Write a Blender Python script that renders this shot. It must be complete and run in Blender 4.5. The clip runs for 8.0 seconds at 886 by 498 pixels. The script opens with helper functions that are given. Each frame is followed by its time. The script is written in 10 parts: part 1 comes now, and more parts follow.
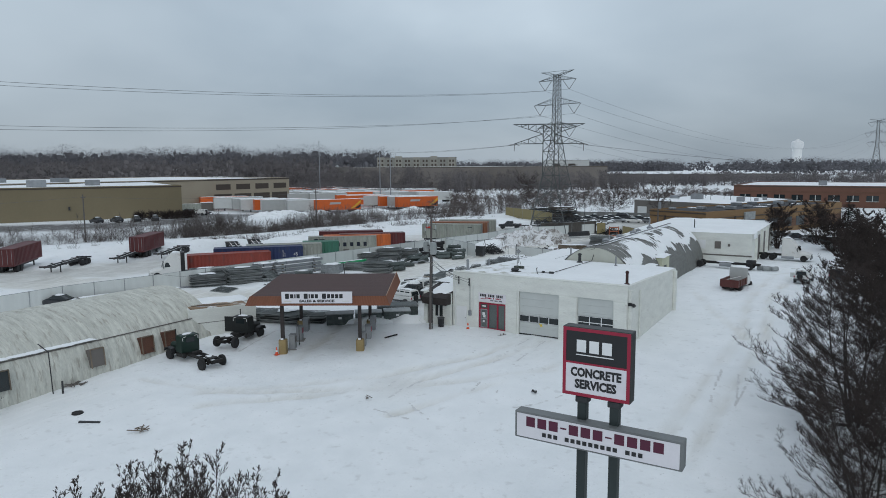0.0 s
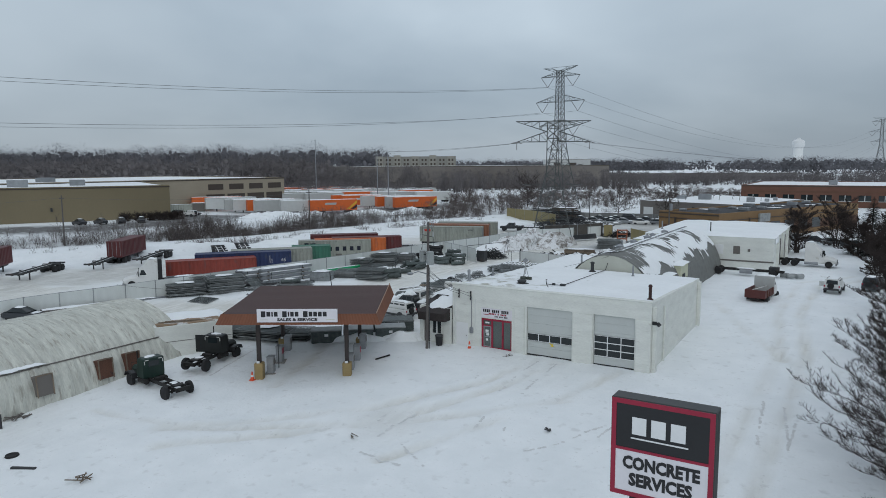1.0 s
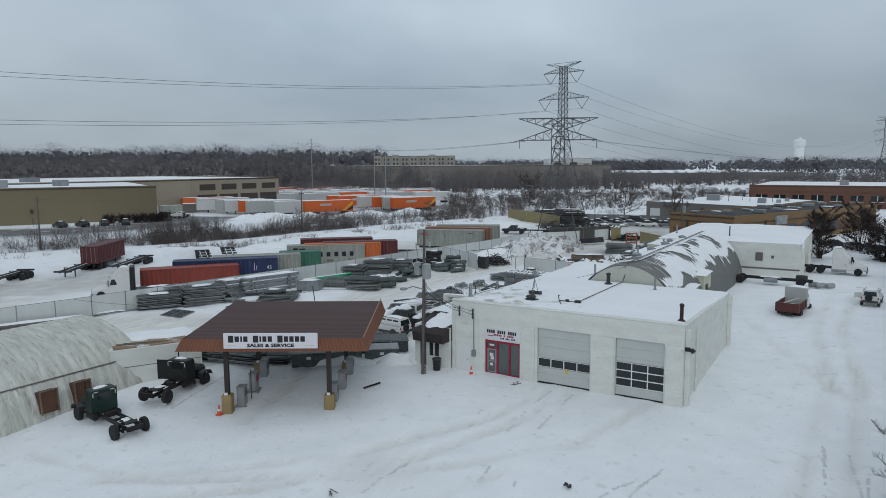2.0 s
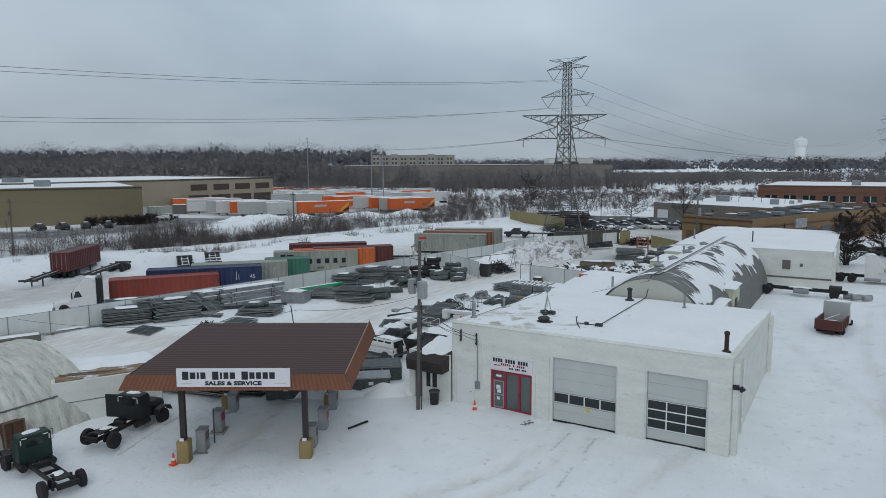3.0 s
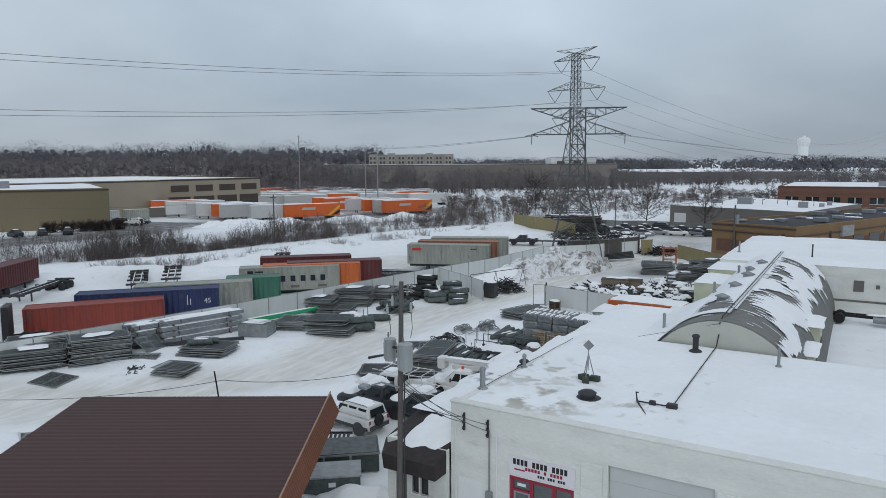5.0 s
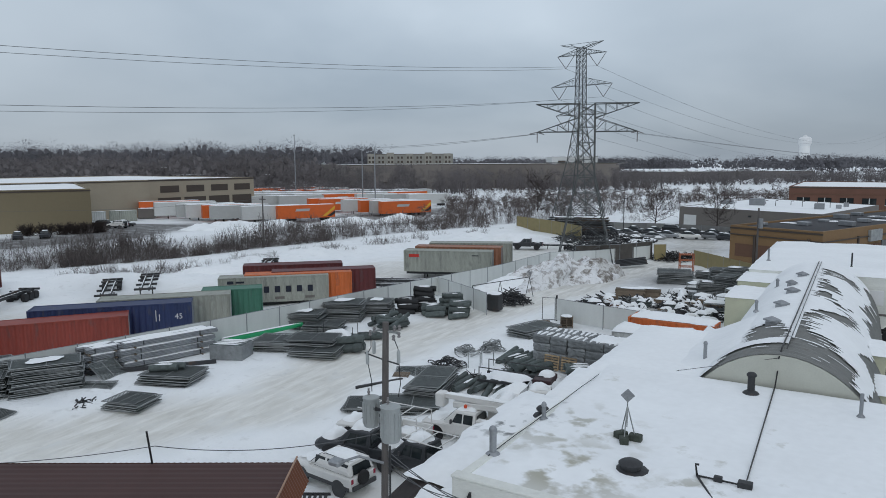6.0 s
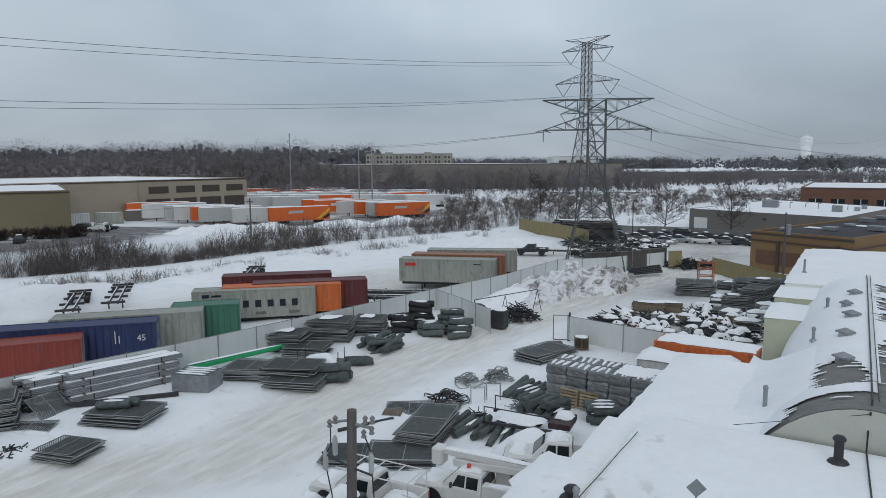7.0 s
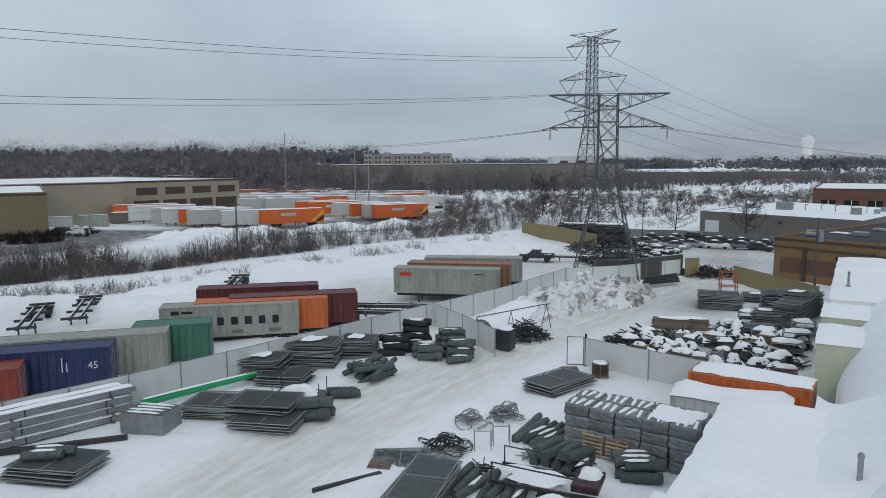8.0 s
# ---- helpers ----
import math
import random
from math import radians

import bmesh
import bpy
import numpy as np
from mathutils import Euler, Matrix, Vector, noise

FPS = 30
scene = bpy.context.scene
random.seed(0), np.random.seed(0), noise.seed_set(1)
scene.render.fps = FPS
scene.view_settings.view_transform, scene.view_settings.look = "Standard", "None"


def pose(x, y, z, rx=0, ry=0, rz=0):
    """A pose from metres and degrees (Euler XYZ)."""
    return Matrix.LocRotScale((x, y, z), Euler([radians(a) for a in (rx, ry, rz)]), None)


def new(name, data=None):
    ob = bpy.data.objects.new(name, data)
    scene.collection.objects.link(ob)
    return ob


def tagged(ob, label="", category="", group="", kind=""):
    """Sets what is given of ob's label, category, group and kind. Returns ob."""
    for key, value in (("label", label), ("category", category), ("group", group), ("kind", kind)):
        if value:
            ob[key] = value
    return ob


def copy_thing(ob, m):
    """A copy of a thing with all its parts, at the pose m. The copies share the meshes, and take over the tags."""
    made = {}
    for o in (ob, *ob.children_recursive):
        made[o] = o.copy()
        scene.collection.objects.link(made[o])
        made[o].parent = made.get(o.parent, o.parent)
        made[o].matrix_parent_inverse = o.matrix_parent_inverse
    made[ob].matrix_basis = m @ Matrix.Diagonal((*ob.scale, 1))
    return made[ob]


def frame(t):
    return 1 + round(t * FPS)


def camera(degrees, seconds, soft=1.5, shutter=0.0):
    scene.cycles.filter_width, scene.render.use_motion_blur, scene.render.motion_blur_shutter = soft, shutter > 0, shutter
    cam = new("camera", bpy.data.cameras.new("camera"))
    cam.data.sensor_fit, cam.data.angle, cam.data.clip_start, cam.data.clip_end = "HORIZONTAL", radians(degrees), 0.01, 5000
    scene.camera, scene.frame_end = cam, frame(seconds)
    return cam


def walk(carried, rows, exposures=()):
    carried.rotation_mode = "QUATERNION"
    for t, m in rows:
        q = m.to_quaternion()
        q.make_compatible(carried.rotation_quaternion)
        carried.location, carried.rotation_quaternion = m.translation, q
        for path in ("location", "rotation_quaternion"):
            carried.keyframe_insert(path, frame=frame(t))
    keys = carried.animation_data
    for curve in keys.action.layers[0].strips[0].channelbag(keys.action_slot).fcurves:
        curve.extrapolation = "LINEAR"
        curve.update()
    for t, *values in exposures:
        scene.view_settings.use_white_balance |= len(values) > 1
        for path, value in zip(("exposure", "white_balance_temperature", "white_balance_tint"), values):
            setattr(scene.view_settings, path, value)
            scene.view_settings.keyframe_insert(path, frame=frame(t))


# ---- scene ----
cam = camera(65.5, 8.0, soft=0.9)
SCALE = 1.15  # metres to one unit of the plan below
METRES, EYE, TILT, LEAN, TURN = 53.57 * SCALE, 13.5 * SCALE, 0.0, 0.0, 31.5
ROWS = [
    (0.0, 0.0, 0.0, 0.0, -0.04, -6.9, 0.31),
    (0.5, 0.0007, 0.0612, 0.0002, -0.06, -6.93, 0.32),
    (1.0, 0.0015, 0.1225, 0.0003, -0.1, -6.97, 0.32),
    (1.5, 0.0025, 0.1847, 0.0003, -0.13, -6.99, 0.32),
    (3.0, 0.0042, 0.3744, 0.0013, -0.22, -7.06, 0.31),
    (3.5, 0.0053, 0.4384, 0.0017, -0.24, -7.08, 0.31),
    (4.0, 0.0064, 0.5028, 0.0015, -0.27, -7.09, 0.29),
    (4.5, 0.0078, 0.5668, 0.0014, -0.29, -7.09, 0.31),
    (6.0, 0.0098, 0.753, 0.0015, -0.36, -7.15, 0.31),
    (6.5, 0.0105, 0.8155, 0.002, -0.39, -7.15, 0.29),
    (7.0, 0.0116, 0.8774, 0.0028, -0.41, -7.17, 0.3),
    (7.5, 0.0128, 0.9388, 0.0031, -0.43, -7.17, 0.3),
    (8.0, 0.0137, 0.9999, 0.0026, -0.47, -7.15, 0.31),
]
walk(cam, [(t, pose(0, 0, EYE, TILT, LEAN, TURN) @ pose(METRES * x, METRES * y, METRES * z, 90 + pitch, roll, yaw)) for t, x, y, z, yaw, pitch, roll in ROWS],
     exposures=((0.0, -0.04, 6430, 8), (1.5, -0.1, 6430, 8), (3.0, -0.1, 6430, 8), (3.5, -0.04, 6480, 10), (4.5, 0.04, 6460, 10), (6.0, 0.0, 6480, 10), (7.0, -0.03, 6500, 10), (8.0, 0.03, 6500, 10)))
scene.view_settings.exposure = 0.0

# ---- overcast winter sky and a faint, wide sun behind the cloud ----
SUN_ELEV, SUN_TURN = 32.0, 150.0
world = bpy.data.worlds.new("overcast_sky")
scene.world = world
world.use_nodes = True
wn, wl = world.node_tree.nodes, world.node_tree.links
wn.clear()


def wnode(kind, **values):
    n = wn.new(kind)
    for k, v in values.items():
        n.inputs[k].default_value = v
    return n


w_out = wnode("ShaderNodeOutputWorld")
w_bg = wnode("ShaderNodeBackground", Strength=1.0)
w_sky = wn.new("ShaderNodeTexSky")
w_sky.sky_type, w_sky.sun_disc = "NISHITA", False
w_sky.sun_elevation, w_sky.sun_rotation = radians(SUN_ELEV), radians(SUN_TURN)
w_dim = wn.new("ShaderNodeMix")
w_dim.data_type, w_dim.blend_type = "RGBA", "MULTIPLY"
w_dim.inputs[0].default_value = 1.0
w_dim.inputs[7].default_value = (0.08, 0.08, 0.08, 1)
w_co = wn.new("ShaderNodeTexCoord")
w_sep = wn.new("ShaderNodeSeparateXYZ")
wl.new(w_co.outputs["Generated"], w_sep.inputs[0])
# cloud deck: the direction is cast on a flat layer overhead, so bands close up toward the horizon
w_up = wn.new("ShaderNodeMath")
w_up.operation = "MAXIMUM"
w_up.inputs[1].default_value = 0.0
wl.new(w_sep.outputs[2], w_up.inputs[0])
w_add = wn.new("ShaderNodeMath")
w_add.inputs[1].default_value = 0.3
wl.new(w_up.outputs[0], w_add.inputs[0])
w_div = wn.new("ShaderNodeVectorMath")
w_div.operation = "DIVIDE"
w_com = wn.new("ShaderNodeCombineXYZ")
for i in range(3):
    wl.new(w_add.outputs[0], w_com.inputs[i])
wl.new(w_co.outputs["Generated"], w_div.inputs[0])
wl.new(w_com.outputs[0], w_div.inputs[1])
w_no = wnode("ShaderNodeTexNoise", Scale=0.75, Detail=5.0, Roughness=0.45, Distortion=0.25)
wl.new(w_div.outputs[0], w_no.inputs["Vector"])
w_ramp = wn.new("ShaderNodeValToRGB")
w_ramp.color_ramp.elements[0].position, w_ramp.color_ramp.elements[0].color = 0.36, (0.78, 0.815, 0.85, 1)
w_ramp.color_ramp.elements[1].position, w_ramp.color_ramp.elements[1].color = 0.64, (1.18, 1.175, 1.17, 1)
wl.new(w_no.outputs[0], w_ramp.inputs[0])
# an overcast sky brightens toward the zenith
w_grad = wn.new("ShaderNodeValToRGB")
ge = w_grad.color_ramp.elements
ge[0].position, ge[0].color = 0.0, (0.335, 0.384, 0.44, 1)
ge[1].position, ge[1].color = 1.0, (0.70, 0.75, 0.82, 1)
for at_, colour_ in ((0.06, (0.375, 0.432, 0.495, 1)), (0.2, (0.452, 0.525, 0.598, 1)), (0.45, (0.50, 0.56, 0.64, 1))):
    e = ge.new(at_)
    e.color = colour_
wl.new(w_up.outputs[0], w_grad.inputs[0])
w_mul = wn.new("ShaderNodeMix")
w_mul.data_type, w_mul.blend_type = "RGBA", "MULTIPLY"
w_mul.inputs[0].default_value = 1.0
wl.new(w_grad.outputs[0], w_mul.inputs[6])
w_dot = wn.new("ShaderNodeVectorMath")
w_dot.operation = "DOT_PRODUCT"
w_dot.inputs[1].default_value = (-0.52, 0.835, 0.18)
wl.new(w_co.outputs["Generated"], w_dot.inputs[0])
w_thin = wn.new("ShaderNodeMapRange")
w_thin.interpolation_type = "SMOOTHSTEP"
for i_, v_ in enumerate((0.9, 1.0, 1.0, 1.13)):
    w_thin.inputs[i_ + 1].default_value = v_
wl.new(w_dot.outputs["Value"], w_thin.inputs[0])
w_lift = wn.new("ShaderNodeVectorMath")
w_lift.operation = "SCALE"
wl.new(w_ramp.outputs[0], w_lift.inputs[0])
wl.new(w_thin.outputs[0], w_lift.inputs["Scale"])
wl.new(w_lift.outputs[0], w_mul.inputs[7])
wl.new(w_sky.outputs[0], w_dim.inputs[6])
w_mix = wn.new("ShaderNodeMix")
w_mix.data_type = "RGBA"
w_mix.inputs[0].default_value = 0.93
wl.new(w_dim.outputs[2], w_mix.inputs[6])
wl.new(w_mul.outputs[2], w_mix.inputs[7])
wl.new(w_mix.outputs[2], w_bg.inputs[0])
wl.new(w_bg.outputs[0], w_out.inputs[0])

sun = new("sun", bpy.data.lights.new("sun", "SUN"))
sun.data.energy, sun.data.angle, sun.data.color = 0.4, radians(25), (1.0, 0.97, 0.93)
sun.matrix_world = pose(0, 0, 60, 90 - SUN_ELEV, 0, 180 - SUN_TURN)


# ---- materials ----
def mat(name, col, rough=0.7, metal=0.0, var=0.18, scale=1.2, fine=14.0, bump=0.15, stain=None, stain_at=0.6, stain_scale=0.6, each=0.0, stretch=(1, 1, 1), island=0.0):
    """Two scales of variation, a stain layer, fine relief and, for pieces, a tone of their own."""
    m = bpy.data.materials.new(name)
    m.use_nodes = True
    n, l = m.node_tree.nodes, m.node_tree.links
    b = n["Principled BSDF"]
    b.inputs["Roughness"].default_value, b.inputs["Metallic"].default_value = rough, metal
    co = n.new("ShaderNodeTexCoord")
    mp = n.new("ShaderNodeMapping")
    mp.inputs["Scale"].default_value = stretch
    l.new(co.outputs["Object"], mp.inputs[0])
    a = n.new("ShaderNodeTexNoise")
    a.inputs["Scale"].default_value, a.inputs["Detail"].default_value = scale, 4
    l.new(mp.outputs[0], a.inputs["Vector"])
    f = n.new("ShaderNodeTexNoise")
    f.inputs["Scale"].default_value, f.inputs["Detail"].default_value = fine, 3
    l.new(mp.outputs[0], f.inputs["Vector"])
    mix = n.new("ShaderNodeMath")
    mix.operation = "MULTIPLY_ADD"
    mix.inputs[1].default_value = 0.6
    l.new(a.outputs[0], mix.inputs[0])
    hf = n.new("ShaderNodeMath")
    hf.operation = "MULTIPLY"
    hf.inputs[1].default_value = 0.4
    l.new(f.outputs[0], hf.inputs[0])
    l.new(hf.outputs[0], mix.inputs[2])
    r = n.new("ShaderNodeValToRGB")
    r.color_ramp.elements[0].position, r.color_ramp.elements[1].position = 0.3, 0.7
    r.color_ramp.elements[0].color = (*[c * (1 - var) for c in col], 1)
    r.color_ramp.elements[1].color = (*[min(1, c * (1 + var)) for c in col], 1)
    l.new(mix.outputs[0], r.inputs[0])
    out = r.outputs[0]
    if stain:
        s = n.new("ShaderNodeTexNoise")
        s.inputs["Scale"].default_value, s.inputs["Detail"].default_value, s.inputs["Roughness"].default_value = stain_scale, 6, 0.65
        l.new(mp.outputs[0], s.inputs["Vector"])
        sr = n.new("ShaderNodeMapRange")
        sr.inputs[1].default_value, sr.inputs[2].default_value = stain_at, stain_at + 0.12
        l.new(s.outputs[0], sr.inputs[0])
        sm = n.new("ShaderNodeMix")
        sm.data_type = "RGBA"
        l.new(sr.outputs[0], sm.inputs[0])
        l.new(out, sm.inputs[6])
        sm.inputs[7].default_value = (*stain, 1)
        out = sm.outputs[2]
    if each or island:
        if each:
            src = n.new("ShaderNodeObjectInfo").outputs["Random"]
        else:
            src = n.new("ShaderNodeNewGeometry").outputs["Random Per Island"]
        am = each or island
        tone = n.new("ShaderNodeMapRange")
        tone.inputs[3].default_value, tone.inputs[4].default_value = 1 - am, 1 + am
        l.new(src, tone.inputs[0])
        tm = n.new("ShaderNodeVectorMath")
        tm.operation = "SCALE"
        l.new(out, tm.inputs[0])
        l.new(tone.outputs[0], tm.inputs["Scale"])
        out = tm.outputs[0]
    l.new(out, b.inputs["Base Color"])
    if bump:
        bp = n.new("ShaderNodeBump")
        bp.inputs["Strength"].default_value, bp.inputs["Distance"].default_value = bump, 0.04
        l.new(mix.outputs[0], bp.inputs["Height"])
        l.new(bp.outputs[0], b.inputs["Normal"])
    return m


SNOW = mat("snow", (0.88, 0.905, 0.915), 0.75, var=0.05, scale=0.7, fine=6, bump=0.35)
ROOF_SNOW = mat("roof_snow", (0.885, 0.91, 0.92), 0.75, var=0.06, scale=0.25, fine=3, bump=0.4)
SLUSH_SNOW = mat("part_melted_roof_snow", (0.885, 0.91, 0.92), 0.65, var=0.06, scale=0.3, fine=3, bump=0.5, stain=(0.6, 0.61, 0.57), stain_at=0.64, stain_scale=0.6)
WHITE_WALL = mat("white_painted_masonry", (0.73, 0.745, 0.70), 0.8, var=0.11, scale=0.6, fine=5, bump=0.45, stain=(0.60, 0.605, 0.56), stain_at=0.61, stain_scale=1.1, stretch=(1, 1, 3.0))
WHITE_OLD = mat("weathered_white_sheet", (0.55, 0.555, 0.5), 0.7, var=0.26, scale=1.1, fine=7, bump=0.25, stain=(0.36, 0.345, 0.3), stain_at=0.53, stain_scale=1.5, stretch=(0.5, 2.6, 0.5))
GREEN_WALL = mat("pale_green_wall", (0.55, 0.56, 0.42), 0.8, var=0.1)
def stain_near(m, centre, reach, col, scale, at_):
    """Blotchy melt stains that thin out away from a centre."""
    n, l = m.node_tree.nodes, m.node_tree.links
    far, fade, no, edge, both, mix = n.new("ShaderNodeVectorMath"), n.new("ShaderNodeMapRange"), n.new("ShaderNodeTexNoise"), n.new("ShaderNodeMapRange"), n.new("ShaderNodeMath"), n.new("ShaderNodeMix")
    far.operation, both.operation, mix.data_type = "DISTANCE", "MULTIPLY", "RGBA"
    co = n["Texture Coordinate"].outputs["Object"]
    l.new(co, far.inputs[0])
    far.inputs[1].default_value = centre
    for i_, v_ in enumerate((reach * 0.3, reach, 1.0, 0.0)):
        fade.inputs[i_ + 1].default_value = v_
    l.new(far.outputs["Value"], fade.inputs[0])
    no.inputs["Scale"].default_value, no.inputs["Detail"].default_value = scale, 5
    l.new(co, no.inputs["Vector"])
    edge.inputs[1].default_value, edge.inputs[2].default_value = at_, at_ + 0.1
    l.new(no.outputs[0], edge.inputs[0])
    l.new(fade.outputs[0], both.inputs[0])
    l.new(edge.outputs[0], both.inputs[1])
    b = n["Principled BSDF"]
    src = b.inputs["Base Color"].links[0].from_socket
    l.new(both.outputs[0], mix.inputs[0])
    l.new(src, mix.inputs[6])
    mix.inputs[7].default_value = (*col, 1)
    l.new(mix.outputs[2], b.inputs["Base Color"])


stain_near(SLUSH_SNOW, (-28.0, 54.0, 4.2), 3.4, (0.42, 0.41, 0.34), 0.9, 0.5)
stain_near(SLUSH_SNOW, (-29.2, 57.6, 4.2), 3.6, (0.5, 0.5, 0.45), 1.1, 0.53)
stain_near(SLUSH_SNOW, (-31.5, 58.6, 3.2), 2.6, (0.17, 0.18, 0.18), 1.5, 0.53)
stain_near(SLUSH_SNOW, (-24.0, 54.4, 4.2), 2.0, (0.5, 0.5, 0.45), 1.3, 0.54)
def add_courses(m, length, height, depth):
    """Painted-over block courses as fine relief, laid round the corner by x + y."""
    n, l = m.node_tree.nodes, m.node_tree.links
    sep, com, add = n.new("ShaderNodeSeparateXYZ"), n.new("ShaderNodeCombineXYZ"), n.new("ShaderNodeMath")
    l.new(n["Texture Coordinate"].outputs["Object"], sep.inputs[0])
    l.new(sep.outputs[0], add.inputs[0])
    l.new(sep.outputs[1], add.inputs[1])
    l.new(add.outputs[0], com.inputs[0])
    l.new(sep.outputs[2], com.inputs[1])
    br = n.new("ShaderNodeTexBrick")
    br.inputs["Scale"].default_value = 1.0
    br.inputs["Brick Width"].default_value, br.inputs["Row Height"].default_value = length, height
    br.inputs["Mortar Size"].default_value, br.inputs["Mortar Smooth"].default_value = 0.01, 0.6
    l.new(com.outputs[0], br.inputs["Vector"])
    b2 = n.new("ShaderNodeBump")
    b2.invert = True
    b2.inputs["Strength"].default_value, b2.inputs["Distance"].default_value = 0.35, depth
    l.new(br.outputs["Fac"], b2.inputs["Height"])
    l.new(n["Bump"].outputs[0], b2.inputs["Normal"])
    l.new(b2.outputs[0], n["Principled BSDF"].inputs["Normal"])


add_courses(WHITE_WALL, 0.36, 0.175, 0.02)
DOOR_GREY = mat("garage_door_panel", (0.53, 0.555, 0.54), 0.55, var=0.05, bump=0.05)
DARK_GLASS = mat("dark_glass", (0.018, 0.024, 0.026), 0.08, var=0.2, bump=0)
# Paler than DARK_GLASS: the reflected sky is mixed into the base colour.
ENTRY_GLASS = mat("entry_glass", (0.11, 0.13, 0.125), 0.12, var=0.3, scale=0.8, bump=0.0)
RED_PAINT = mat("red_paint", (0.31, 0.011, 0.04), 0.45, var=0.1, bump=0.05)
WHITE_PAINT = mat("white_paint", (0.78, 0.79, 0.79), 0.5, var=0.05, bump=0.03)
BLACK_PAINT = mat("black_paint", (0.015, 0.015, 0.017), 0.5, var=0.2, bump=0.05)
SIGN_FACE = mat("sign_acrylic_white", (0.74, 0.72, 0.75), 0.35, var=0.04, scale=2, bump=0.0, stain=(0.62, 0.6, 0.62), stain_at=0.58)
MAROON = mat("maroon_lettering", (0.09, 0.01, 0.035), 0.5, var=0.1, bump=0)
STEEL_DARK = mat("dark_weathered_steel", (0.045, 0.047, 0.05), 0.6, 0.3, var=0.3, bump=0.1, stain=(0.10, 0.06, 0.04), stain_at=0.6)
RUSTY = mat("rusty_steel", (0.12, 0.055, 0.035), 0.8, 0.1, var=0.35, bump=0.25, stain=(0.04, 0.03, 0.03), stain_at=0.56, stain_scale=2)
GALV = mat("galvanised_steel", (0.30, 0.315, 0.33), 0.5, 0.55, var=0.2, bump=0.05, each=0.15)
GALV_DULL = mat("dull_galvanised_mesh", (0.28, 0.295, 0.295), 0.6, 0.25, var=0.3, scale=2, fine=30, bump=0.4, each=0.3)
MESH_DARK = mat("chain_link_infill", (0.115, 0.13, 0.128), 0.7, 0.15, var=0.45, scale=3, fine=45, bump=0.4, each=0.25)
MESH_ROLL = mat("rolled_chain_link", (0.085, 0.103, 0.1), 0.7, 0.2, var=0.5, scale=4, fine=40, bump=0.9, each=0.25, island=0)
BLACK_ROLL = mat("black_coated_rolls", (0.012, 0.013, 0.014), 0.7, var=0.3, fine=40, bump=0.5)
BALE = mat("shrink_wrapped_bales", (0.21, 0.225, 0.23), 0.55, 0.1, var=0.35, scale=2.5, fine=25, bump=0.7, each=0.25)
RUBBER = mat("tyre_rubber", (0.018, 0.018, 0.019), 0.85, var=0.2, fine=30)
BROWN_ROOF = mat("brown_metal_roof", (0.056, 0.021, 0.017), 0.62, var=0.12, scale=0.4, fine=3, bump=0.08)
BROWN_FASCIA = mat("brown_metal_fascia", (0.17, 0.055, 0.022), 0.5, var=0.15, bump=0.05, stain=(0.26, 0.09, 0.03), stain_at=0.6)
CONCRETE = mat("concrete", (0.33, 0.32, 0.30), 0.9, var=0.15, bump=0.25, stain=(0.2, 0.19, 0.17))
YELLOW_CONC = mat("faded_yellow_concrete", (0.30, 0.22, 0.10), 0.85, var=0.2, bump=0.25, stain=(0.25, 0.22, 0.18), stain_scale=2)
TRANSFORMER = mat("transformer_grey_paint", (0.36, 0.385, 0.385), 0.5, var=0.12, bump=0.05)
WOOD_POLE = mat("weathered_pole_wood", (0.115, 0.105, 0.1), 0.9, var=0.3, scale=3, fine=25, bump=0.4, stretch=(4, 4, 0.4))
WOOD = mat("grey_brown_timber", (0.17, 0.135, 0.10), 0.85, var=0.3, fine=20, bump=0.3, each=0.25)
TAN_WALL = mat("tan_metal_wall", (0.20, 0.165, 0.10), 0.75, var=0.06, scale=0.2, fine=2, bump=0.05)
TAN_LIGHT = mat("light_tan_wall", (0.33, 0.285, 0.215), 0.75, var=0.06, scale=0.2, fine=2, bump=0.05)
BROWN_DARK = mat("dark_brown_panels", (0.06, 0.045, 0.035), 0.6, var=0.1)
OCHRE_WALL = mat("ochre_block_wall", (0.22, 0.135, 0.065), 0.85, var=0.1, scale=0.3, fine=4, bump=0.1)
OCHRE_BAND = mat("brown_block_band", (0.13, 0.07, 0.045), 0.85, var=0.1)
BRICK = mat("red_brown_brick", (0.145, 0.07, 0.048), 0.85, var=0.14, scale=0.4, fine=6, bump=0.15)
GREY_WALL = mat("grey_brown_wall", (0.155, 0.142, 0.13), 0.85, var=0.1, scale=0.2)
YELLOW_WALL = mat("mustard_fence_sheet", (0.27, 0.225, 0.11), 0.8, var=0.12, stain=(0.2, 0.16, 0.08))
ROOF_DARK = mat("dark_roof_membrane", (0.042, 0.042, 0.046), 0.9, var=0.25, scale=0.15, stain=(0.55, 0.57, 0.6), stain_at=0.7, stain_scale=0.12)
FENCE_SLAT = mat("white_slatted_fence", (0.60, 0.625, 0.61), 0.7, var=0.08, scale=0.6, fine=12, bump=0.15, each=0.05, stretch=(3, 3, 0.6))
BARK = mat("grey_brown_bark", (0.055, 0.046, 0.042), 0.95, var=0.3, fine=20, bump=0.4)
TWIG = mat("bare_twigs", (0.05, 0.038, 0.034), 0.95, var=0.25, bump=0, island=0.35)
BRUSH = mat("dry_brush", (0.125, 0.108, 0.102), 0.95, var=0.3, bump=0, island=0.4)
# Distance haze is mixed into this colour, greyer and bluer than nearer woods.
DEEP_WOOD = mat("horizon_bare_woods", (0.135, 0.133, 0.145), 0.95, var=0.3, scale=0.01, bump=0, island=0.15)
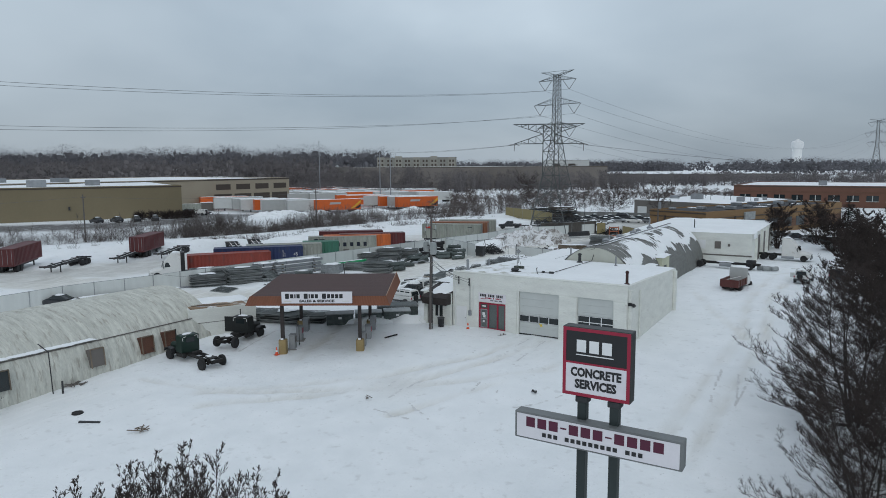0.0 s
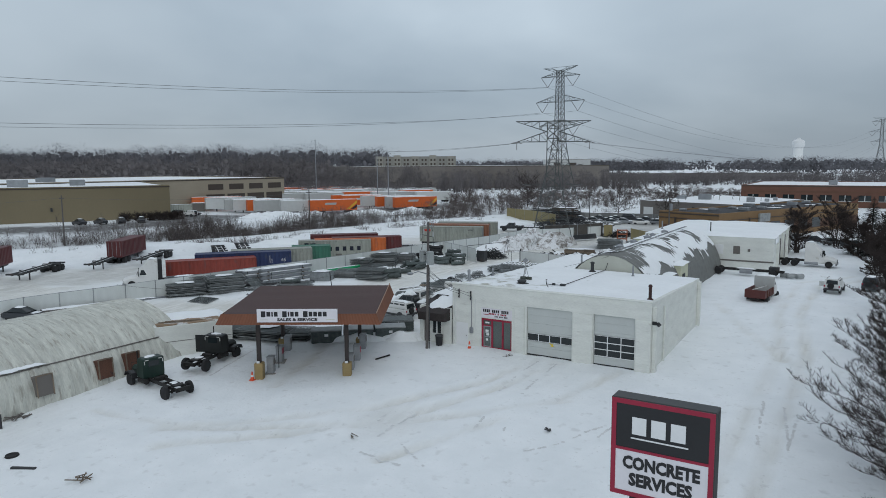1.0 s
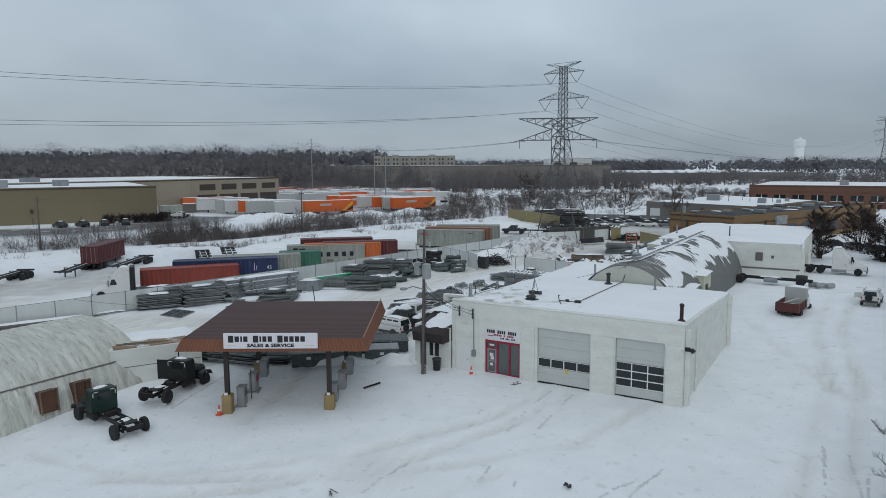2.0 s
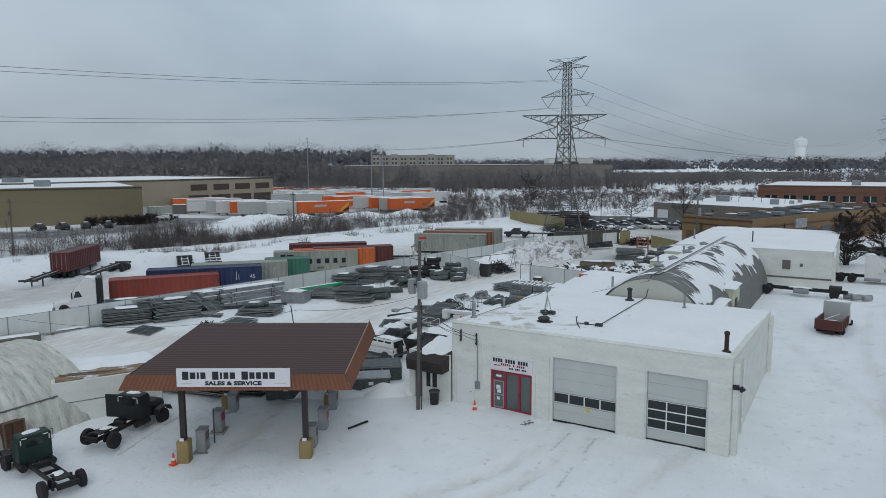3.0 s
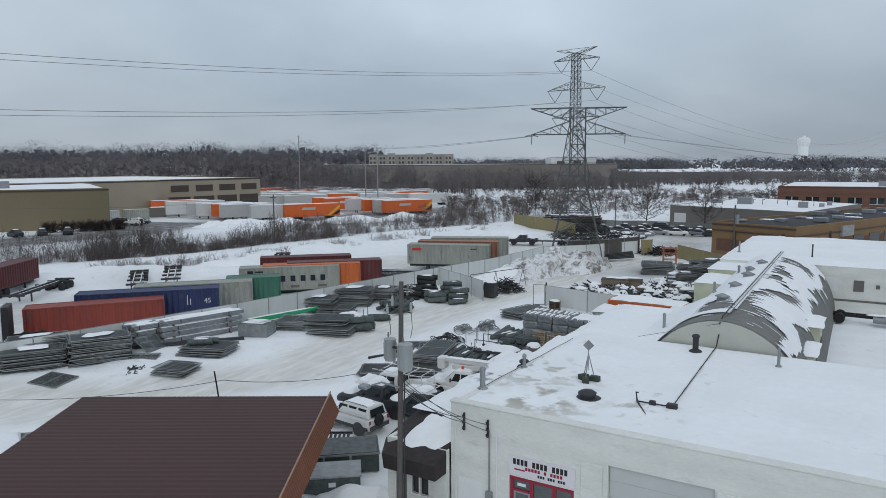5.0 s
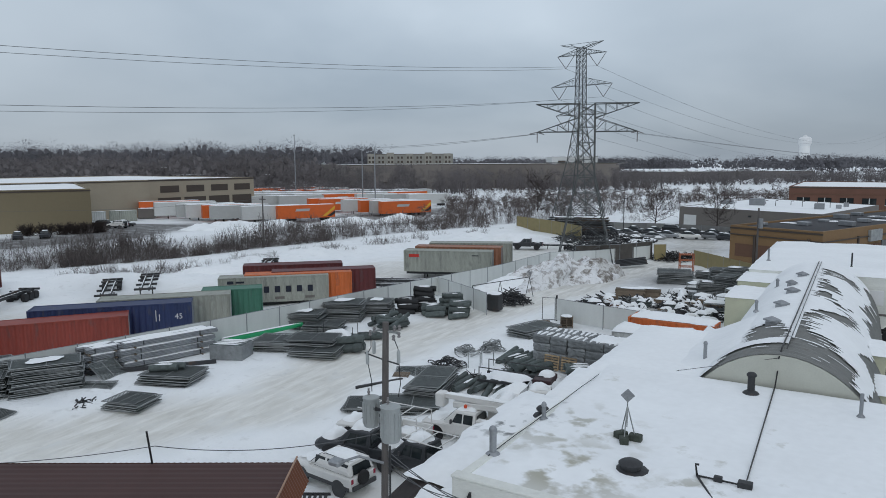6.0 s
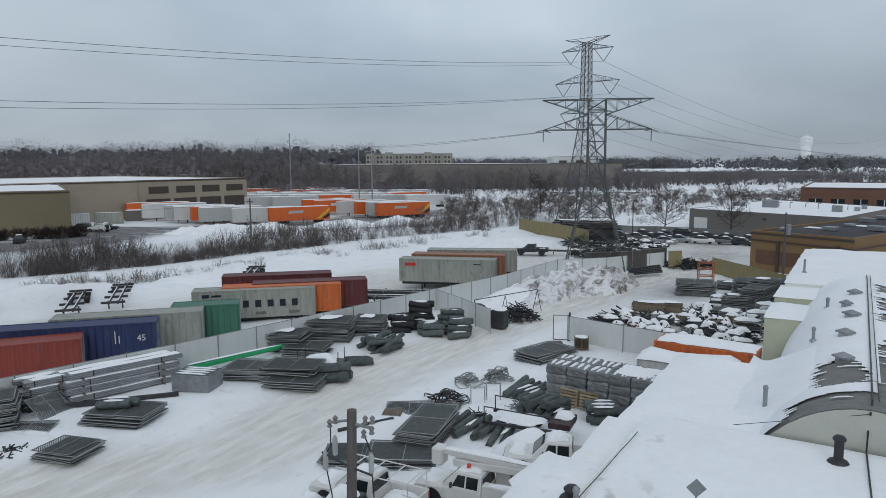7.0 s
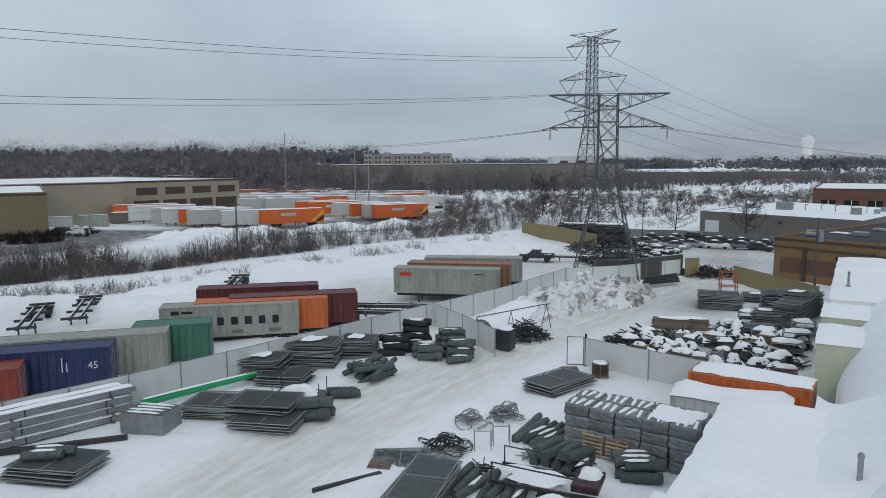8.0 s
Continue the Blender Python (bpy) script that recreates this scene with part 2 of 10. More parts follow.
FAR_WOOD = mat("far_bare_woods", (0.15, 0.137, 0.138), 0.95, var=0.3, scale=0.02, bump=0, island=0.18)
SCRUB = mat("bare_brown_scrub", (0.125, 0.104, 0.097), 0.95, var=0.3, scale=0.05, bump=0, island=0.35)
NEEDLES = mat("dark_conifer_needles", (0.018, 0.026, 0.02), 0.9, var=0.3, bump=0, island=0.3)
TRUCK_GREEN = mat("dark_green_truck_paint", (0.006, 0.024, 0.017), 0.5, var=0.3, scale=2)
TRUCK_BLACK = mat("worn_black_truck_paint", (0.010, 0.012, 0.011), 0.55, var=0.4, scale=2)
TRUCK_STEEL = mat("black_greasy_frame_steel", (0.016, 0.015, 0.014), 0.6, 0.2, var=0.4, scale=3, bump=0.2, stain=(0.05, 0.035, 0.028), stain_at=0.62, stain_scale=2)
VEHICLE_WHITE = mat("white_vehicle_paint", (0.7, 0.7, 0.68), 0.35, var=0.06, bump=0, stain=(0.42, 0.38, 0.32), stain_at=0.62, stain_scale=1.5)
VEHICLE_DARK = mat("dark_vehicle_paint", (0.03, 0.033, 0.038), 0.35, var=0.2, bump=0)
VEHICLE_GREY = mat("grey_vehicle_paint", (0.2, 0.21, 0.22), 0.35, var=0.2, bump=0, each=0.5)
PLASTIC_DARK = mat("dark_grey_trim", (0.06, 0.062, 0.065), 0.7, var=0.1)
INSULATOR = mat("grey_porcelain", (0.2, 0.19, 0.19), 0.3, var=0.1)
TOWER_STEEL = mat("tower_galvanised_steel", (0.10, 0.108, 0.108), 0.6, 0.4, var=0.2, bump=0)
WIRE = mat("aluminium_conductor", (0.13, 0.135, 0.14), 0.6, 0.4, var=0.1, bump=0)
ORANGE = mat("orange_trailer_paint", (0.62, 0.12, 0.02), 0.5, var=0.1, bump=0.03, each=0.1)
TRAILER_WHITE = mat("trailer_white", (0.5, 0.51, 0.5), 0.5, var=0.07, bump=0.03, each=0.2)
CONE_ORANGE = mat("cone_orange", (0.7, 0.09, 0.03), 0.6, var=0.1)
GREEN_PIPE = mat("green_pvc_pipe", (0.01, 0.30, 0.11), 0.4, var=0.1)
PUMP_GREY = mat("faded_pump_casing", (0.30, 0.31, 0.32), 0.5, var=0.2, stain=(0.18, 0.13, 0.1))


def paint(name, col):
    return mat(name, col, 0.55, var=0.22, scale=0.7, fine=6, bump=0.08, stain=tuple(c * 0.55 + 0.035 for c in col), stain_at=0.56, stain_scale=1.1, stretch=(1.6, 1.6, 0.4))


CONTAINER_RED, CONTAINER_BLUE = paint("container_red", (0.25, 0.045, 0.03)), paint("container_blue", (0.018, 0.032, 0.10))
CONTAINER_GREY, CONTAINER_GREEN = paint("container_grey_green", (0.30, 0.31, 0.27)), paint("container_green", (0.045, 0.155, 0.105))
CONTAINER_ORANGE, CONTAINER_MAROON = paint("container_orange", (0.55, 0.13, 0.03)), paint("container_maroon", (0.105, 0.021, 0.022))
CONTAINER_PALE = paint("container_pale_grey", (0.3, 0.315, 0.275))


# ---- mesh helpers ----
class Mb:
    """A mesh being built: boxes, tubes, prisms and loose faces in one list."""

    def __init__(self):
        self.v, self.f = [], []

    def add(self, verts, faces, m=None):
        k = len(self.v)
        self.v += [tuple(m @ Vector(p)) for p in verts] if m is not None else [tuple(p) for p in verts]
        self.f += [tuple(i + k for i in f) for f in faces]
        return self

    def box(self, x0, y0, z0, x1, y1, z1, ch=0.0, m=None):
        if ch <= 0:
            v = [(x, y, z) for z in (z0, z1) for y in (y0, y1) for x in (x0, x1)]
            return self.add(v, [(0, 2, 3, 1), (4, 5, 7, 6), (0, 1, 5, 4), (2, 6, 7, 3), (0, 4, 6, 2), (1, 3, 7, 5)], m)
        v, idx = [], {}
        for cx in (0, 1):
            for cy in (0, 1):
                for cz in (0, 1):
                    p = (x1 if cx else x0, y1 if cy else y0, z1 if cz else z0)
                    s = (-1 if cx else 1, -1 if cy else 1, -1 if cz else 1)
                    for a in range(3):
                        q = [p[i] + (0 if i == a else s[i] * ch) for i in range(3)]
                        idx[cx, cy, cz, a] = len(v)
                        v.append(q)
        f = []
        for a in range(3):
            b, c = (a + 1) % 3, (a + 2) % 3
            for side in (0, 1):
                def key(i, j):
                    k = [0, 0, 0]
                    k[a], k[b], k[c] = side, i, j
                    return idx[(*k, a)]
                q = [key(0, 0), key(1, 0), key(1, 1), key(0, 1)]
                f.append(q if side else q[::-1])
            for i in (0, 1):
                for j in (0, 1):
                    def e(k, ax):
                        w = [0, 0, 0]
                        w[a], w[b], w[c] = k, i, j
                        return idx[(*w, ax)]
                    q = [e(0, b), e(1, b), e(1, c), e(0, c)]
                    f.append(q if (i ^ j) else q[::-1])
        for cx in (0, 1):
            for cy in (0, 1):
                for cz in (0, 1):
                    t = [idx[cx, cy, cz, a] for a in range(3)]
                    f.append(t if (cx + cy + cz) % 2 else t[::-1])
        return self.add(v, f, m)

    def tube(self, p, q, r, n=8, r2=None, caps=True):
        p, q = Vector(p), Vector(q)
        r2 = r if r2 is None else r2
        d = (q - p).normalized()
        a = d.orthogonal().normalized()
        b = d.cross(a)
        v = []
        for c, rr in ((p, r), (q, r2)):
            v += [c + (a * math.cos(2 * math.pi * i / n) + b * math.sin(2 * math.pi * i / n)) * rr for i in range(n)]
        f = [(i, (i + 1) % n, n + (i + 1) % n, n + i) for i in range(n)]
        if caps:
            f += [tuple(range(n))[::-1], tuple(range(n, 2 * n))]
        return self.add(v, f)

    def path(self, pts, r, n=6):
        """One tube swept along the points."""
        pts = [Vector(p) for p in pts]
        rings = []
        a = (pts[1] - pts[0]).orthogonal().normalized()
        for k, p in enumerate(pts):
            d = ((pts[k] - pts[k - 1]).normalized() if k else Vector()) + ((pts[k + 1] - pts[k]).normalized() if k < len(pts) - 1 else Vector())
            d = d.normalized() if d.length > 1e-6 else (pts[k] - pts[k - 1]).normalized()
            a = a - d * a.dot(d)
            a = a.normalized() if a.length > 1e-6 else d.orthogonal().normalized()
            b = d.cross(a)
            rings.append([p + (a * math.cos(2 * math.pi * i / n) + b * math.sin(2 * math.pi * i / n)) * r for i in range(n)])
        return self.rings(rings)

    def prism(self, poly, lo, hi, axis=1, m=None, inset=0.0, keep=None):
        """A closed outline in the plane across axis, drawn from lo to hi."""
        def put(a, b, c):
            return {0: (c, a, b), 1: (a, c, b), 2: (a, b, c)}[axis]
        n = len(poly)
        v = [put(a, b, lo) for a, b in poly] + [put(a, b, hi) for a, b in poly]
        f = [(i, (i + 1) % n, n + (i + 1) % n, n + i) for i in range(n)] + [tuple(range(n))[::-1], tuple(range(n, 2 * n))]
        return self.add(v, f, m)

    def rings(self, rings, closed=True, caps=True, m=None):
        """A skin over rings of equal length."""
        n = len(rings[0])
        v = [p for ring in rings for p in ring]
        f = []
        for k in range(len(rings) - 1):
            for i in range(n if closed else n - 1):
                j = (i + 1) % n
                f.append((k * n + i, k * n + j, (k + 1) * n + j, (k + 1) * n + i))
        if caps and closed:
            f += [tuple(range(n))[::-1], tuple(range((len(rings) - 1) * n, len(rings) * n))]
        return self.add(v, f, m)

    def lathe(self, prof, n=16, at=(0, 0, 0), axis=2):
        """prof: rows of (radius, height)."""
        rings = []
        for r, h in prof:
            ring = []
            for i in range(n):
                a = 2 * math.pi * i / n
                c, s = r * math.cos(a), r * math.sin(a)
                p = {2: (c, s, h), 1: (s, h, c), 0: (h, c, s)}[axis]
                ring.append((p[0] + at[0], p[1] + at[1], p[2] + at[2]))
            rings.append(ring)
        return self.rings(rings)

    def mesh(self, name, material, smooth=False):
        me = bpy.data.meshes.new(name)
        me.from_pydata(self.v, [], self.f)
        bm = bmesh.new()
        bm.from_mesh(me)
        if len(self.f) < 6000:
            bmesh.ops.recalc_face_normals(bm, faces=bm.faces)
        bm.to_mesh(me)
        bm.free()
        me.materials.append(material)
        if smooth:
            me.polygons.foreach_set("use_smooth", [True] * len(me.polygons))
            me.set_sharp_from_angle(angle=radians(40))
        return me


def thing(name, label, category, group="", m=None, kind=""):
    ob = tagged(new(name), label, category, group, kind)
    if m is not None:
        ob.matrix_basis = m
    return ob


def part(name, mb, material, parent=None, label="", smooth=False, m=None):
    """One mesh object under a thing or under a part; mb is an Mb or a ready mesh."""
    me = mb.mesh(name, material, smooth) if isinstance(mb, Mb) else mb
    ob = new(name, me)
    ob.parent = parent
    if m is not None:
        ob.matrix_basis = m
    if label:
        ob["label"] = label
    return ob


def solid(name, mb, material, label, category, group="", kind="", m=None, smooth=False):
    return tagged(part(name, mb, material, None, "", smooth, m), label, category, group, kind)


def words(text, size, material, parent, m, name="lettering", thick=0.01, wide=1.0, bold=0.0):
    """Raised letters in the built-in font, as a mesh; origin at their middle."""
    cu = bpy.data.curves.new(name, "FONT")
    cu.body, cu.size, cu.extrude, cu.align_x, cu.align_y = text, size, thick, "CENTER", "CENTER"
    cu.resolution_u, cu.offset = 2, bold
    tmp = bpy.data.objects.new(name, cu)
    me = bpy.data.meshes.new_from_object(tmp)
    bpy.data.objects.remove(tmp)
    me.materials.clear()
    me.materials.append(material)
    return part(name, me, material, parent, m=m @ Matrix.Diagonal((wide, 1, 1, 1)))


def interp(x, xs, ys):
    return np.interp(x, xs, ys)


def fence_x(y):
    return interp(y, [-60, 36, 48, 70, 82, 104, 118], [-113, -74.3, -69.1, -62.0, -59.6, -55.4, -54.6])


def ramp(x, a, b):
    t = np.clip((x - a) / (b - a), 0, 1)
    return t * t * (3 - 2 * t)


def ground_z(x, y):
    """Height of the ground: the lot falls toward the street; the yards beyond the fence are level."""
    x, y = np.asarray(x, float), np.asarray(y, float)
    inner = interp(y, [0, 20, 34, 41, 52, 70, 90], [-2.9, -2.4, -1.55, -0.95, -0.6, -0.15, 0.0])
    d = fence_x(y) - x
    w = ramp(d, 0.3, 6.0)
    # the warehouse lot past the trail stands on a low rise
    past = interp(y, [36, 84, 97, 117, 139, 180], [-132, -105.5, -99.9, -96.4, -92.7, -78.6]) - x
    rise = 1.9 * ramp(past, 4, 19) * (1 - ramp(y, 112, 142))
    return inner * (1 - w) - 0.2 * w + rise


def gz(x, y):
    return float(ground_z(x, y))


def line_distance(x, y, pts):
    best = np.full(np.shape(x), 1e9)
    for (ax, ay), (bx, by) in zip(pts, pts[1:]):
        dx, dy = bx - ax, by - ay
        t = np.clip(((x - ax) * dx + (y - ay) * dy) / (dx * dx + dy * dy), 0, 1)
        best = np.minimum(best, np.hypot(x - ax - t * dx, y - ay - t * dy))
    return best


def rough(x, y, scale, octaves=3):
    return np.array([noise.fractal(Vector((a / scale, b / scale, 3.7)), 1.0, 2.0, octaves) for a, b in zip(x, y)])


# ---- ground: one snow sheet out to the horizon ----
YARD_ROAD = [(-84, 44), (-66, 47), (-56, 53), (-49.5, 62), (-50.6, 75), (-50.0, 86), (-48.3, 95), (-46.3, 110), (-44, 121), (-41, 133), (-42, 150), (-46, 165)]
OUTER_ROAD = [(-105, 20), (-90, 47), (-81, 66), (-76, 87), (-71, 105), (-66, 122), (-62, 140)]
BANK = [(-108, 58), (-97.3, 79.8), (-89.5, 87), (-92.7, 103.3), (-84.7, 127.8), (-80, 145)]
TRAIL = [(-132, 36), (-105.5, 83.7), (-99.9, 96.7), (-96.4, 116.8), (-92.7, 139.3), (-78.6, 180), (-58, 236)]
TRACKS = [[(-23.0, 51), (-24.2, 45), (-28, 38), (-38, 30)], [(-21.4, 51), (-22.6, 45), (-26, 37), (-36, 28.5)], [(-17.0, 51), (-18.5, 44), (-24, 33)],
          [(-8.6, 34), (-8.0, 60), (-9.5, 75), (-9, 92), (-4, 100)], [(-6.8, 34), (-6.2, 60), (-7.7, 75), (-7, 91), (-2, 99)],
          [(-15, 76), (-11, 66), (-6, 56)], [(-36.4, 38), (-38.3, 44), (-41, 50)], [(-44, 30), (-36, 31), (-25, 37.5), (-18, 44)]]


def grow(a, b, step, lo, hi):
    fine = list(np.arange(a, b + step, step))
    s, v = step, fine[0]
    left = []
    while v > lo:
        s *= 1.1
        v -= s
        left.append(v)
    s, v = step, fine[-1]
    right = []
    while v < hi:
        s *= 1.1
        v += s
        right.append(v)
    return np.array(left[::-1] + fine + right)


gx, gy = grow(-104, 2, 0.46, -2600, 2600), grow(14, 122, 0.46, -400, 4200)
GX, GY = [a.ravel() for a in np.meshgrid(gx, gy)]
near = (GX > -150) & (GX < 40) & (GY > -20) & (GY < 220)
lump = np.zeros(GX.shape)
lump[near] = rough(GX[near], GY[near], 7.0) * 0.12 + rough(GX[near] + 40, GY[near], 1.9, 2) * 0.055
road = np.minimum(line_distance(GX, GY, YARD_ROAD), 40)
wander = np.zeros(GX.shape)
wander[near] = rough(GX[near] - 90, GY[near], 3.5, 3)
outer_road = line_distance(GX, GY, OUTER_ROAD)
bank = line_distance(GX, GY, BANK)
trail = line_distance(GX, GY, TRAIL)
GZ = ground_z(GX, GY) + lump * (1 - 0.7 * np.exp(-(road / 3.2) ** 4))
GZ += np.exp(-((road - 4.6) / 0.9) ** 2) * (0.10 + 0.5 * np.abs(lump)) - 0.06 * np.exp(-(road / 3.4) ** 4)
GZ += np.exp(-(bank / 3.4) ** 2) * (0.85 + 4.0 * lump) * near
GZ += np.exp(-(trail / 6) ** 4) * 0.5
wear = 1.0 * np.exp(-((road + wander) / 3.7) ** 4) + 0.85 * np.exp(-((outer_road + 3 * wander) / 8.5) ** 4)
for rut in (-2.1, -0.6, 0.8, 2.2):
    GZ -= 0.03 * np.exp(-((road - abs(rut)) / 0.3) ** 2)
for line in TRACKS:
    d = line_distance(GX, GY, line)
    GZ -= 0.13 * np.exp(-(d / 0.3) ** 2) * np.clip(0.8 + 2 * wander, 0, 1.4)
    GZ += 0.05 * np.exp(-((d - 0.55) / 0.22) ** 2)
    wear = np.maximum(wear, (0.5 + 0.6 * wander) * np.exp(-(d / 0.4) ** 2))
for cx, cy, r, s in ((-26.3, 37.2, 2.6, 0.4), (-22.0, 49.2, 5.0, 0.25), (-39.5, 118, 6.0, 0.7), (-36.5, 99, 8.5, 0.85), (-37.5, 57.5, 3.5, 0.5), (-48, 160, 17, 0.8), (-48, 24, 7, 0.3)):
    wear = np.maximum(wear, s * np.exp(-((GX - cx) ** 2 + (GY - cy) ** 2) / r ** 2))
dirt = 1.0 * np.exp(-(line_distance(GX, GY, [(-160, 50), (-131, 84), (-128, 103), (-142, 116), (-150, 130)]) / 8.5) ** 4)
dirt = np.maximum(dirt, 0.75 * np.exp(-(line_distance(GX, GY, [(-150, 122), (-140, 150), (-128, 178), (-122, 210)]) / 11) ** 4))
dirt = np.maximum(dirt, 0.22 * np.exp(-(((GX + 89) / 7) ** 2 + ((GY - 63) / 6) ** 2)))
dirt = np.maximum(dirt, 0.16 * np.exp(-(((GX + 92) / 4) ** 2 + ((GY - 79) / 4) ** 2)))
dirt = np.maximum(dirt, 0.5 * np.exp(-(((GX + 190) / 60) ** 2 + ((GY - 200) / 50) ** 2)))
dirt = np.maximum(dirt, 0.42 * np.exp(-(((GX + 36) / 5) ** 2 + ((GY - 97) / 7) ** 2)))
dirt = np.maximum(dirt, 0.45 * np.exp(-(((GX + 40) / 4.2) ** 2 + ((GY - 114) / 9) ** 2)))
dirt = np.maximum(dirt, 0.55 * np.exp(-(((GX + 46) / 14) ** 2 + ((GY - 166) / 13) ** 2)))
dirt = np.maximum(dirt, 0.07 * np.exp(-(((GX + 26.3) / 1.2) ** 2 + ((GY - 37.0) / 1.5) ** 2)))
dirt = np.maximum(dirt, 0.8 * np.exp(-(line_distance(GX, GY, [(-152, 112), (-138, 122), (-131, 116), (-126, 104)]) / 5.5) ** 4))
dirt = np.maximum(dirt, 0.6 * np.exp(-(line_distance(GX, GY, [(-121, 150), (-114, 160), (-108, 172)]) / 3.5) ** 4))
dirt = np.maximum(dirt, 0.4 * np.exp(-(((GX + 42) / 9) ** 2 + ((GY - 147) / 7) ** 2)))
dirt = np.maximum(dirt, 0.2 * np.exp(-((outer_road + 2.5 * wander) / 6.0) ** 4) * np.clip((92 - GY) / 20, 0.3, 1))
for rut in (0.85, 2.0):
    dirt = np.maximum(dirt, 0.3 * np.exp(-((road - rut) / 0.3) ** 2) * np.clip((GY - 96) / 12, 0, 1) * np.clip(0.7 + 1.5 * wander, 0, 1))
past_trail = interp(GY, [36, 84, 97, 117, 139, 180], [-132, -105.5, -99.9, -96.4, -92.7, -78.6]) - GX
dirt = np.maximum(dirt, 0.3 * np.exp(-((past_trail - 10) / 6.5) ** 4) * ((GY > 20) & (GY < 200)))
nx, ny = len(gx), len(gy)
me = bpy.data.meshes.new("ground")
me.from_pydata(np.column_stack([GX, GY, GZ]).tolist(), [], [(j * nx + i, j * nx + i + 1, (j + 1) * nx + i + 1, (j + 1) * nx + i) for j in range(ny - 1) for i in range(nx - 1)])
for key, val in (("wear", wear), ("dirt", dirt)):
    me.attributes.new(key, "FLOAT", "POINT").data.foreach_set("value", np.clip(val, 0, 1).astype(np.float32))
me.polygons.foreach_set("use_smooth", [True] * len(me.polygons))


def ground_material():
    m = bpy.data.materials.new("snow_ground")
    m.use_nodes = True
    n, l = m.node_tree.nodes, m.node_tree.links
    b = n["Principled BSDF"]
    b.inputs["Roughness"].default_value = 0.75
    co = n.new("ShaderNodeTexCoord")

    def tex(scale, detail=4, squash=(1, 1, 1)):
        mp = n.new("ShaderNodeMapping")
        mp.inputs["Scale"].default_value = squash
        l.new(co.outputs["Object"], mp.inputs[0])
        t = n.new("ShaderNodeTexNoise")
        t.inputs["Scale"].default_value, t.inputs["Detail"].default_value = scale, detail
        l.new(mp.outputs[0], t.inputs["Vector"])
        return t.outputs[0]

    def rng(src, a, b2, c=0.0, d=1.0):
        r = n.new("ShaderNodeMapRange")
        for i, v in enumerate((a, b2, c, d)):
            r.inputs[i + 1].default_value = v
        l.new(src, r.inputs[0])
        return r.outputs[0]

    def mul(p, q, op="MULTIPLY"):
        r = n.new("ShaderNodeMath")
        r.operation, r.use_clamp = op, True
        for i, v in enumerate((p, q)):
            if isinstance(v, (int, float)):
                r.inputs[i].default_value = v
            else:
                l.new(v, r.inputs[i])
        return r.outputs[0]

    def blend(fac, p, q):
        r = n.new("ShaderNodeMix")
        r.data_type = "RGBA"
        l.new(fac, r.inputs[0])
        for i, v in ((6, p), (7, q)):
            if isinstance(v, tuple):
                r.inputs[i].default_value = (*v, 1)
            else:
                l.new(v, r.inputs[i])
        return r.outputs[2]

    def attr(key):
        a = n.new("ShaderNodeAttribute")
        a.attribute_name = key
        return a.outputs["Fac"]

    big, mid, small, streak = tex(0.06), tex(0.5), tex(5.0), tex(1.1, 4, (2.2, 0.35, 1))
    fresh = blend(rng(mid, 0.3, 0.7), (0.835, 0.865, 0.875), (0.905, 0.93, 0.94))
    packed = blend(rng(streak, 0.3, 0.68), (0.60, 0.59, 0.54), (0.80, 0.80, 0.765))
    w = mul(attr("wear"), rng(mul(streak, mid, "ADD"), 0.55, 1.15, 0.45, 1.3))
    c = blend(w, fresh, packed)
    # thin litter and old footmarks where the lot is walked and driven
    c = blend(mul(rng(tex(1.6, 6), 0.6, 0.72), 0.3), c, (0.5, 0.5, 0.49))
    c = blend(mul(rng(tex(5.5, 5), 0.64, 0.72), mul(rng(mid, 0.45, 0.62), 0.4)), c, (0.42, 0.42, 0.41))
    dd = mul(attr("dirt"), rng(mid, 0.3, 0.55, 0.7, 1.3))
    c = blend(dd, c, blend(rng(small, 0.35, 0.65), (0.075, 0.075, 0.075), (0.2, 0.195, 0.19)))
    l.new(c, b.inputs["Base Color"])
    bp = n.new("ShaderNodeBump")
    bp.inputs["Strength"].default_value, bp.inputs["Distance"].default_value = 0.65, 0.2
    h = n.new("ShaderNodeMath")
    h.operation = "ADD"
    l.new(mid, h.inputs[0])
    l.new(rng(small, 0, 1, 0, 0.35), h.inputs[1])
    h2 = n.new("ShaderNodeMath")
    h2.operation = "MULTIPLY_ADD"
    h2.inputs[1].default_value = 0.4
    l.new(tex(1.7, 5), h2.inputs[0])
    l.new(h.outputs[0], h2.inputs[2])
    l.new(h2.outputs[0], bp.inputs["Height"])
    l.new(bp.outputs[0], b.inputs["Normal"])
    return m


me.materials.append(ground_material())
tagged(new("ground", me), "snow-covered ground with packed wheel tracks and banks", "ground", kind="structure")


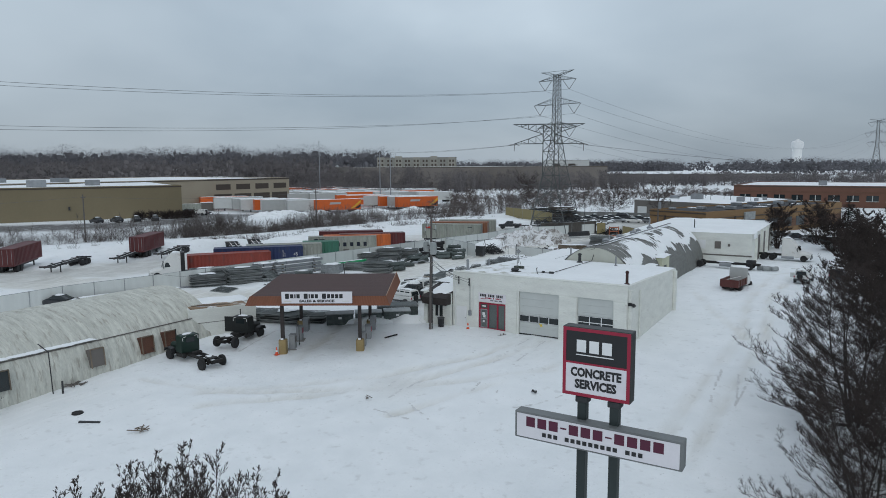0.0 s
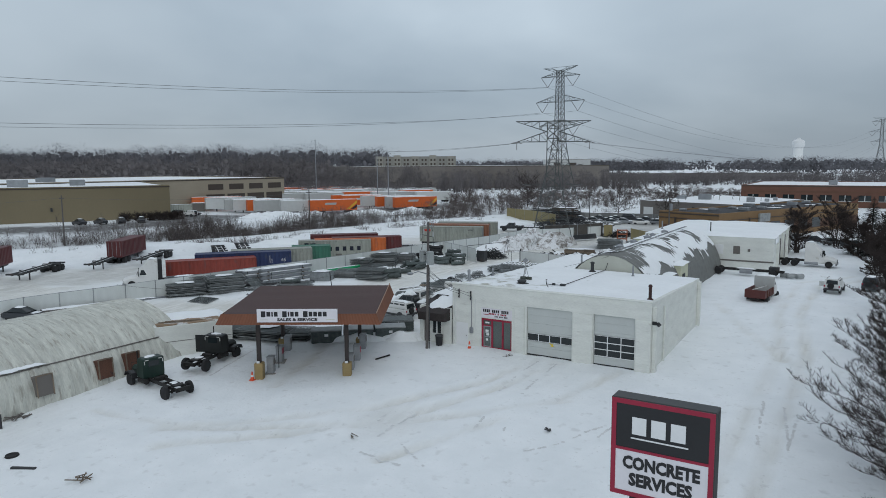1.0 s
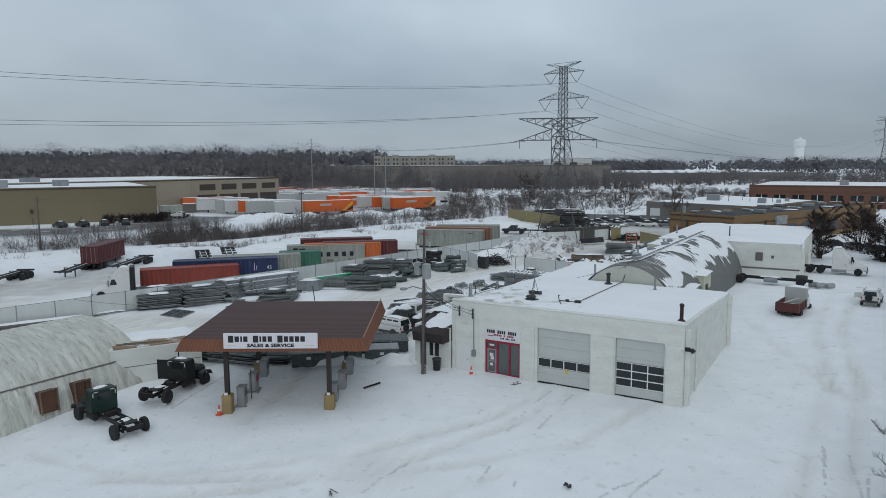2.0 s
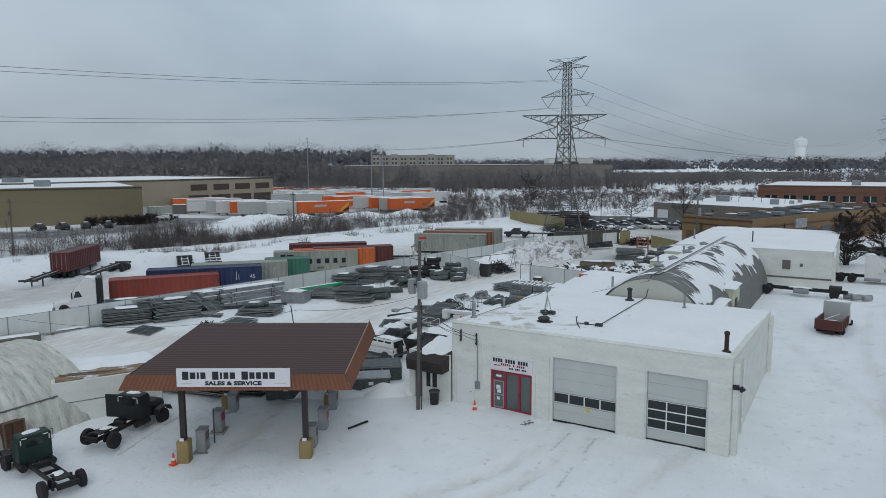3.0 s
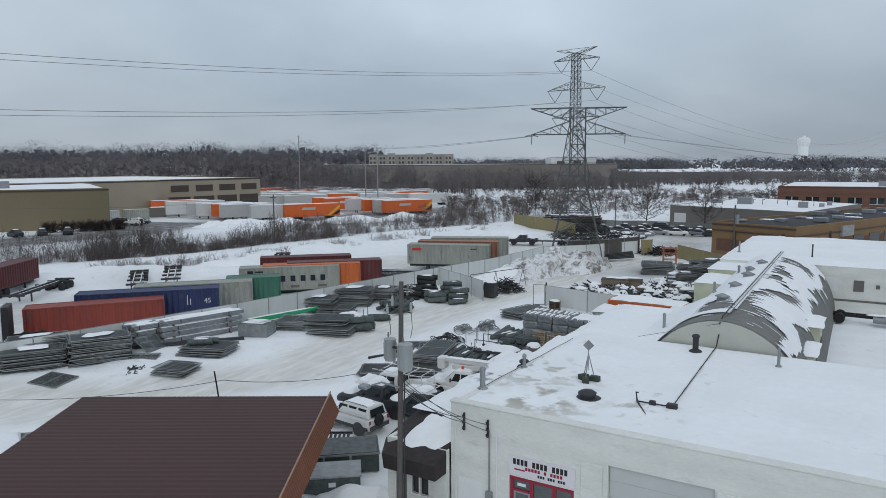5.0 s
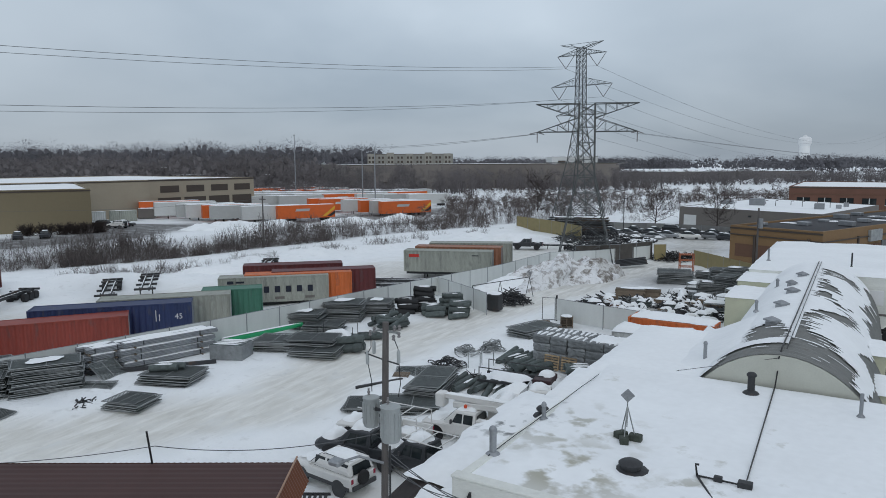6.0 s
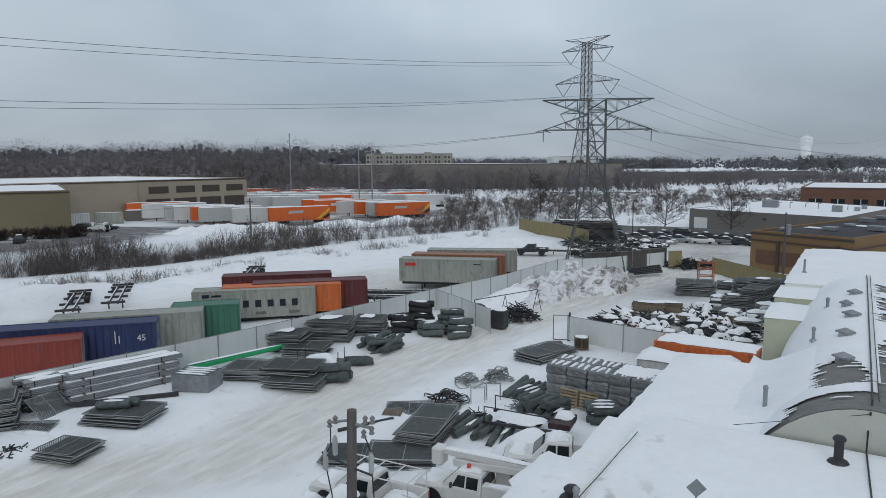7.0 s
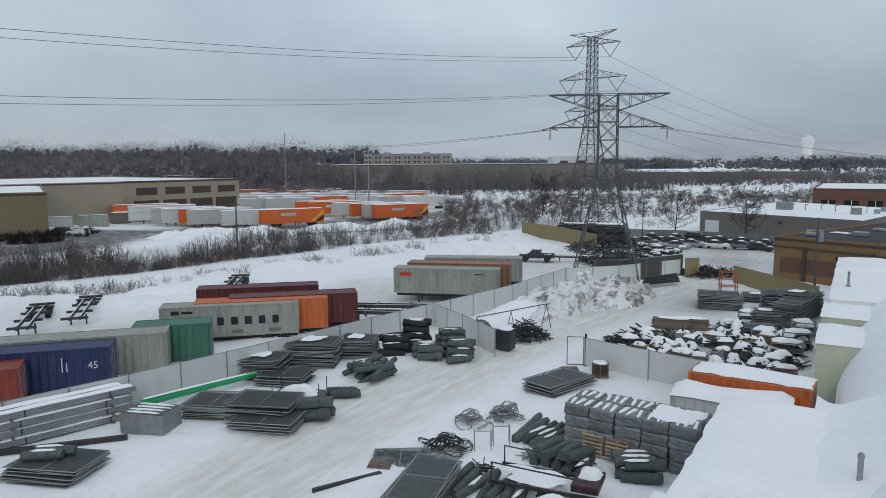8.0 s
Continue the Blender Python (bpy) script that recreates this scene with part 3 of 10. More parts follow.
# ---- bare trees: tapered limbs and single-face twigs ----
def bare_tree(seed, height, spread, limbs=10, branches=6, twigs=6, thick=0.02, trunk_r=0.2, wood=True, low=0.25, lift=0.9):
    """Two meshes' lists: wood (tapered four-sided limbs) and twigs (long thin faces)."""
    rnd = random.Random(seed)
    wv, tw = Mb(), Mb()

    def jog(d, a):
        return (d + Vector((rnd.uniform(-a, a), rnd.uniform(-a, a), rnd.uniform(-a, a)))).normalized()

    def blade(p, d, ln, w):
        s = d.cross(Vector((rnd.uniform(-1, 1), rnd.uniform(-1, 1), rnd.uniform(-1, 1)))).normalized() * w
        tw.add([p - s, p + s, p + d * ln], [(0, 1, 2)])

    def limb(p, d, ln, r, segs, level):
        for k in range(segs):
            q = p + d * (ln / segs)
            r2 = r * (0.72 if k < segs - 1 else 0.35)
            if r > 0.012 * height / 10 and wood:
                wv.tube(p, q, r, 5 if r > 0.06 else 3, r2, False)
            else:
                blade(p, d, ln / segs * 1.3, max(r, thick))
            if level == 1:
                for _ in range(max(1, branches // segs + rnd.randint(-1, 1))):
                    limb(p.lerp(q, rnd.random()), jog(d + Vector((0, 0, 0.15)), 0.85), ln * rnd.uniform(0.3, 0.55), r2 * 0.5, 2, 2)
            elif level == 2:
                for _ in range(max(1, twigs // segs)):
                    o = p.lerp(q, rnd.random())
                    blade(o, jog(d + Vector((0, 0, 0.2)), 0.9), ln * rnd.uniform(0.3, 0.6), thick)
            p, r, d = q, r2, jog(d + Vector((0, 0, 0.08)), 0.22)
        blade(p, d, ln * 0.35, thick)

    p, d, r, segs = Vector((0, 0, -0.3)), Vector((0, 0, 1)), trunk_r, 6
    spine = [(p.copy(), r)]
    for k in range(segs):
        q = p + d * (height * 0.86 / segs)
        r2 = r * 0.78
        wv.tube(p, q, r, 7, r2, False)
        p, r, d = q, r2, jog(d + Vector((0, 0, 0.5)), 0.13)
        spine.append((p.copy(), r))
    for i in range(limbs):
        f = low + (1 - low) * (i + rnd.random()) / limbs
        k = min(int(f * segs), segs - 1)
        o = spine[k][0].lerp(spine[k + 1][0], f * segs - k)
        a = i * 2.4 + rnd.uniform(-0.4, 0.4)
        up = lift * (0.35 + 0.9 * f)
        dd = Vector((math.cos(a), math.sin(a), up)).normalized()
        limb(o, dd, spread * (1.12 - 0.55 * abs(f - 0.45)) * rnd.uniform(0.75, 1.1), spine[k][1] * 0.45, 3, 1)
    return wv, tw


def spreading_tree(seed, height, reach, limbs=22, branches=9, twigs=7, r0=0.22, low=0.1, rise=0.35, fine=0.008, bud=0.03, stems=1):
    """A tree close by: long rising limbs that fork into ever finer twigs with small buds."""
    rr = random.Random(seed)
    wv, tw = Mb(), Mb()

    def bend(d, a, up):
        return (d + Vector((rr.uniform(-a, a), rr.uniform(-a, a), rr.uniform(-a, a) + up))).normalized()

    def sliver(p, q, w):
        d = q - p
        e = d.cross(Vector((rr.uniform(-1, 1), rr.uniform(-1, 1), rr.uniform(-1, 1)))).normalized() * w
        tw.add([p - e, p + e, q + e * 0.4, q - e * 0.4], [(0, 1, 2, 3)])

    def shoot(p, d, ln, r, level):
        n = (6, 5, 4, 3)[level]
        for k in range(n):
            q = p + d * (ln / n)
            r2 = max(r * (0.8 - 0.05 * level), fine * 0.6)
            if r > 0.016:
                wv.tube(p, q, r, 6 if r > 0.06 else 4, r2, False)
            else:
                sliver(p, q, max(r, fine))
            if level < 3 and k > (0 if level else -1):
                count = (branches, twigs, 3)[level - 1] if level else 0
                for _ in range(max(1, int(count / (n - 1) + rr.random()))):
                    side = bend(d, 0.75, 0.12)
                    shoot(p.lerp(q, rr.random()), side, ln * rr.uniform(0.28, 0.5) * (1.15 - 0.5 * k / n), r2 * 0.5, level + 1)
            elif level == 3 and bud and rr.random() < 0.6:
                e = bend(d, 0.9, 0.1)
                sliver(q, q + e * bud * 2.4, bud * 0.55)
            p, r, d = q, r2, bend(d, 0.16, 0.11)
        if bud and level > 1:
            sliver(p, p + d * bud * 3, bud * 0.5)

    for s_ in range(stems):
        lean = 0.0 if stems == 1 else 0.28
        p, d, r = Vector((0.15 * s_, 0.1 * s_, -0.3)), bend(Vector((lean * math.cos(s_ * 2.1), lean * math.sin(s_ * 2.1), 1)), 0.05, 0), r0
        spine = [(p.copy(), r, d.copy())]
        for k in range(8):
            q = p + d * (height / 8)
            r2 = r * 0.82
            wv.tube(p, q, r, 8, r2, False)
            p, r, d = q, r2, bend(d, 0.09, 0.12)
            spine.append((p.copy(), r, d.copy()))
        for i in range(limbs // stems):
            f = low + (0.97 - low) * (i + rr.random()) / (limbs // stems)
            k = min(int(f * 8), 7)
            o = spine[k][0].lerp(spine[k + 1][0], f * 8 - k)
            a = i * 2.4 + s_ + rr.uniform(-0.5, 0.5)
            d = Vector((math.cos(a), math.sin(a), rise * (0.5 + 1.6 * f))).normalized()
            shoot(o, d, reach * (0.78 + 0.35 * math.sin(math.pi * f)) * (1 - 0.5 * f ** 3) * rr.uniform(0.65, 1.1), spine[k][1] * 0.42, 1)
    return wv, tw


def fanned_tree(seed, height, reach, stems=5, limbs=12, branches=9, twigs=8, r0=0.15, fine=0.011, bud=0.03):
    """A tree close by: several stems that fan out from the base, level limbs that fork flat and turn up at their tips."""
    rr = random.Random(seed)
    wv, tw = Mb(), Mb()

    def jog(d, a, up=0.0):
        return (d + Vector((rr.uniform(-a, a), rr.uniform(-a, a), rr.uniform(-a, a) + up))).normalized()

    def sliver(p, q, w):
        e = (q - p).cross(Vector((rr.uniform(-1, 1), rr.uniform(-1, 1), rr.uniform(-1, 1)))).normalized() * w
        tw.add([p - e, p + e, q], [(0, 1, 2)])

    def shoot(p, d, ln, r, level):
        n = (7, 5, 3)[level]
        flat = d.cross(Vector((0, 0, 1))).normalized()
        for k in range(n):
            q = p + d * (ln / n)
            r2 = max(r * (0.8, 0.72, 0.7)[level], fine * 0.6)
            if r > 0.018:
                wv.tube(p, q, r, 5 if r > 0.05 else 4, r2, False)
            else:
                sliver(p, q + d * (ln / n * 0.5), max(r, fine) * 1.25)
            if level < 2 and (k or level):
                for side in (-1, 1):
                    for _ in range(max(1, round((branches, twigs)[level] / n / 2 + rr.uniform(-0.4, 0.6)))):
                        e = (d * rr.uniform(0.5, 1.0) + flat * side * rr.uniform(0.45, 1.1) + Vector((0, 0, rr.uniform(-0.2, 0.75)))).normalized()
                        shoot(p.lerp(q, rr.random()), e, ln * rr.uniform(0.17, 0.34) * (1.25 - 0.7 * k / n), r2 * 0.55, level + 1)
            elif level == 2:
                for _ in range(1):
                    e = jog(d, 0.8, 0.3)
                    m = p.lerp(q, rr.random())
                    sliver(m, m + e * rr.uniform(0.08, 0.24), fine * 0.8)
                    if rr.random() < 0.55:
                        sliver(m + e * 0.12, m + e * (0.12 + bud * 2), bud * 0.5)
            p, r, d = q, r2, jog(d, (0.17, 0.22, 0.28)[level], (0.05, 0.10, 0.14)[level])
        sliver(p, p + d * bud * 2.5, bud * 0.45)

    for s_ in range(stems):
        a0 = s_ * 6.283 / stems + rr.uniform(-0.4, 0.4)
        lean = rr.uniform(0.06, 0.34)
        p, d, r = Vector((0.14 * math.cos(a0), 0.14 * math.sin(a0), -0.4)), Vector((lean * math.cos(a0), lean * math.sin(a0), 1)).normalized(), r0 * rr.uniform(0.8, 1.15)
        tall = height * rr.uniform(0.8, 1.02)
        spine = [(p.copy(), r)]
        for k in range(9):
            q = p + d * (tall / 9)
            r2 = r * 0.8
            wv.tube(p, q, r, 7, r2, False)
            p, r, d = q, r2, jog(d, 0.1, 0.03)
            spine.append((p.copy(), r))
        for i in range(limbs):
            f = 0.12 + 0.86 * (i + rr.random()) / limbs
            k = min(int(f * 9), 8)
            o = spine[k][0].lerp(spine[k + 1][0], f * 9 - k)
            a = a0 + (i % 2 * 2 - 1) * rr.uniform(0.1, 1.9)
            e = Vector((math.cos(a), math.sin(a), 0.12 + 0.75 * f ** 2 + rr.uniform(-0.1, 0.2))).normalized()
            shoot(o, e, reach * (1.05 - 0.62 * f) * rr.uniform(0.6, 1.1), max(spine[k][1] * 0.5, 0.02), 0)
    return wv, tw


def scatter(name, protos, spots, material, label, category):
    """Many copies of a few prototypes in one mesh: rows of x, y, z, height scale, width scale, turn."""
    vs, loops, counts, k = [], [], [], 0
    packs = []
    for mb in protos:
        packs.append((np.array(mb.v, np.float32), np.array([i for f in mb.f for i in f], np.int32), np.array([len(f) for f in mb.f], np.int32)))
    for i, (x, y, z, sh, sw, a) in enumerate(spots):
        v, lo, co = packs[i % len(packs)]
        c, s = math.cos(a), math.sin(a)
        vs.append(np.column_stack([(v[:, 0] * c - v[:, 1] * s) * sw + x, (v[:, 0] * s + v[:, 1] * c) * sw + y, v[:, 2] * sh + z]))
        loops.append(lo + k)
        counts.append(co)
        k += len(v)
    V, L, C = np.concatenate(vs).astype(np.float32), np.concatenate(loops), np.concatenate(counts)
    m = bpy.data.meshes.new(name)
    m.vertices.add(len(V))
    m.vertices.foreach_set("co", V.ravel())
    m.loops.add(len(L))
    m.loops.foreach_set("vertex_index", L.astype(np.int32))
    m.polygons.add(len(C))
    m.polygons.foreach_set("loop_start", np.concatenate([[0], np.cumsum(C)[:-1]]).astype(np.int32))
    m.update(calc_edges=True)
    m.materials.append(material)
    return tagged(new(name, m), label, category, kind="stuff")


VIEW, SIDE = Vector((-0.519, 0.855, 0)), Vector((0.855, 0.519, 0))
MID = Vector((-14.0, 23.0, 0))


def off(depth, lateral):
    """A place so far ahead of, and so far aside from, the middle of the way."""
    p = MID + VIEW * depth + SIDE * lateral
    return p.x, p.y


def merged(pair):
    w, t = pair
    out = Mb()
    out.add(w.v, w.f)
    out.add(t.v, t.f)
    return out


rnd = random.Random(11)


def crown(seed, height, radius, shoots, w, low=0.35, lobes=6, short=(0.16, 0.34), flakes=0):
    """A leafless tree far off: thin stems and an uneven domed crown of fine short shoots."""
    r = random.Random(seed)
    mb = Mb()
    blobs = []
    for _ in range(lobes):
        lr = radius * r.uniform(0.42, 0.7)
        a, d = r.uniform(0, 6.28), radius * 0.62 * r.random() ** 0.5
        blobs.append((Vector((math.cos(a) * d, math.sin(a) * d, r.uniform(height * low, height - lr * 1.25))), lr))
    for c, lr in blobs:
        e = Vector((-c.y, c.x, 0.01)).normalized() * w * 1.5
        mb.add([Vector((0, 0, 0)) - e, Vector((0, 0, 0)) + e, c + Vector((0, 0, lr * 0.5))], [(0, 1, 2)])
    for _ in range(flakes):
        c, lr = r.choice(blobs)
        d = Vector((r.gauss(0, 1), r.gauss(0, 1), r.gauss(0.25, 1))).normalized()
        o = c + Vector((d.x, d.y, d.z * 1.15)) * lr * 0.92 * r.random() ** 0.4
        o.z = min(o.z, height * r.uniform(0.3, 0.73))
        a, w2, h2 = r.uniform(0, 6.28), r.uniform(0.25, 0.5), r.uniform(0.4, 0.8)
        mb.add([o + Vector((math.cos(a) * w2 * math.cos(b) * f_, math.sin(a) * w2 * math.cos(b) * f_, h2 * math.sin(b) * f_)) for b, f_ in [(k * math.tau / 7, r.uniform(0.5, 1.1)) for k in range(7)]], [tuple(range(7))])
    for _ in range(shoots):
        c, lr = r.choice(blobs)
        d = Vector((r.gauss(0, 1), r.gauss(0, 1), r.gauss(0.35, 1))).normalized()
        ln = lr * r.uniform(*short)
        rad = r.random() ** 0.45
        p = c + Vector((d.x, d.y, d.z * 1.2)) * (lr - ln) * rad
        q = 0.75 - 0.6 * rad
        e = (d + Vector((r.uniform(-q, q), r.uniform(-q, q), r.uniform(-0.1, 0.6)))).normalized()
        s_ = e.cross(Vector((r.uniform(-1, 1), r.uniform(-1, 1), 0.3))).normalized() * w * r.uniform(0.7, 1.3) * (1.35 - 0.9 * rad)
        mb.add([p - s_, p + s_, p + e * ln], [(0, 1, 2)])
    return mb


far_protos = [crown(40 + i, 10, 3.3, 330, 0.036, 0.25, 10, (0.24, 0.4), 40) for i in range(8)]
scrub_protos = [crown(140 + i, 10, 3.6, 290, 0.06, 0.06, 9, (0.4, 0.8)) for i in range(8)]


def wood_band(d0, d1, l0, l1, count, h0, h1, width=1.0):
    out = []
    for _ in range(count):
        x, y = off(rnd.uniform(d0, d1), rnd.uniform(l0, l1))
        h = rnd.uniform(h0, h1) / 10
        out.append((x, y, gz(x, y) - 0.2, h, h * rnd.uniform(0.9, 1.25) * width, rnd.uniform(0, 6.28)))
    return out


spots = wood_band(330, 480, -420, -75, 380, 17, 24, 1.5)
deep_spots = wood_band(480, 700, -600, -60, 270, 30, 36, 1.8) + wood_band(640, 1000, -120, 110, 110, 19, 25, 2.0) + wood_band(820, 1000, 110, 330, 110, 19, 25, 2.2) + wood_band(640, 1000, 330, 780, 130, 19, 25, 2.2)
# wooded belts before the long warehouse and behind the brick building
belts = wood_band(312, 352, -95, 15, 200, 8, 17, 0.75) + wood_band(346, 386, 15, 110, 190, 6, 14, 0.85) + wood_band(405, 540, 100, 440, 620, 6, 10.5, 1.6)
belts += wood_band(262, 315, -85, -12, 150, 5, 9.5, 1.0)
# scrub of the marsh, with open snow between the belts
scrub = wood_band(236, 302, 34, 165, 430, 2.2, 4.6, 1.5) + wood_band(178, 240, 2, 36, 75, 3.5, 8.0, 0.9) + wood_band(196, 262, 0, 64, 150, 1.8, 4.0, 1.3) + wood_band(300, 350, 10, 170, 60, 3, 7, 0.9) + wood_band(152, 190, -6, 12, 40, 2.2, 4.5, 1.2) + wood_band(300, 345, 165, 330, 160, 3, 6, 1.4)
belt_protos = [crown(210 + i, 10, 3.5, 220, 0.1, 0.08, 8, (0.35, 0.6)) for i in range(8)]
deep_protos = [crown(70 + i, 10, 3.4, 420, 0.026, 0.3, 11, (0.24, 0.4), 60) for i in range(8)]
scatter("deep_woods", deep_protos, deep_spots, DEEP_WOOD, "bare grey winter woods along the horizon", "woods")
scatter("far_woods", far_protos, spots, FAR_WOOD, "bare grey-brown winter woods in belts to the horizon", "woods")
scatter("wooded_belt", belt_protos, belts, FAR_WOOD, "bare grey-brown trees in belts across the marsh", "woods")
scatter("marsh_scrub", scrub_protos, scrub, SCRUB, "bare brown scrub and young trees in the snowy marsh", "scrub")


# ---- brush along the trail ----
def shrub(seed, h, stems, w):
    r = random.Random(seed)
    mb = Mb()
    for _ in range(stems):
        a, lean = r.uniform(0, 6.28), r.uniform(0.05, 0.6)
        d = Vector((math.cos(a) * lean, math.sin(a) * lean, 1)).normalized()
        p = Vector((r.uniform(-0.4, 0.4), r.uniform(-0.4, 0.4), 0))
        ln = h * r.uniform(0.6, 1.1)
        s = d.orthogonal().normalized() * w
        mb.add([p - s, p + s, p + d * ln], [(0, 1, 2)])
        for _ in range(5):
            o = p + d * ln * r.uniform(0.3, 0.9)
            e = (d + Vector((r.uniform(-0.8, 0.8), r.uniform(-0.8, 0.8), r.uniform(-0.2, 0.5)))).normalized()
            s2 = e.cross(d).normalized() * w * 0.7 if e.cross(d).length > 0.01 else s
            mb.add([o - s2, o + s2, o + e * ln * r.uniform(0.25, 0.45)], [(0, 1, 2)])
    return mb


shrubs = [merged(bare_tree(170 + i, 2.1, 1.0 + 0.12 * i, 7, 5, 4, 0.016, 0.035, wood=False, low=0.02, lift=1.5)) for i in range(3)] + [shrub(70 + i, 1.9, 15, 0.018) for i in range(6)]
spots = []
for _ in range(2450):
    k = rnd.random() * (len(TRAIL) - 1)
    (ax, ay), (bx, by) = TRAIL[int(k)], TRAIL[int(k) + 1]
    f = k - int(k)
    x, y = ax + (bx - ax) * f, ay + (by - ay) * f
    dx, dy = bx - ax, by - ay
    ln = math.hypot(dx, dy)
    side = rnd.choice((1, 1, 1, -1))
    away = (rnd.uniform(3.5, 13.5 if y < 116 else 16) if y < 128 else rnd.uniform(3.5, 24)) if side > 0 else rnd.uniform(3.5, 9.0)
    if noise.noise(Vector((x * 0.16 + side, y * 0.16, away * 0.2))) < (-0.14 if side > 0 else -0.08):
        continue
    x, y = x - dy / ln * away * side, y + dx / ln * away * side
    h = 0.5 + 1.35 * rnd.random() ** 1.6 if side > 0 else rnd.uniform(0.35, 0.85)
    spots.append((x, y, gz(x, y) - 0.05, h, min(h, 1.1) * rnd.uniform(0.8, 1.3), rnd.uniform(0, 6.28)))
for _ in range(560):
    k = rnd.random() * 3.4
    (ax, ay), (bx, by) = TRAIL[int(k)], TRAIL[int(k) + 1]
    x, y = ax + (bx - ax) * (k - int(k)), ay + (by - ay) * (k - int(k))
    away = rnd.uniform(4, 10)
    x, y = x - away * 0.93, y + away * 0.3
    h = rnd.uniform(0.35, 0.8)
    spots.append((x, y, gz(x, y) - 0.05, h, h * 1.6, rnd.uniform(0, 6.28)))
scatter("roadside_brush", shrubs, spots, BRUSH, "dry leafless brush along the snowy trail", "brush")


# ---- snow shapes ----
def snow_pad(x0, y0, x1, y1, z, thick=0.18, seed=1, step=0.6, edge=0.12, z_far=None):
    """An uneven, soft-edged layer of snow on a flat or gently sloped top (z at y0, z_far at y1)."""
    z_far = z if z_far is None else z_far
    if max(x1 - x0, y1 - y0) < 3.6:
        cx, cy, rx, ry = (x0 + x1) / 2, (y0 + y1) / 2, (x1 - x0) / 2, (y1 - y0) / 2
        rings = []
        for k in range(6):
            row, f = [], 1 - k / 5.0
            for i in range(26):
                a = 2 * math.pi * i / 26
                c, s_ = math.cos(a), math.sin(a)
                sq = (abs(c) ** 5 + abs(s_) ** 5) ** -0.2
                q = sq * min(1.04, 0.88 + 0.36 * noise.fractal(Vector((c * 1.1 + seed * 3.1, s_ * 1.1, seed * 0.7)), 1.0, 2.0, 2)) * (f * 0.99 + 0.01)
                x, y = cx + rx * q * c, cy + ry * q * s_
                row.append((x, y, z + (z_far - z) * (y - y0) / (y1 - y0) + (0 if k == 0 else thick * (1 - f ** 3) * (0.95 + 0.5 * noise.noise(Vector((x * 1.7 + seed, y * 1.7, 2.0)))))))
            rings.append(row)
        return Mb().rings(rings)
    nx, ny = max(3, int((x1 - x0) / step)), max(3, int((y1 - y0) / step))
    mb, v = Mb(), []
    for j in range(ny + 1):
        for i in range(nx + 1):
            u, w = i / nx, j / ny
            x, y = x0 + (x1 - x0) * u, y0 + (y1 - y0) * w
            border = i in (0, nx) or j in (0, ny)
            h = 0 if border else thick * (0.8 + 0.5 * noise.noise(Vector((x * 0.5 + seed * 7, y * 0.5, seed))))
            if border:
                x += edge * noise.noise(Vector((x * 1.3, y * 1.3, seed)))
                y += edge * noise.noise(Vector((x * 1.3, y * 1.3, seed + 5)))
            v.append((x, y, z + (z_far - z) * w + h))
    f = [(j * (nx + 1) + i, j * (nx + 1) + i + 1, (j + 1) * (nx + 1) + i + 1, (j + 1) * (nx + 1) + i) for j in range(ny) for i in range(nx)]
    return mb.add(v, f)


def heap(name, cx, cy, rx, ry, h, seed, material, label, turn=0.0, lumps=0.35, ring=28, rows=9, base=None):
    """A rough mound."""
    c, s = math.cos(turn), math.sin(turn)
    rings = []
    for k in range(rows + 1):
        t = k / rows
        row = []
        for i in range(ring):
            a = 2 * math.pi * i / ring
            n1 = 1 + lumps * noise.fractal(Vector((math.cos(a) * 1.6 + seed, math.sin(a) * 1.6, t * 1.8)), 1, 2, 3)
            r = (1 - t) * n1 + 0.01
            x, y = math.cos(a) * rx * r, math.sin(a) * ry * r
            z = h * (1 - (1 - t) ** 1.7) * (1 + lumps * 0.8 * noise.noise(Vector((x * 0.9 + seed, y * 0.9, 1.5))))
            if k == 0:
                z = -0.35
            row.append((x * c - y * s, x * s + y * c, z))
        rings.append(row)
    z0 = gz(cx, cy) if base is None else base
    return solid(name, Mb().rings(rings), material, label, "snow pile", m=pose(cx, cy, z0), smooth=True)


# ---- white service building ----
FX0, FX1, FY0, FY1, FLOOR = -30.6, -15.08, 51.6, 67.3, -1.0


def roof_z(y):
    return 4.14 + (y - FY0) / (FY1 - FY0) * (3.72 - 4.14)


b = thing("wall_service_building", "white-painted masonry service building with flat snowy roof", "building", kind="structure")


def wall_with_holes(x0, x1, z0, z1, y0, y1, holes, material, parent):
    """A wall along x with openings (xa, xb, za, zb) right through: piers between them, lintels above."""
    xs = sorted({x0, x1, *[h[0] for h in holes], *[h[1] for h in holes]})
    for a, c in zip(xs, xs[1:]):
        cuts = [h for h in holes if h[0] <= a and h[1] >= c]
        z = z0
        for h in cuts:
            if h[2] > z:
                part("sill_wall", Mb().box(a, y0, z, c, y1, h[2]), material, parent)
            z = h[3]
        part("lintel" if cuts else "pier", Mb().box(a, y0, z, c, y1, z1), material, parent)


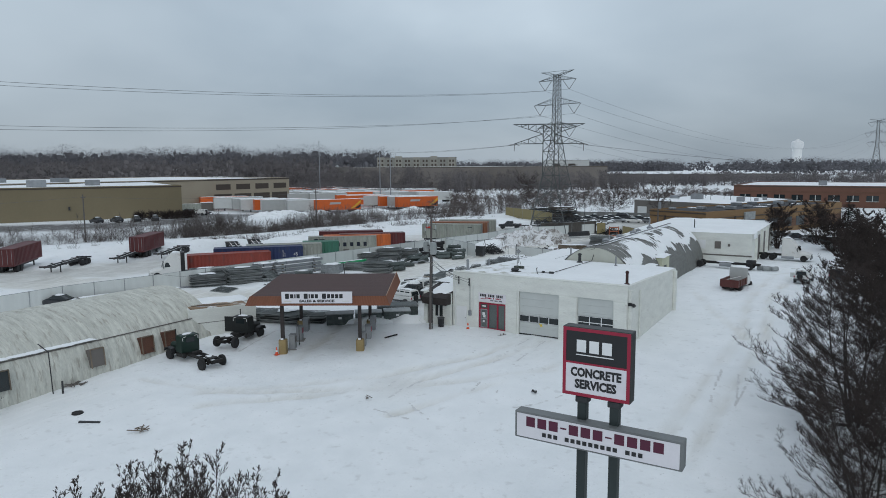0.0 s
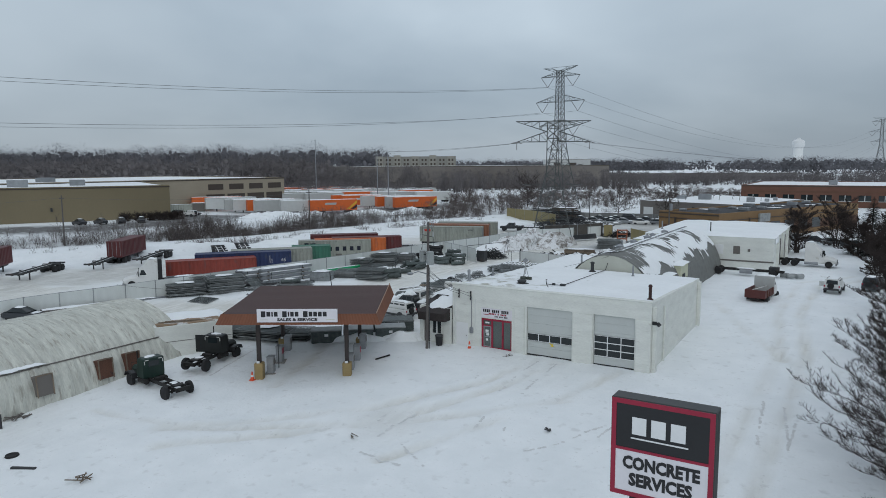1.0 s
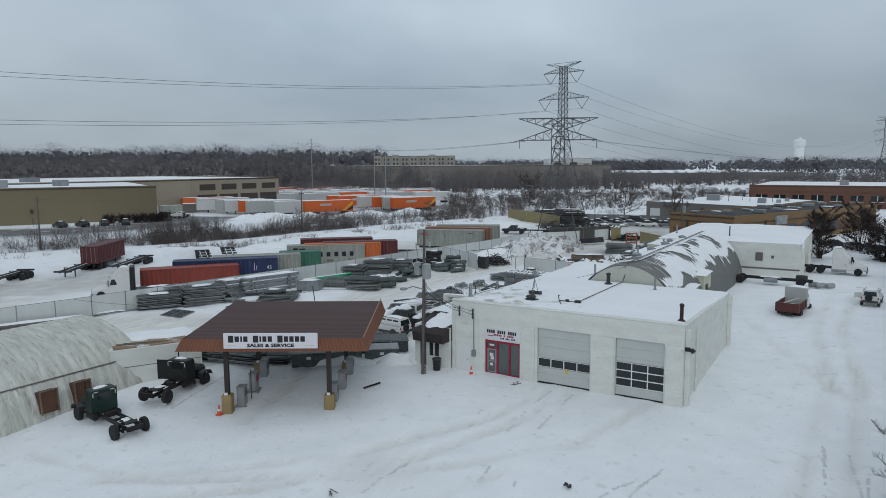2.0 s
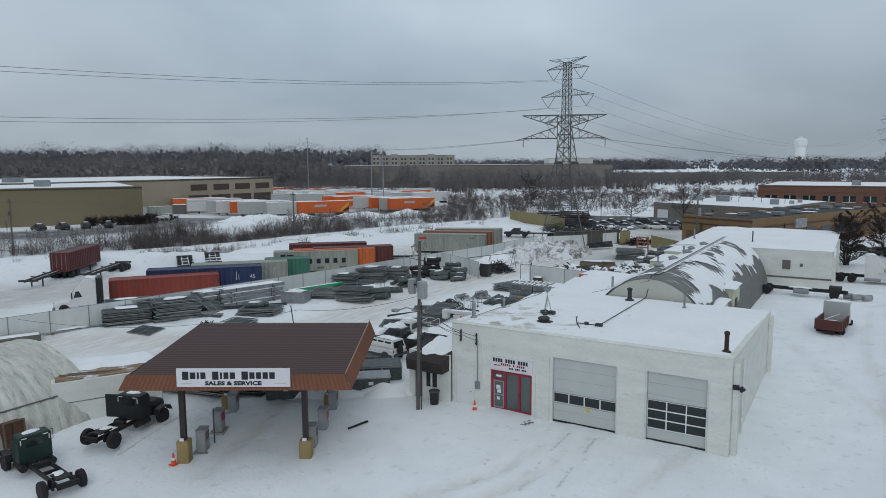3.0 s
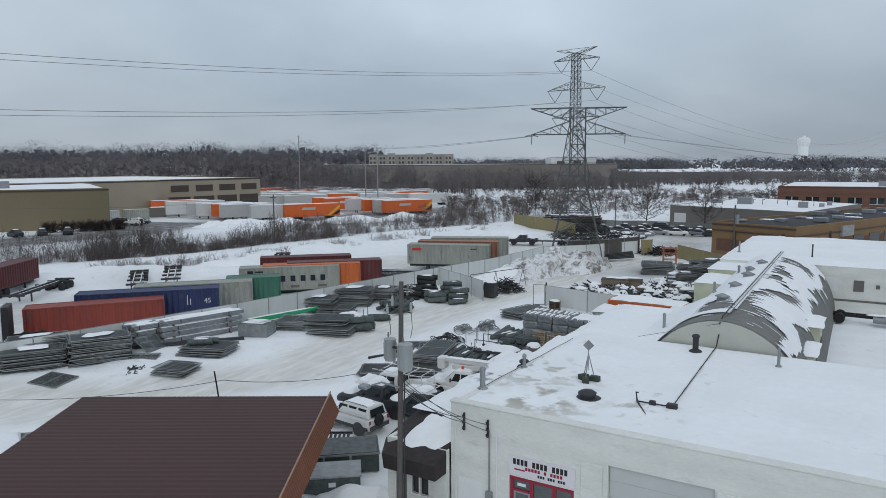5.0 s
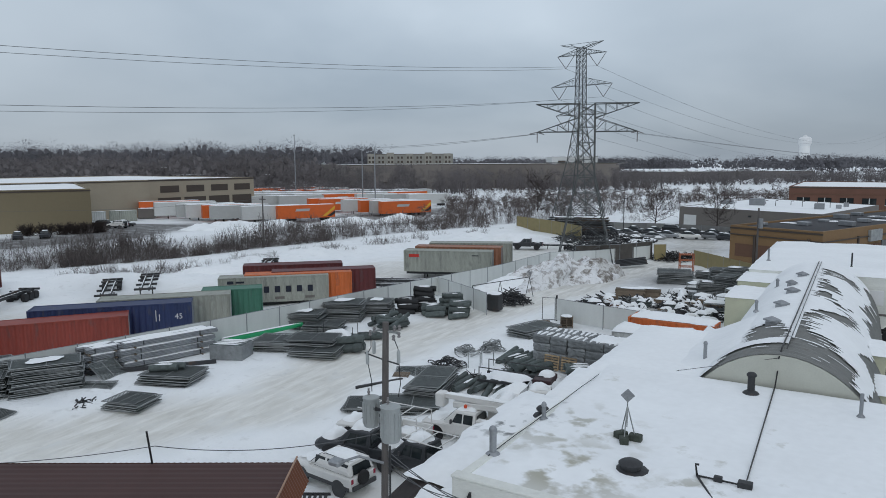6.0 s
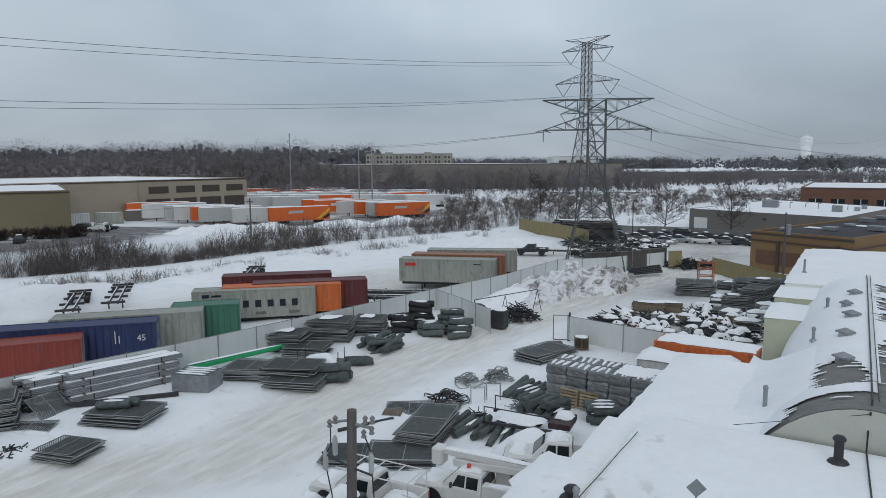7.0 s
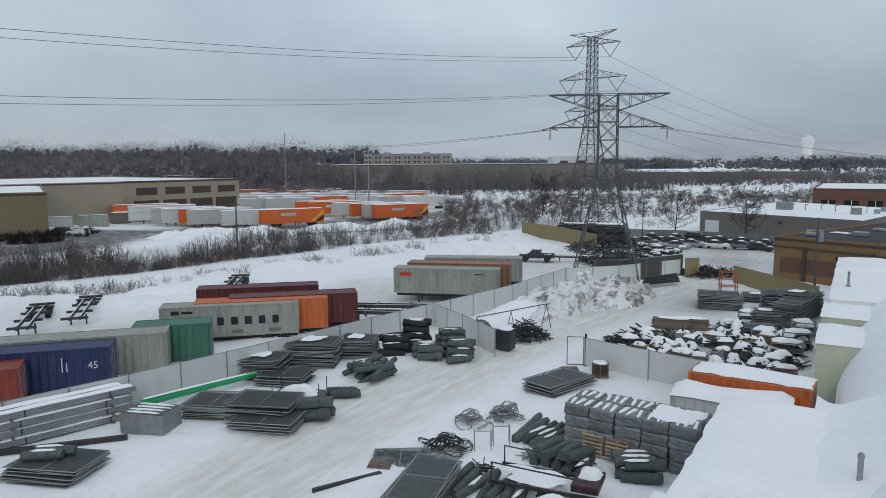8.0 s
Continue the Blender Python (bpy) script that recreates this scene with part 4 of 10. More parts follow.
DOOR, GAR1, GAR2 = (-28.04, -25.45, -1.0, 1.8), (-24.22, -20.68, -1.0, 3.05), (-19.1, -16.17, -1.0, 3.05)
wall_with_holes(FX0, FX1, FLOOR, 4.22, FY0, FY0 + 0.3, [DOOR, GAR1, GAR2], WHITE_WALL, b)
mb = Mb().box(FX0, FY0 + 0.3, FLOOR, FX0 + 0.3, FY1, 3.62).box(FX1 - 0.3, FY0 + 0.3, FLOOR, FX1, FY1 - 0.3, 3.62).box(FX0 + 0.3, FY1 - 0.3, FLOOR, FX1, FY1, 3.55)
mb.prism([(FY0 + 0.3, 3.62), (FY0 + 0.3, 4.2), (FY1, 3.64), (FY1, 3.62)], FX1 - 0.3, FX1, 0)
mb.prism([(FY0 + 0.3, 3.62), (FY0 + 0.3, 4.2), (FY1, 3.64), (FY1, 3.62)], FX0, FX0 + 0.3, 0)
part("side_wall", mb, WHITE_WALL, b)
part("coping", Mb().box(FX0 - 0.04, FY0 - 0.05, 4.22, FX1 + 0.04, FY0 + 0.36, 4.32, 0.03), WHITE_WALL, b)
for x, y0, top in ((FX1, FY1 - 1.0, 3.5), (FX1, FY0 + 0.25, 3.9)):
    part("buttress", Mb().box(x + 0.003, y0, FLOOR, x + 0.28, y0 + 0.45, top, 0.03), WHITE_WALL, b)
for x0, x1 in ((-20.62, -19.16), (-16.1, -15.1), (-25.2, -24.4)):
    part("pier", Mb().box(x0, FY0 - 0.07, FLOOR, x1, FY0 - 0.003, 3.0, 0.02), WHITE_WALL, b)
part("roof_deck", Mb().prism([(FY0 + 0.36, 3.7), (FY0 + 0.36, 4.02), (FY1, 3.64), (FY1, 3.5)], FX0 + 0.3, FX1 - 0.3, 0), ROOF_DARK, b)
part("edge_strip", Mb().path([(FX0 + 0.18, 53.6 + 1.1 * k, roof_z(53.6 + 1.1 * k) + 0.085 + 0.012 * (k % 3)) for k in range(11)], 0.016, 5), BLACK_PAINT, b)
part("roof_snow", snow_pad(FX0 - 0.06, FY0 + 0.3, FX1 - 0.05, FY1 - 0.05, 4.1, 0.12, 3, 0.5, 0.06, 3.66), SLUSH_SNOW, b, smooth=True)
# bare patches where the roof snow has melted
part("loading_floor", Mb().box(FX0 + 0.3, FY0 + 0.3, -1.0, FX1 - 0.3, FY1 - 0.3, -0.62), CONCRETE, b)


def garage_door(x0, x1, z0, z1, name, label, rows, panes, win):
    d = thing(name, label, "garage door", kind="structure")
    y = FY0 + 0.16
    n = 6
    h = (z1 - z0) / n
    frame_w = 0.03
    wz0, wz1 = win
    zz = z0
    for k in range(n):
        lo, hi = z0 + k * h + 0.003, z0 + (k + 1) * h - 0.003
        spans = [(lo, hi)]
        if lo < wz1 and hi > wz0:
            spans = [(lo, min(hi, wz0)), (max(lo, wz1), hi)]
        for p, q in spans:
            if q - p > 0.03:
                part("panel", Mb().box(x0 + 0.02, y, p, x1 - 0.02, y + 0.05, q, 0.004), DOOR_GREY, d)
    w = (x1 - x0 - 0.04) / panes
    rh = (wz1 - wz0) / rows
    for r in range(rows):
        for i in range(panes):
            a = x0 + 0.02 + i * w
            part("pane", Mb().box(a + frame_w, y + 0.02, wz0 + r * rh + frame_w, a + w - frame_w, y + 0.035, wz0 + (r + 1) * rh - frame_w), DARK_GLASS, d)
    mb = Mb()
    for r in range(rows + 1):
        z = wz0 + r * rh
        mb.box(x0 + 0.02, y, z - frame_w, x1 - 0.02, y + 0.05, z + frame_w)
    for i in range(panes + 1):
        a = x0 + 0.02 + i * w
        for r in range(rows):
            mb.box(a - frame_w if i else a, y + 0.001, wz0 + r * rh + frame_w, a + frame_w if i < panes else a, y + 0.049, wz0 + (r + 1) * rh - frame_w)
    part("window_frame", mb, WHITE_PAINT, d)
    part("threshold", Mb().box(x0, y - 0.02, z0 - 0.06, x1, y + 0.08, z0 + 0.05, 0.01), BLACK_PAINT, d)
    return d


g1 = garage_door(-24.22, -20.68, -0.55, 3.05, "garage_door_1", "grey sectional garage door with a row of panes", 1, 4, (0.5, 1.06))
arrow = Mb().box(-0.16, 0, -0.035, 0.06, 0.012, 0.035).prism([(0.04, -0.14), (0.22, 0), (0.04, 0.14)], 0, 0.012)
part("arrow_mark", arrow, mat("yellow_arrow", (0.75, 0.55, 0.02), 0.5), g1, "yellow arrow sticker", m=pose(-22.3, FY0 + 0.145, 0.38, 0, 35, 0))
garage_door(-19.1, -16.17, -0.55, 3.05, "garage_door_2", "grey sectional garage door with nine dark panes", 3, 3, (0.06, 1.55))

d = thing("door_entrance", "red-framed glazed double door with a side light", "door", kind="structure")
y = FY0 + 0.1
mb = Mb()
for x0, x1 in ((-28.04, -27.9), (-27.22, -27.08), (-26.32, -26.18), (-25.58, -25.45)):
    mb.box(x0, y, -0.66, x1, y + 0.1, 1.8)
for z0, z1 in ((1.62, 1.8), (-0.66, -0.45)):
    for x0, x1 in ((-27.9, -27.22), (-27.08, -26.32), (-26.18, -25.58)):
        mb.box(x0, y, z0, x1, y + 0.1, z1)
mb.box(-27.9, y, 1.18, -27.22, y + 0.1, 1.26)
part("door_frame", mb, RED_PAINT, d)
inner = Mb()
for x0, x1, z0, z1 in ((-27.9, -27.82, -0.45, 1.18), (-27.30, -27.22, -0.45, 1.18), (-27.82, -27.30, 1.1, 1.18), (-27.82, -27.30, -0.45, -0.37), (-27.82, -27.30, 0.3, 0.36)):
    inner.box(x0, y + 0.02, z0, x1, y + 0.08, z1)
part("sidelight_frame", inner, GALV, d)
for x0, x1, z0, z1 in ((-27.82, -27.30, -0.37, 0.3), (-27.82, -27.30, 0.36, 1.1), (-27.9, -27.22, 1.26, 1.62), (-27.08, -26.32, -0.45, 1.62), (-26.18, -25.58, -0.45, 1.62)):
    part("pane", Mb().box(x0, y + 0.05, z0, x1, y + 0.06, z1), ENTRY_GLASS, d)
for x, z, s in ((-27.6, 0.75, 0.13), (-27.55, 0.55, 0.12), (-27.6, 0.1, 0.09)):
    part("notice", Mb().box(x - s, y + 0.036, z - s, x + s, y + 0.045, z + s), WHITE_PAINT, d)
part("number_bars", Mb().box(-27.75, y + 0.036, 1.38, -27.4, y + 0.045, 1.5), WHITE_PAINT, d)
part("door_handle", Mb().path([(-26.25, y, 0.3), (-26.25, y - 0.06, 0.32), (-26.25, y - 0.06, 0.55), (-26.25, y, 0.57)], 0.018), BLACK_PAINT, d)

s = thing("wall_sign", "white business sign over the red entrance", "sign")
part("board", Mb().box(-28.02, FY0 - 0.05, 1.88, -25.4, FY0 - 0.004, 2.62, 0.01), SIGN_FACE, s)
for k, (x, z, w, h, m_) in enumerate([(-26.75, 2.42, 1.1, 0.11, BLACK_PAINT), (-26.6, 2.2, 0.75, 0.06, RED_PAINT), (-27.5, 2.12, 0.3, 0.025, RED_PAINT), (-26.3, 2.02, 0.55, 0.05, BLACK_PAINT)]):
    n = {0: 14, 1: 12, 2: 1, 3: 11}[k]
    for i in range(n):
        if (k == 0 and i in (4, 9)) or (k == 1 and i in (5, 7)) or (k == 3 and i in (3, 7)):
            continue
        a = x - w + 2 * w * i / n
        part("lettering_bar", Mb().box(a, FY0 - 0.062, z - h, a + 2 * w / n * 0.72, FY0 - 0.052, z + h), m_, s)
d2 = thing("door_side_flush", "white flush steel door in the white wall", "door", kind="structure")
part("leaf", Mb().box(-30.25, FY0 - 0.03, -0.6, -29.2, FY0 - 0.002, 1.25, 0.008), WHITE_PAINT, d2)
part("door_knob", Mb().tube((-29.32, FY0 - 0.09, 0.25), (-29.32, FY0 - 0.03, 0.25), 0.035), GALV, d2)
mb = Mb().box(-29.0, FY0 - 0.16, 0.5, -28.72, FY0 - 0.004, 0.95, 0.02).tube((-28.86, FY0 - 0.06, 0.95), (-28.86, FY0 - 0.06, 3.4), 0.03)
solid("electric_meter_box", mb, GALV, "grey electric meter box with conduit on white wall", "meter box")
for x, z in ((-29.97, 3.55), (-28.93, 3.45)):
    r = thing("insulator_rack", "wall rack of porcelain spool insulators", "insulator", "service racks")
    part("bracket", Mb().box(x - 0.03, FY0 - 0.09, z - 0.35, x + 0.03, FY0 - 0.004, z + 0.35), STEEL_DARK, r)
    for k in range(3):
        part("spool", Mb().lathe([(0.03, -0.05), (0.055, -0.04), (0.035, 0), (0.055, 0.04), (0.03, 0.05)], 8, (x, FY0 - 0.13, z - 0.24 + 0.24 * k)), STEEL_DARK, r)
mb = Mb().path([(-30.35, FY0 - 0.05, -0.5), (-30.35, FY0 - 0.05, 3.3)], 0.03).path([(-28.55, FY0 - 0.05, 0.8), (-28.55, FY0 - 0.05, 3.2)], 0.025)
solid("wall_conduit", mb, WHITE_PAINT, "white-painted conduit on the front wall", "conduit")
mb = Mb().box(FX1 + 0.0, FY0 + 0.2, 2.7, FX1 + 0.3, FY0 + 0.35, 2.95, 0.02).tube((FX1 + 0.35, FY0 + 0.27, 2.85), (FX1 + 0.5, FY0 + 0.2, 2.7), 0.12, 8, 0.15)
solid("wall_floodlight", mb, BLACK_PAINT, "black floodlight on the building corner", "light fixture")
solid("downpipe", Mb().path([(FX1 + 0.1, FY0 + 3.2, 3.5), (FX1 + 0.1, FY0 + 3.2, -0.6)], 0.06, 8), WHITE_WALL, "white downpipe on the side wall", "pipe")


def vent(x, y, z, h, r, material, label, cap=0.0):
    v = thing("roof_vent", label, "roof vent", "roof vents", pose(x, y, z))
    part("pipe", Mb().tube((0, 0, -0.1), (0, 0, h), r, 12), material, v, smooth=True)
    part("flashing", Mb().lathe([(r * 2.4, -0.02), (r * 2.0, 0.06), (r * 1.05, 0.14)], 12), material, v)
    if cap:
        part("cap", Mb().lathe([(cap, h - 0.02), (cap * 1.05, h + 0.05), (cap * 0.7, h + 0.13), (0.02, h + 0.16)], 12), material, v, smooth=True)
    return v


vent(-15.65, 53.3, roof_z(53), 0.95, 0.11, mat("dark_rusty_flue", (0.05, 0.022, 0.02), 0.8, var=0.4, scale=3, stain=(0.12, 0.05, 0.03), stain_at=0.58, stain_scale=3), "rust-brown flue pipe on the snowy roof", 0.14)
vent(-30.4, 53.9, roof_z(54), 0.85, 0.12, GALV, "grey metal flue near the roof edge", 0.13)
vent(-24.1, 65.6, roof_z(65), 0.78, 0.15, STEEL_DARK, "dark ventilator pipe on the snowy roof", 0.2)
vent(-20.1, 64.6, roof_z(64), 0.95, 0.07, GALV, "thin grey vent pipe on the roof", 0.0)
vent(-30.3, 57.9, roof_z(58), 0.55, 0.08, GALV, "short grey vent pipe on the roof", 0.1)
vent(-30.9, 59.2, 3.6, 0.25, 0.16, STEEL_DARK, "squat dark turbine vent in the snow", 0.24)
vent(-26.2, 55.0, roof_z(55), 0.25, 0.3, STEEL_DARK, "low dark roof exhaust hood", 0.36)
t = thing("antenna_tripod", "thin tripod mast weighted with concrete blocks", "antenna", m=pose(-27.05, 57.5, roof_z(57.5)))
for k in range(3):
    a = k * 2.094 + 0.5
    part("leg", Mb().tube((0.3 * math.cos(a), 0.3 * math.sin(a), 0.1), (0, 0, 1.25), 0.022, 5), GALV_DULL, t)
    part("block", Mb().box(-0.22, -0.15, -0.02, 0.22, 0.15, 0.24, 0.03), mat("mossy_block", (0.055, 0.065, 0.052), 0.9, var=0.4, scale=4), t, m=pose(0.3 * math.cos(a), 0.3 * math.sin(a), 0, 0, 0, k * 55))
part("mast", Mb().tube((0, 0, 0.5), (0, 0, 1.6), 0.02, 5), GALV_DULL, t)
part("reflector_plate", Mb().box(-0.17, -0.015, -0.17, 0.17, 0.015, 0.17), GALV, t, m=pose(0, 0, 1.62, 0, 45, 20))
t = thing("rooftop_pipe_run", "dark gas pipe on blocks across the snowy roof", "pipe")
z = roof_z(56) + 0.12
mb = Mb().path([(-23.5, 54.0, z - 0.05), (-24.35, 55.6, z), (-24.4, 55.6, z + 0.35), (-24.3, 55.6, z + 0.35)], 0.035, 6).path([(-24.35, 55.6, z), (-23.0, 55.6, z), (-23.3, 66.9, roof_z(66.9) + 0.1), (-23.25, 68.0, 5.0)], 0.03, 6)
part("pipe", mb, BLACK_PAINT, t)
for x, s_ in ((-23.0, 0.2), (-23.75, 0.12)):
    part("block", Mb().box(x - s_, 55.6 - s_ * 0.7, z - 0.2, x + s_, 55.6 + s_ * 0.7, z + 0.12, 0.02), STEEL_DARK, t)

# low lean-to along the left flank, with the dark mansard awning at its front
a = thing("annex", "low white annex with a dark shingled awning roof", "annex", kind="structure")
wall_with_holes(-33.3, -30.62, -1.0, 2.3, 51.3, 51.5, [(-32.3, -31.5, 0.15, 1.45), (-33.1, -32.55, -1.0, 1.35)], WHITE_WALL, a)
part("side_wall", Mb().box(-33.5, 51.3, -1.0, -33.303, 58, 2.3), WHITE_WALL, a)
part("pane", Mb().box(-32.3, 51.4, 0.15, -31.5, 51.42, 1.45), DARK_GLASS, a)
part("window_frame", Mb().box(-31.95, 51.28, 0.15, -31.87, 51.39, 1.45).box(-32.36, 51.27, 0.08, -31.44, 51.298, 0.15), WHITE_PAINT, a)
part("door_leaf", Mb().box(-33.1, 51.42, -0.7, -32.55, 51.46, 1.35), GREY_WALL, a)
AWN = mat("dark_shingle", (0.035, 0.028, 0.027), 0.85, var=0.3, scale=3, fine=18, bump=0.4)
ring0 = [(-33.95, 51.9, 1.35), (-33.1, 50.45, 1.35), (-30.65, 50.45, 1.35), (-30.65, 51.9, 1.35)]
ring1 = [(-34.0, 51.9, 1.95), (-33.15, 50.4, 1.98), (-30.65, 50.4, 1.98), (-30.65, 51.9, 1.98)]
ring2 = [(-33.6, 54.4, 2.75), (-32.6, 53.4, 2.9), (-30.65, 53.3, 2.95), (-30.65, 54.4, 2.95)]
part("awning", Mb().rings([ring0, ring1, ring2]), AWN, a)
part("roof", Mb().box(-33.1, 53.6, 2.3, -30.62, 63.0, 2.9), WHITE_OLD, a)
part("roof_snow", snow_pad(-33.45, 53.3, -30.65, 63.2, 2.92, 0.3, 8, 0.5, 0.3, 3.0), SLUSH_SNOW, a, smooth=True)
part("awning_snow", snow_pad(-32.75, 51.0, -30.66, 53.6, 2.2, 0.13, 12, 0.3, 0.45, 3.0), ROOF_SNOW, a, smooth=True)

# low roof behind, reaching the arched hall
a = thing("wall_rear_shed", "low white rear shed under deep snow", "building", kind="structure")
part("wall", Mb().box(-31.9, 67.35, -0.5, -27.0, 78.1, 2.85).box(-32.1, 63.05, -0.5, -30.63, 67.3, 2.85), WHITE_WALL, a)
part("roof_snow", snow_pad(-32.4, 63.0, -30.6, 67.4, 3.0, 0.25, 22, 0.5, 0.1, 3.2), ROOF_SNOW, a, smooth=True)
part("roof_snow", snow_pad(-32.0, 67.32, -25.5, 78.3, 3.16, 0.22, 21, 0.6, 0.1, 3.2), ROOF_SNOW, a, smooth=True)
# drift that fills the valley between the shed roof and the arch
rings = []
for k in range(25):
    y = 68.6 + 11.6 * k / 24
    o = 0.12 * noise.noise(Vector((y * 0.6, 1.0, 4.0))) - 0.9 * max(0.0, 1 - min(k, 24 - k) / 5.0) ** 2
    rings.append([(-28.4, y, 3.2), (-27.4, y, 3.58 + o), (-26.6, y, 3.98 + o), (-26.0, y, 4.3 + o), (-25.4, y, 4.62 + o), (-24.9, y, 4.66 + o)])
part("valley_drift", Mb().rings(rings, closed=False), ROOF_SNOW, a, smooth=True)
for y0, y1, z1 in ((89.5, 95.0, 3.4), (95.5, 101.0, 3.75)):
    part("side_bay", Mb().box(-28.9, y0, -0.3, -25.0, y1, z1), GREEN_WALL, a)
    part("bay_snow", snow_pad(-29.0, y0 - 0.1, -24.6, y1 + 0.1, z1 + 0.004, 0.2, 31, 0.5, 0.1), ROOF_SNOW, a, smooth=True)


# ---- arched sheet-metal halls ----
def arch_hall(name, label, x_mid, half, top, y0, y1, base, material, ribs=0.35, lean=1.0):
    """A half-round hall of curved corrugated sheets, axis along y."""
    h = thing(name, label, "quonset hut", kind="structure")
    n = 26
    steps = int((y1 - y0) / (ribs / 2))
    rings = []
    for k in range(steps + 1):
        y = y0 + (y1 - y0) * k / steps
        d = 0.06 if k % 2 else 0.0
        rings.append([(x_mid - math.cos(math.pi * i / n) * (half + d), y, base + max(0.0, math.sin(math.pi * i / n)) ** lean * (top - base + d)) for i in range(n + 1)])
    part("shell", Mb().rings(rings, closed=False), material, h)
    for y in (y0 + 0.02, y1 - 0.1):
        poly = [(x_mid - math.cos(math.pi * i / n) * (half - 0.03), base + max(0.0, math.sin(math.pi * i / n)) ** lean * (top - base - 0.03)) for i in range(n + 1)]
        part("end_wall", Mb().prism(poly, y, y + 0.08, 1), WHITE_OLD if material is WHITE_OLD else GREEN_PALE, h)
    return h


GREEN_PALE = mat("pale_end_wall", (0.5, 0.51, 0.45), 0.8, var=0.08)
HALL_SHEET = mat("grey_arched_sheet", (0.18, 0.185, 0.175), 0.6, 0.2, var=0.25, stain=(0.15, 0.145, 0.135), stain_at=0.55, stain_scale=1.2)
rear = arch_hall("wall_rear_arched_hall", "grey arched metal hall with sliding snow on the roof", -23.2, 4.6, 5.15, 67.4, 99.5, -0.4, HALL_SHEET, 0.55)
# snow that still clings to the arch, with ragged melted gaps
v, f, n, m_ = [], [], 90, 460
for k in range(m_ + 1):
    for i in range(n + 1):
        a = math.radians(14 + 138 * i / n)
        r = 0.10
        v.append((-23.2 - math.cos(a) * (4.6 + r), 67.5 + 31.8 * k / m_, -0.4 + math.sin(a) * (5.55 + r)))
for k in range(m_):
    for i in range(n):
        a = 14 + 138 * i / n
        y = 67.5 + 31.8 * k / m_
        g = noise.fractal(Vector((a * 0.0225, y * 0.22, 2.0)), 1, 2, 4) + 0.22 * noise.noise(Vector((a * 0.016, y * 1.9, 5.0)))
        e = 9 * noise.noise(Vector((y * 3.6, 3.0, 1.0))) + 9 * (g - 0.1)
        rib = math.cos(y * math.tau / 0.55) + 2.2 * noise.noise(Vector((a * 0.07, y * 1.1, 8.0)))
        bare = (y < 69.2 + 0.5 * g and 58 + e < a < 91) or (70.2 + 0.6 * g < y < 74.4 + 0.9 * g and 65 - e < a < 86 + e * 0.6)
        bare = bare or (70.0 < y < 77.0 + 2 * g and 93 < a < 104 + 1.6 * e) or (y < 70.6 and 91 < a < 126 + e) or (y > 78 and g > 0.12 and 94 + e < a < 124 + e)
        bare = bare and rib > -1.5 or a > 138 + 20 * g
        if not bare:
            j = k * (n + 1) + i
            f.append((j, j + 1, j + n + 2, j + n + 1))
part("roof_snow", Mb().add(v, f), ROOF_SNOW, rear, smooth=True)
part("ridge_cable", Mb().path([(-23.25, 67.3, 5.0), (-23.2, 68, 5.32), (-23.2, 99, 5.32)], 0.035, 5).path([(-23.0, 68, 5.32), (-23.0, 99, 5.32)], 0.02, 5), BLACK_PAINT, rear)
for y, z1 in ((71.6, 3.1), (77.5, 3.5)):
    part("dormer", Mb().box(-21.6, y, 0.0, -18.9, y + 3.4, z1 - 0.35), GREEN_WALL, rear)
    part("dormer_snow", snow_pad(-21.6, y - 0.15, -18.7, y + 3.5, z1 - 0.34, 0.22, 40 + y, 0.4, 0.08), ROOF_SNOW, rear, smooth=True)
    part("dormer_door", Mb().box(-18.88, y + 0.8, -0.1, -18.84, y + 1.9, 2.2), STEEL_DARK, rear)
for x, y, z, s_ in ((-24.2, 74, 5.05, 0.3), (-24.2, 79, 5.05, 0.3), (-24.0, 83.7, 5.1, 0.32), (-24.3, 87, 5.05, 0.25), (-23.9, 91, 5.1, 0.3)):
    q = thing("ridge_ventilator", "low grey box ventilator near the arched ridge", "roof vent", "ridge vents", pose(x, y, z))
    part("base", Mb().box(-s_, -s_, -0.2, s_, s_, 0.18, 0.02), GALV, q)
    part("hood", Mb().lathe([(s_ * 1.5, 0.18), (s_ * 1.5, 0.26), (0.05, 0.42)], 4), GALV, q)
vent(-26.8, 70.2, 3.55, 0.95, 0.09, GALV, "thin grey vent pipe by the arched hall", 0.1)
vent(-25.6, 79.5, 4.5, 0.6, 0.08, GALV, "short grey vent on the arched hall", 0.1)
vent(-25.3, 88.5, 4.5, 0.6, 0.1, GALV, "grey vent pipe on the arched hall", 0.12)
solid("guy_wire", Mb().path([(-27.6, 67.6, 3.7), (-23.25, 67.4, 5.0)], 0.012, 5), BLACK_PAINT, "black cable to the arched ridge", "cable")

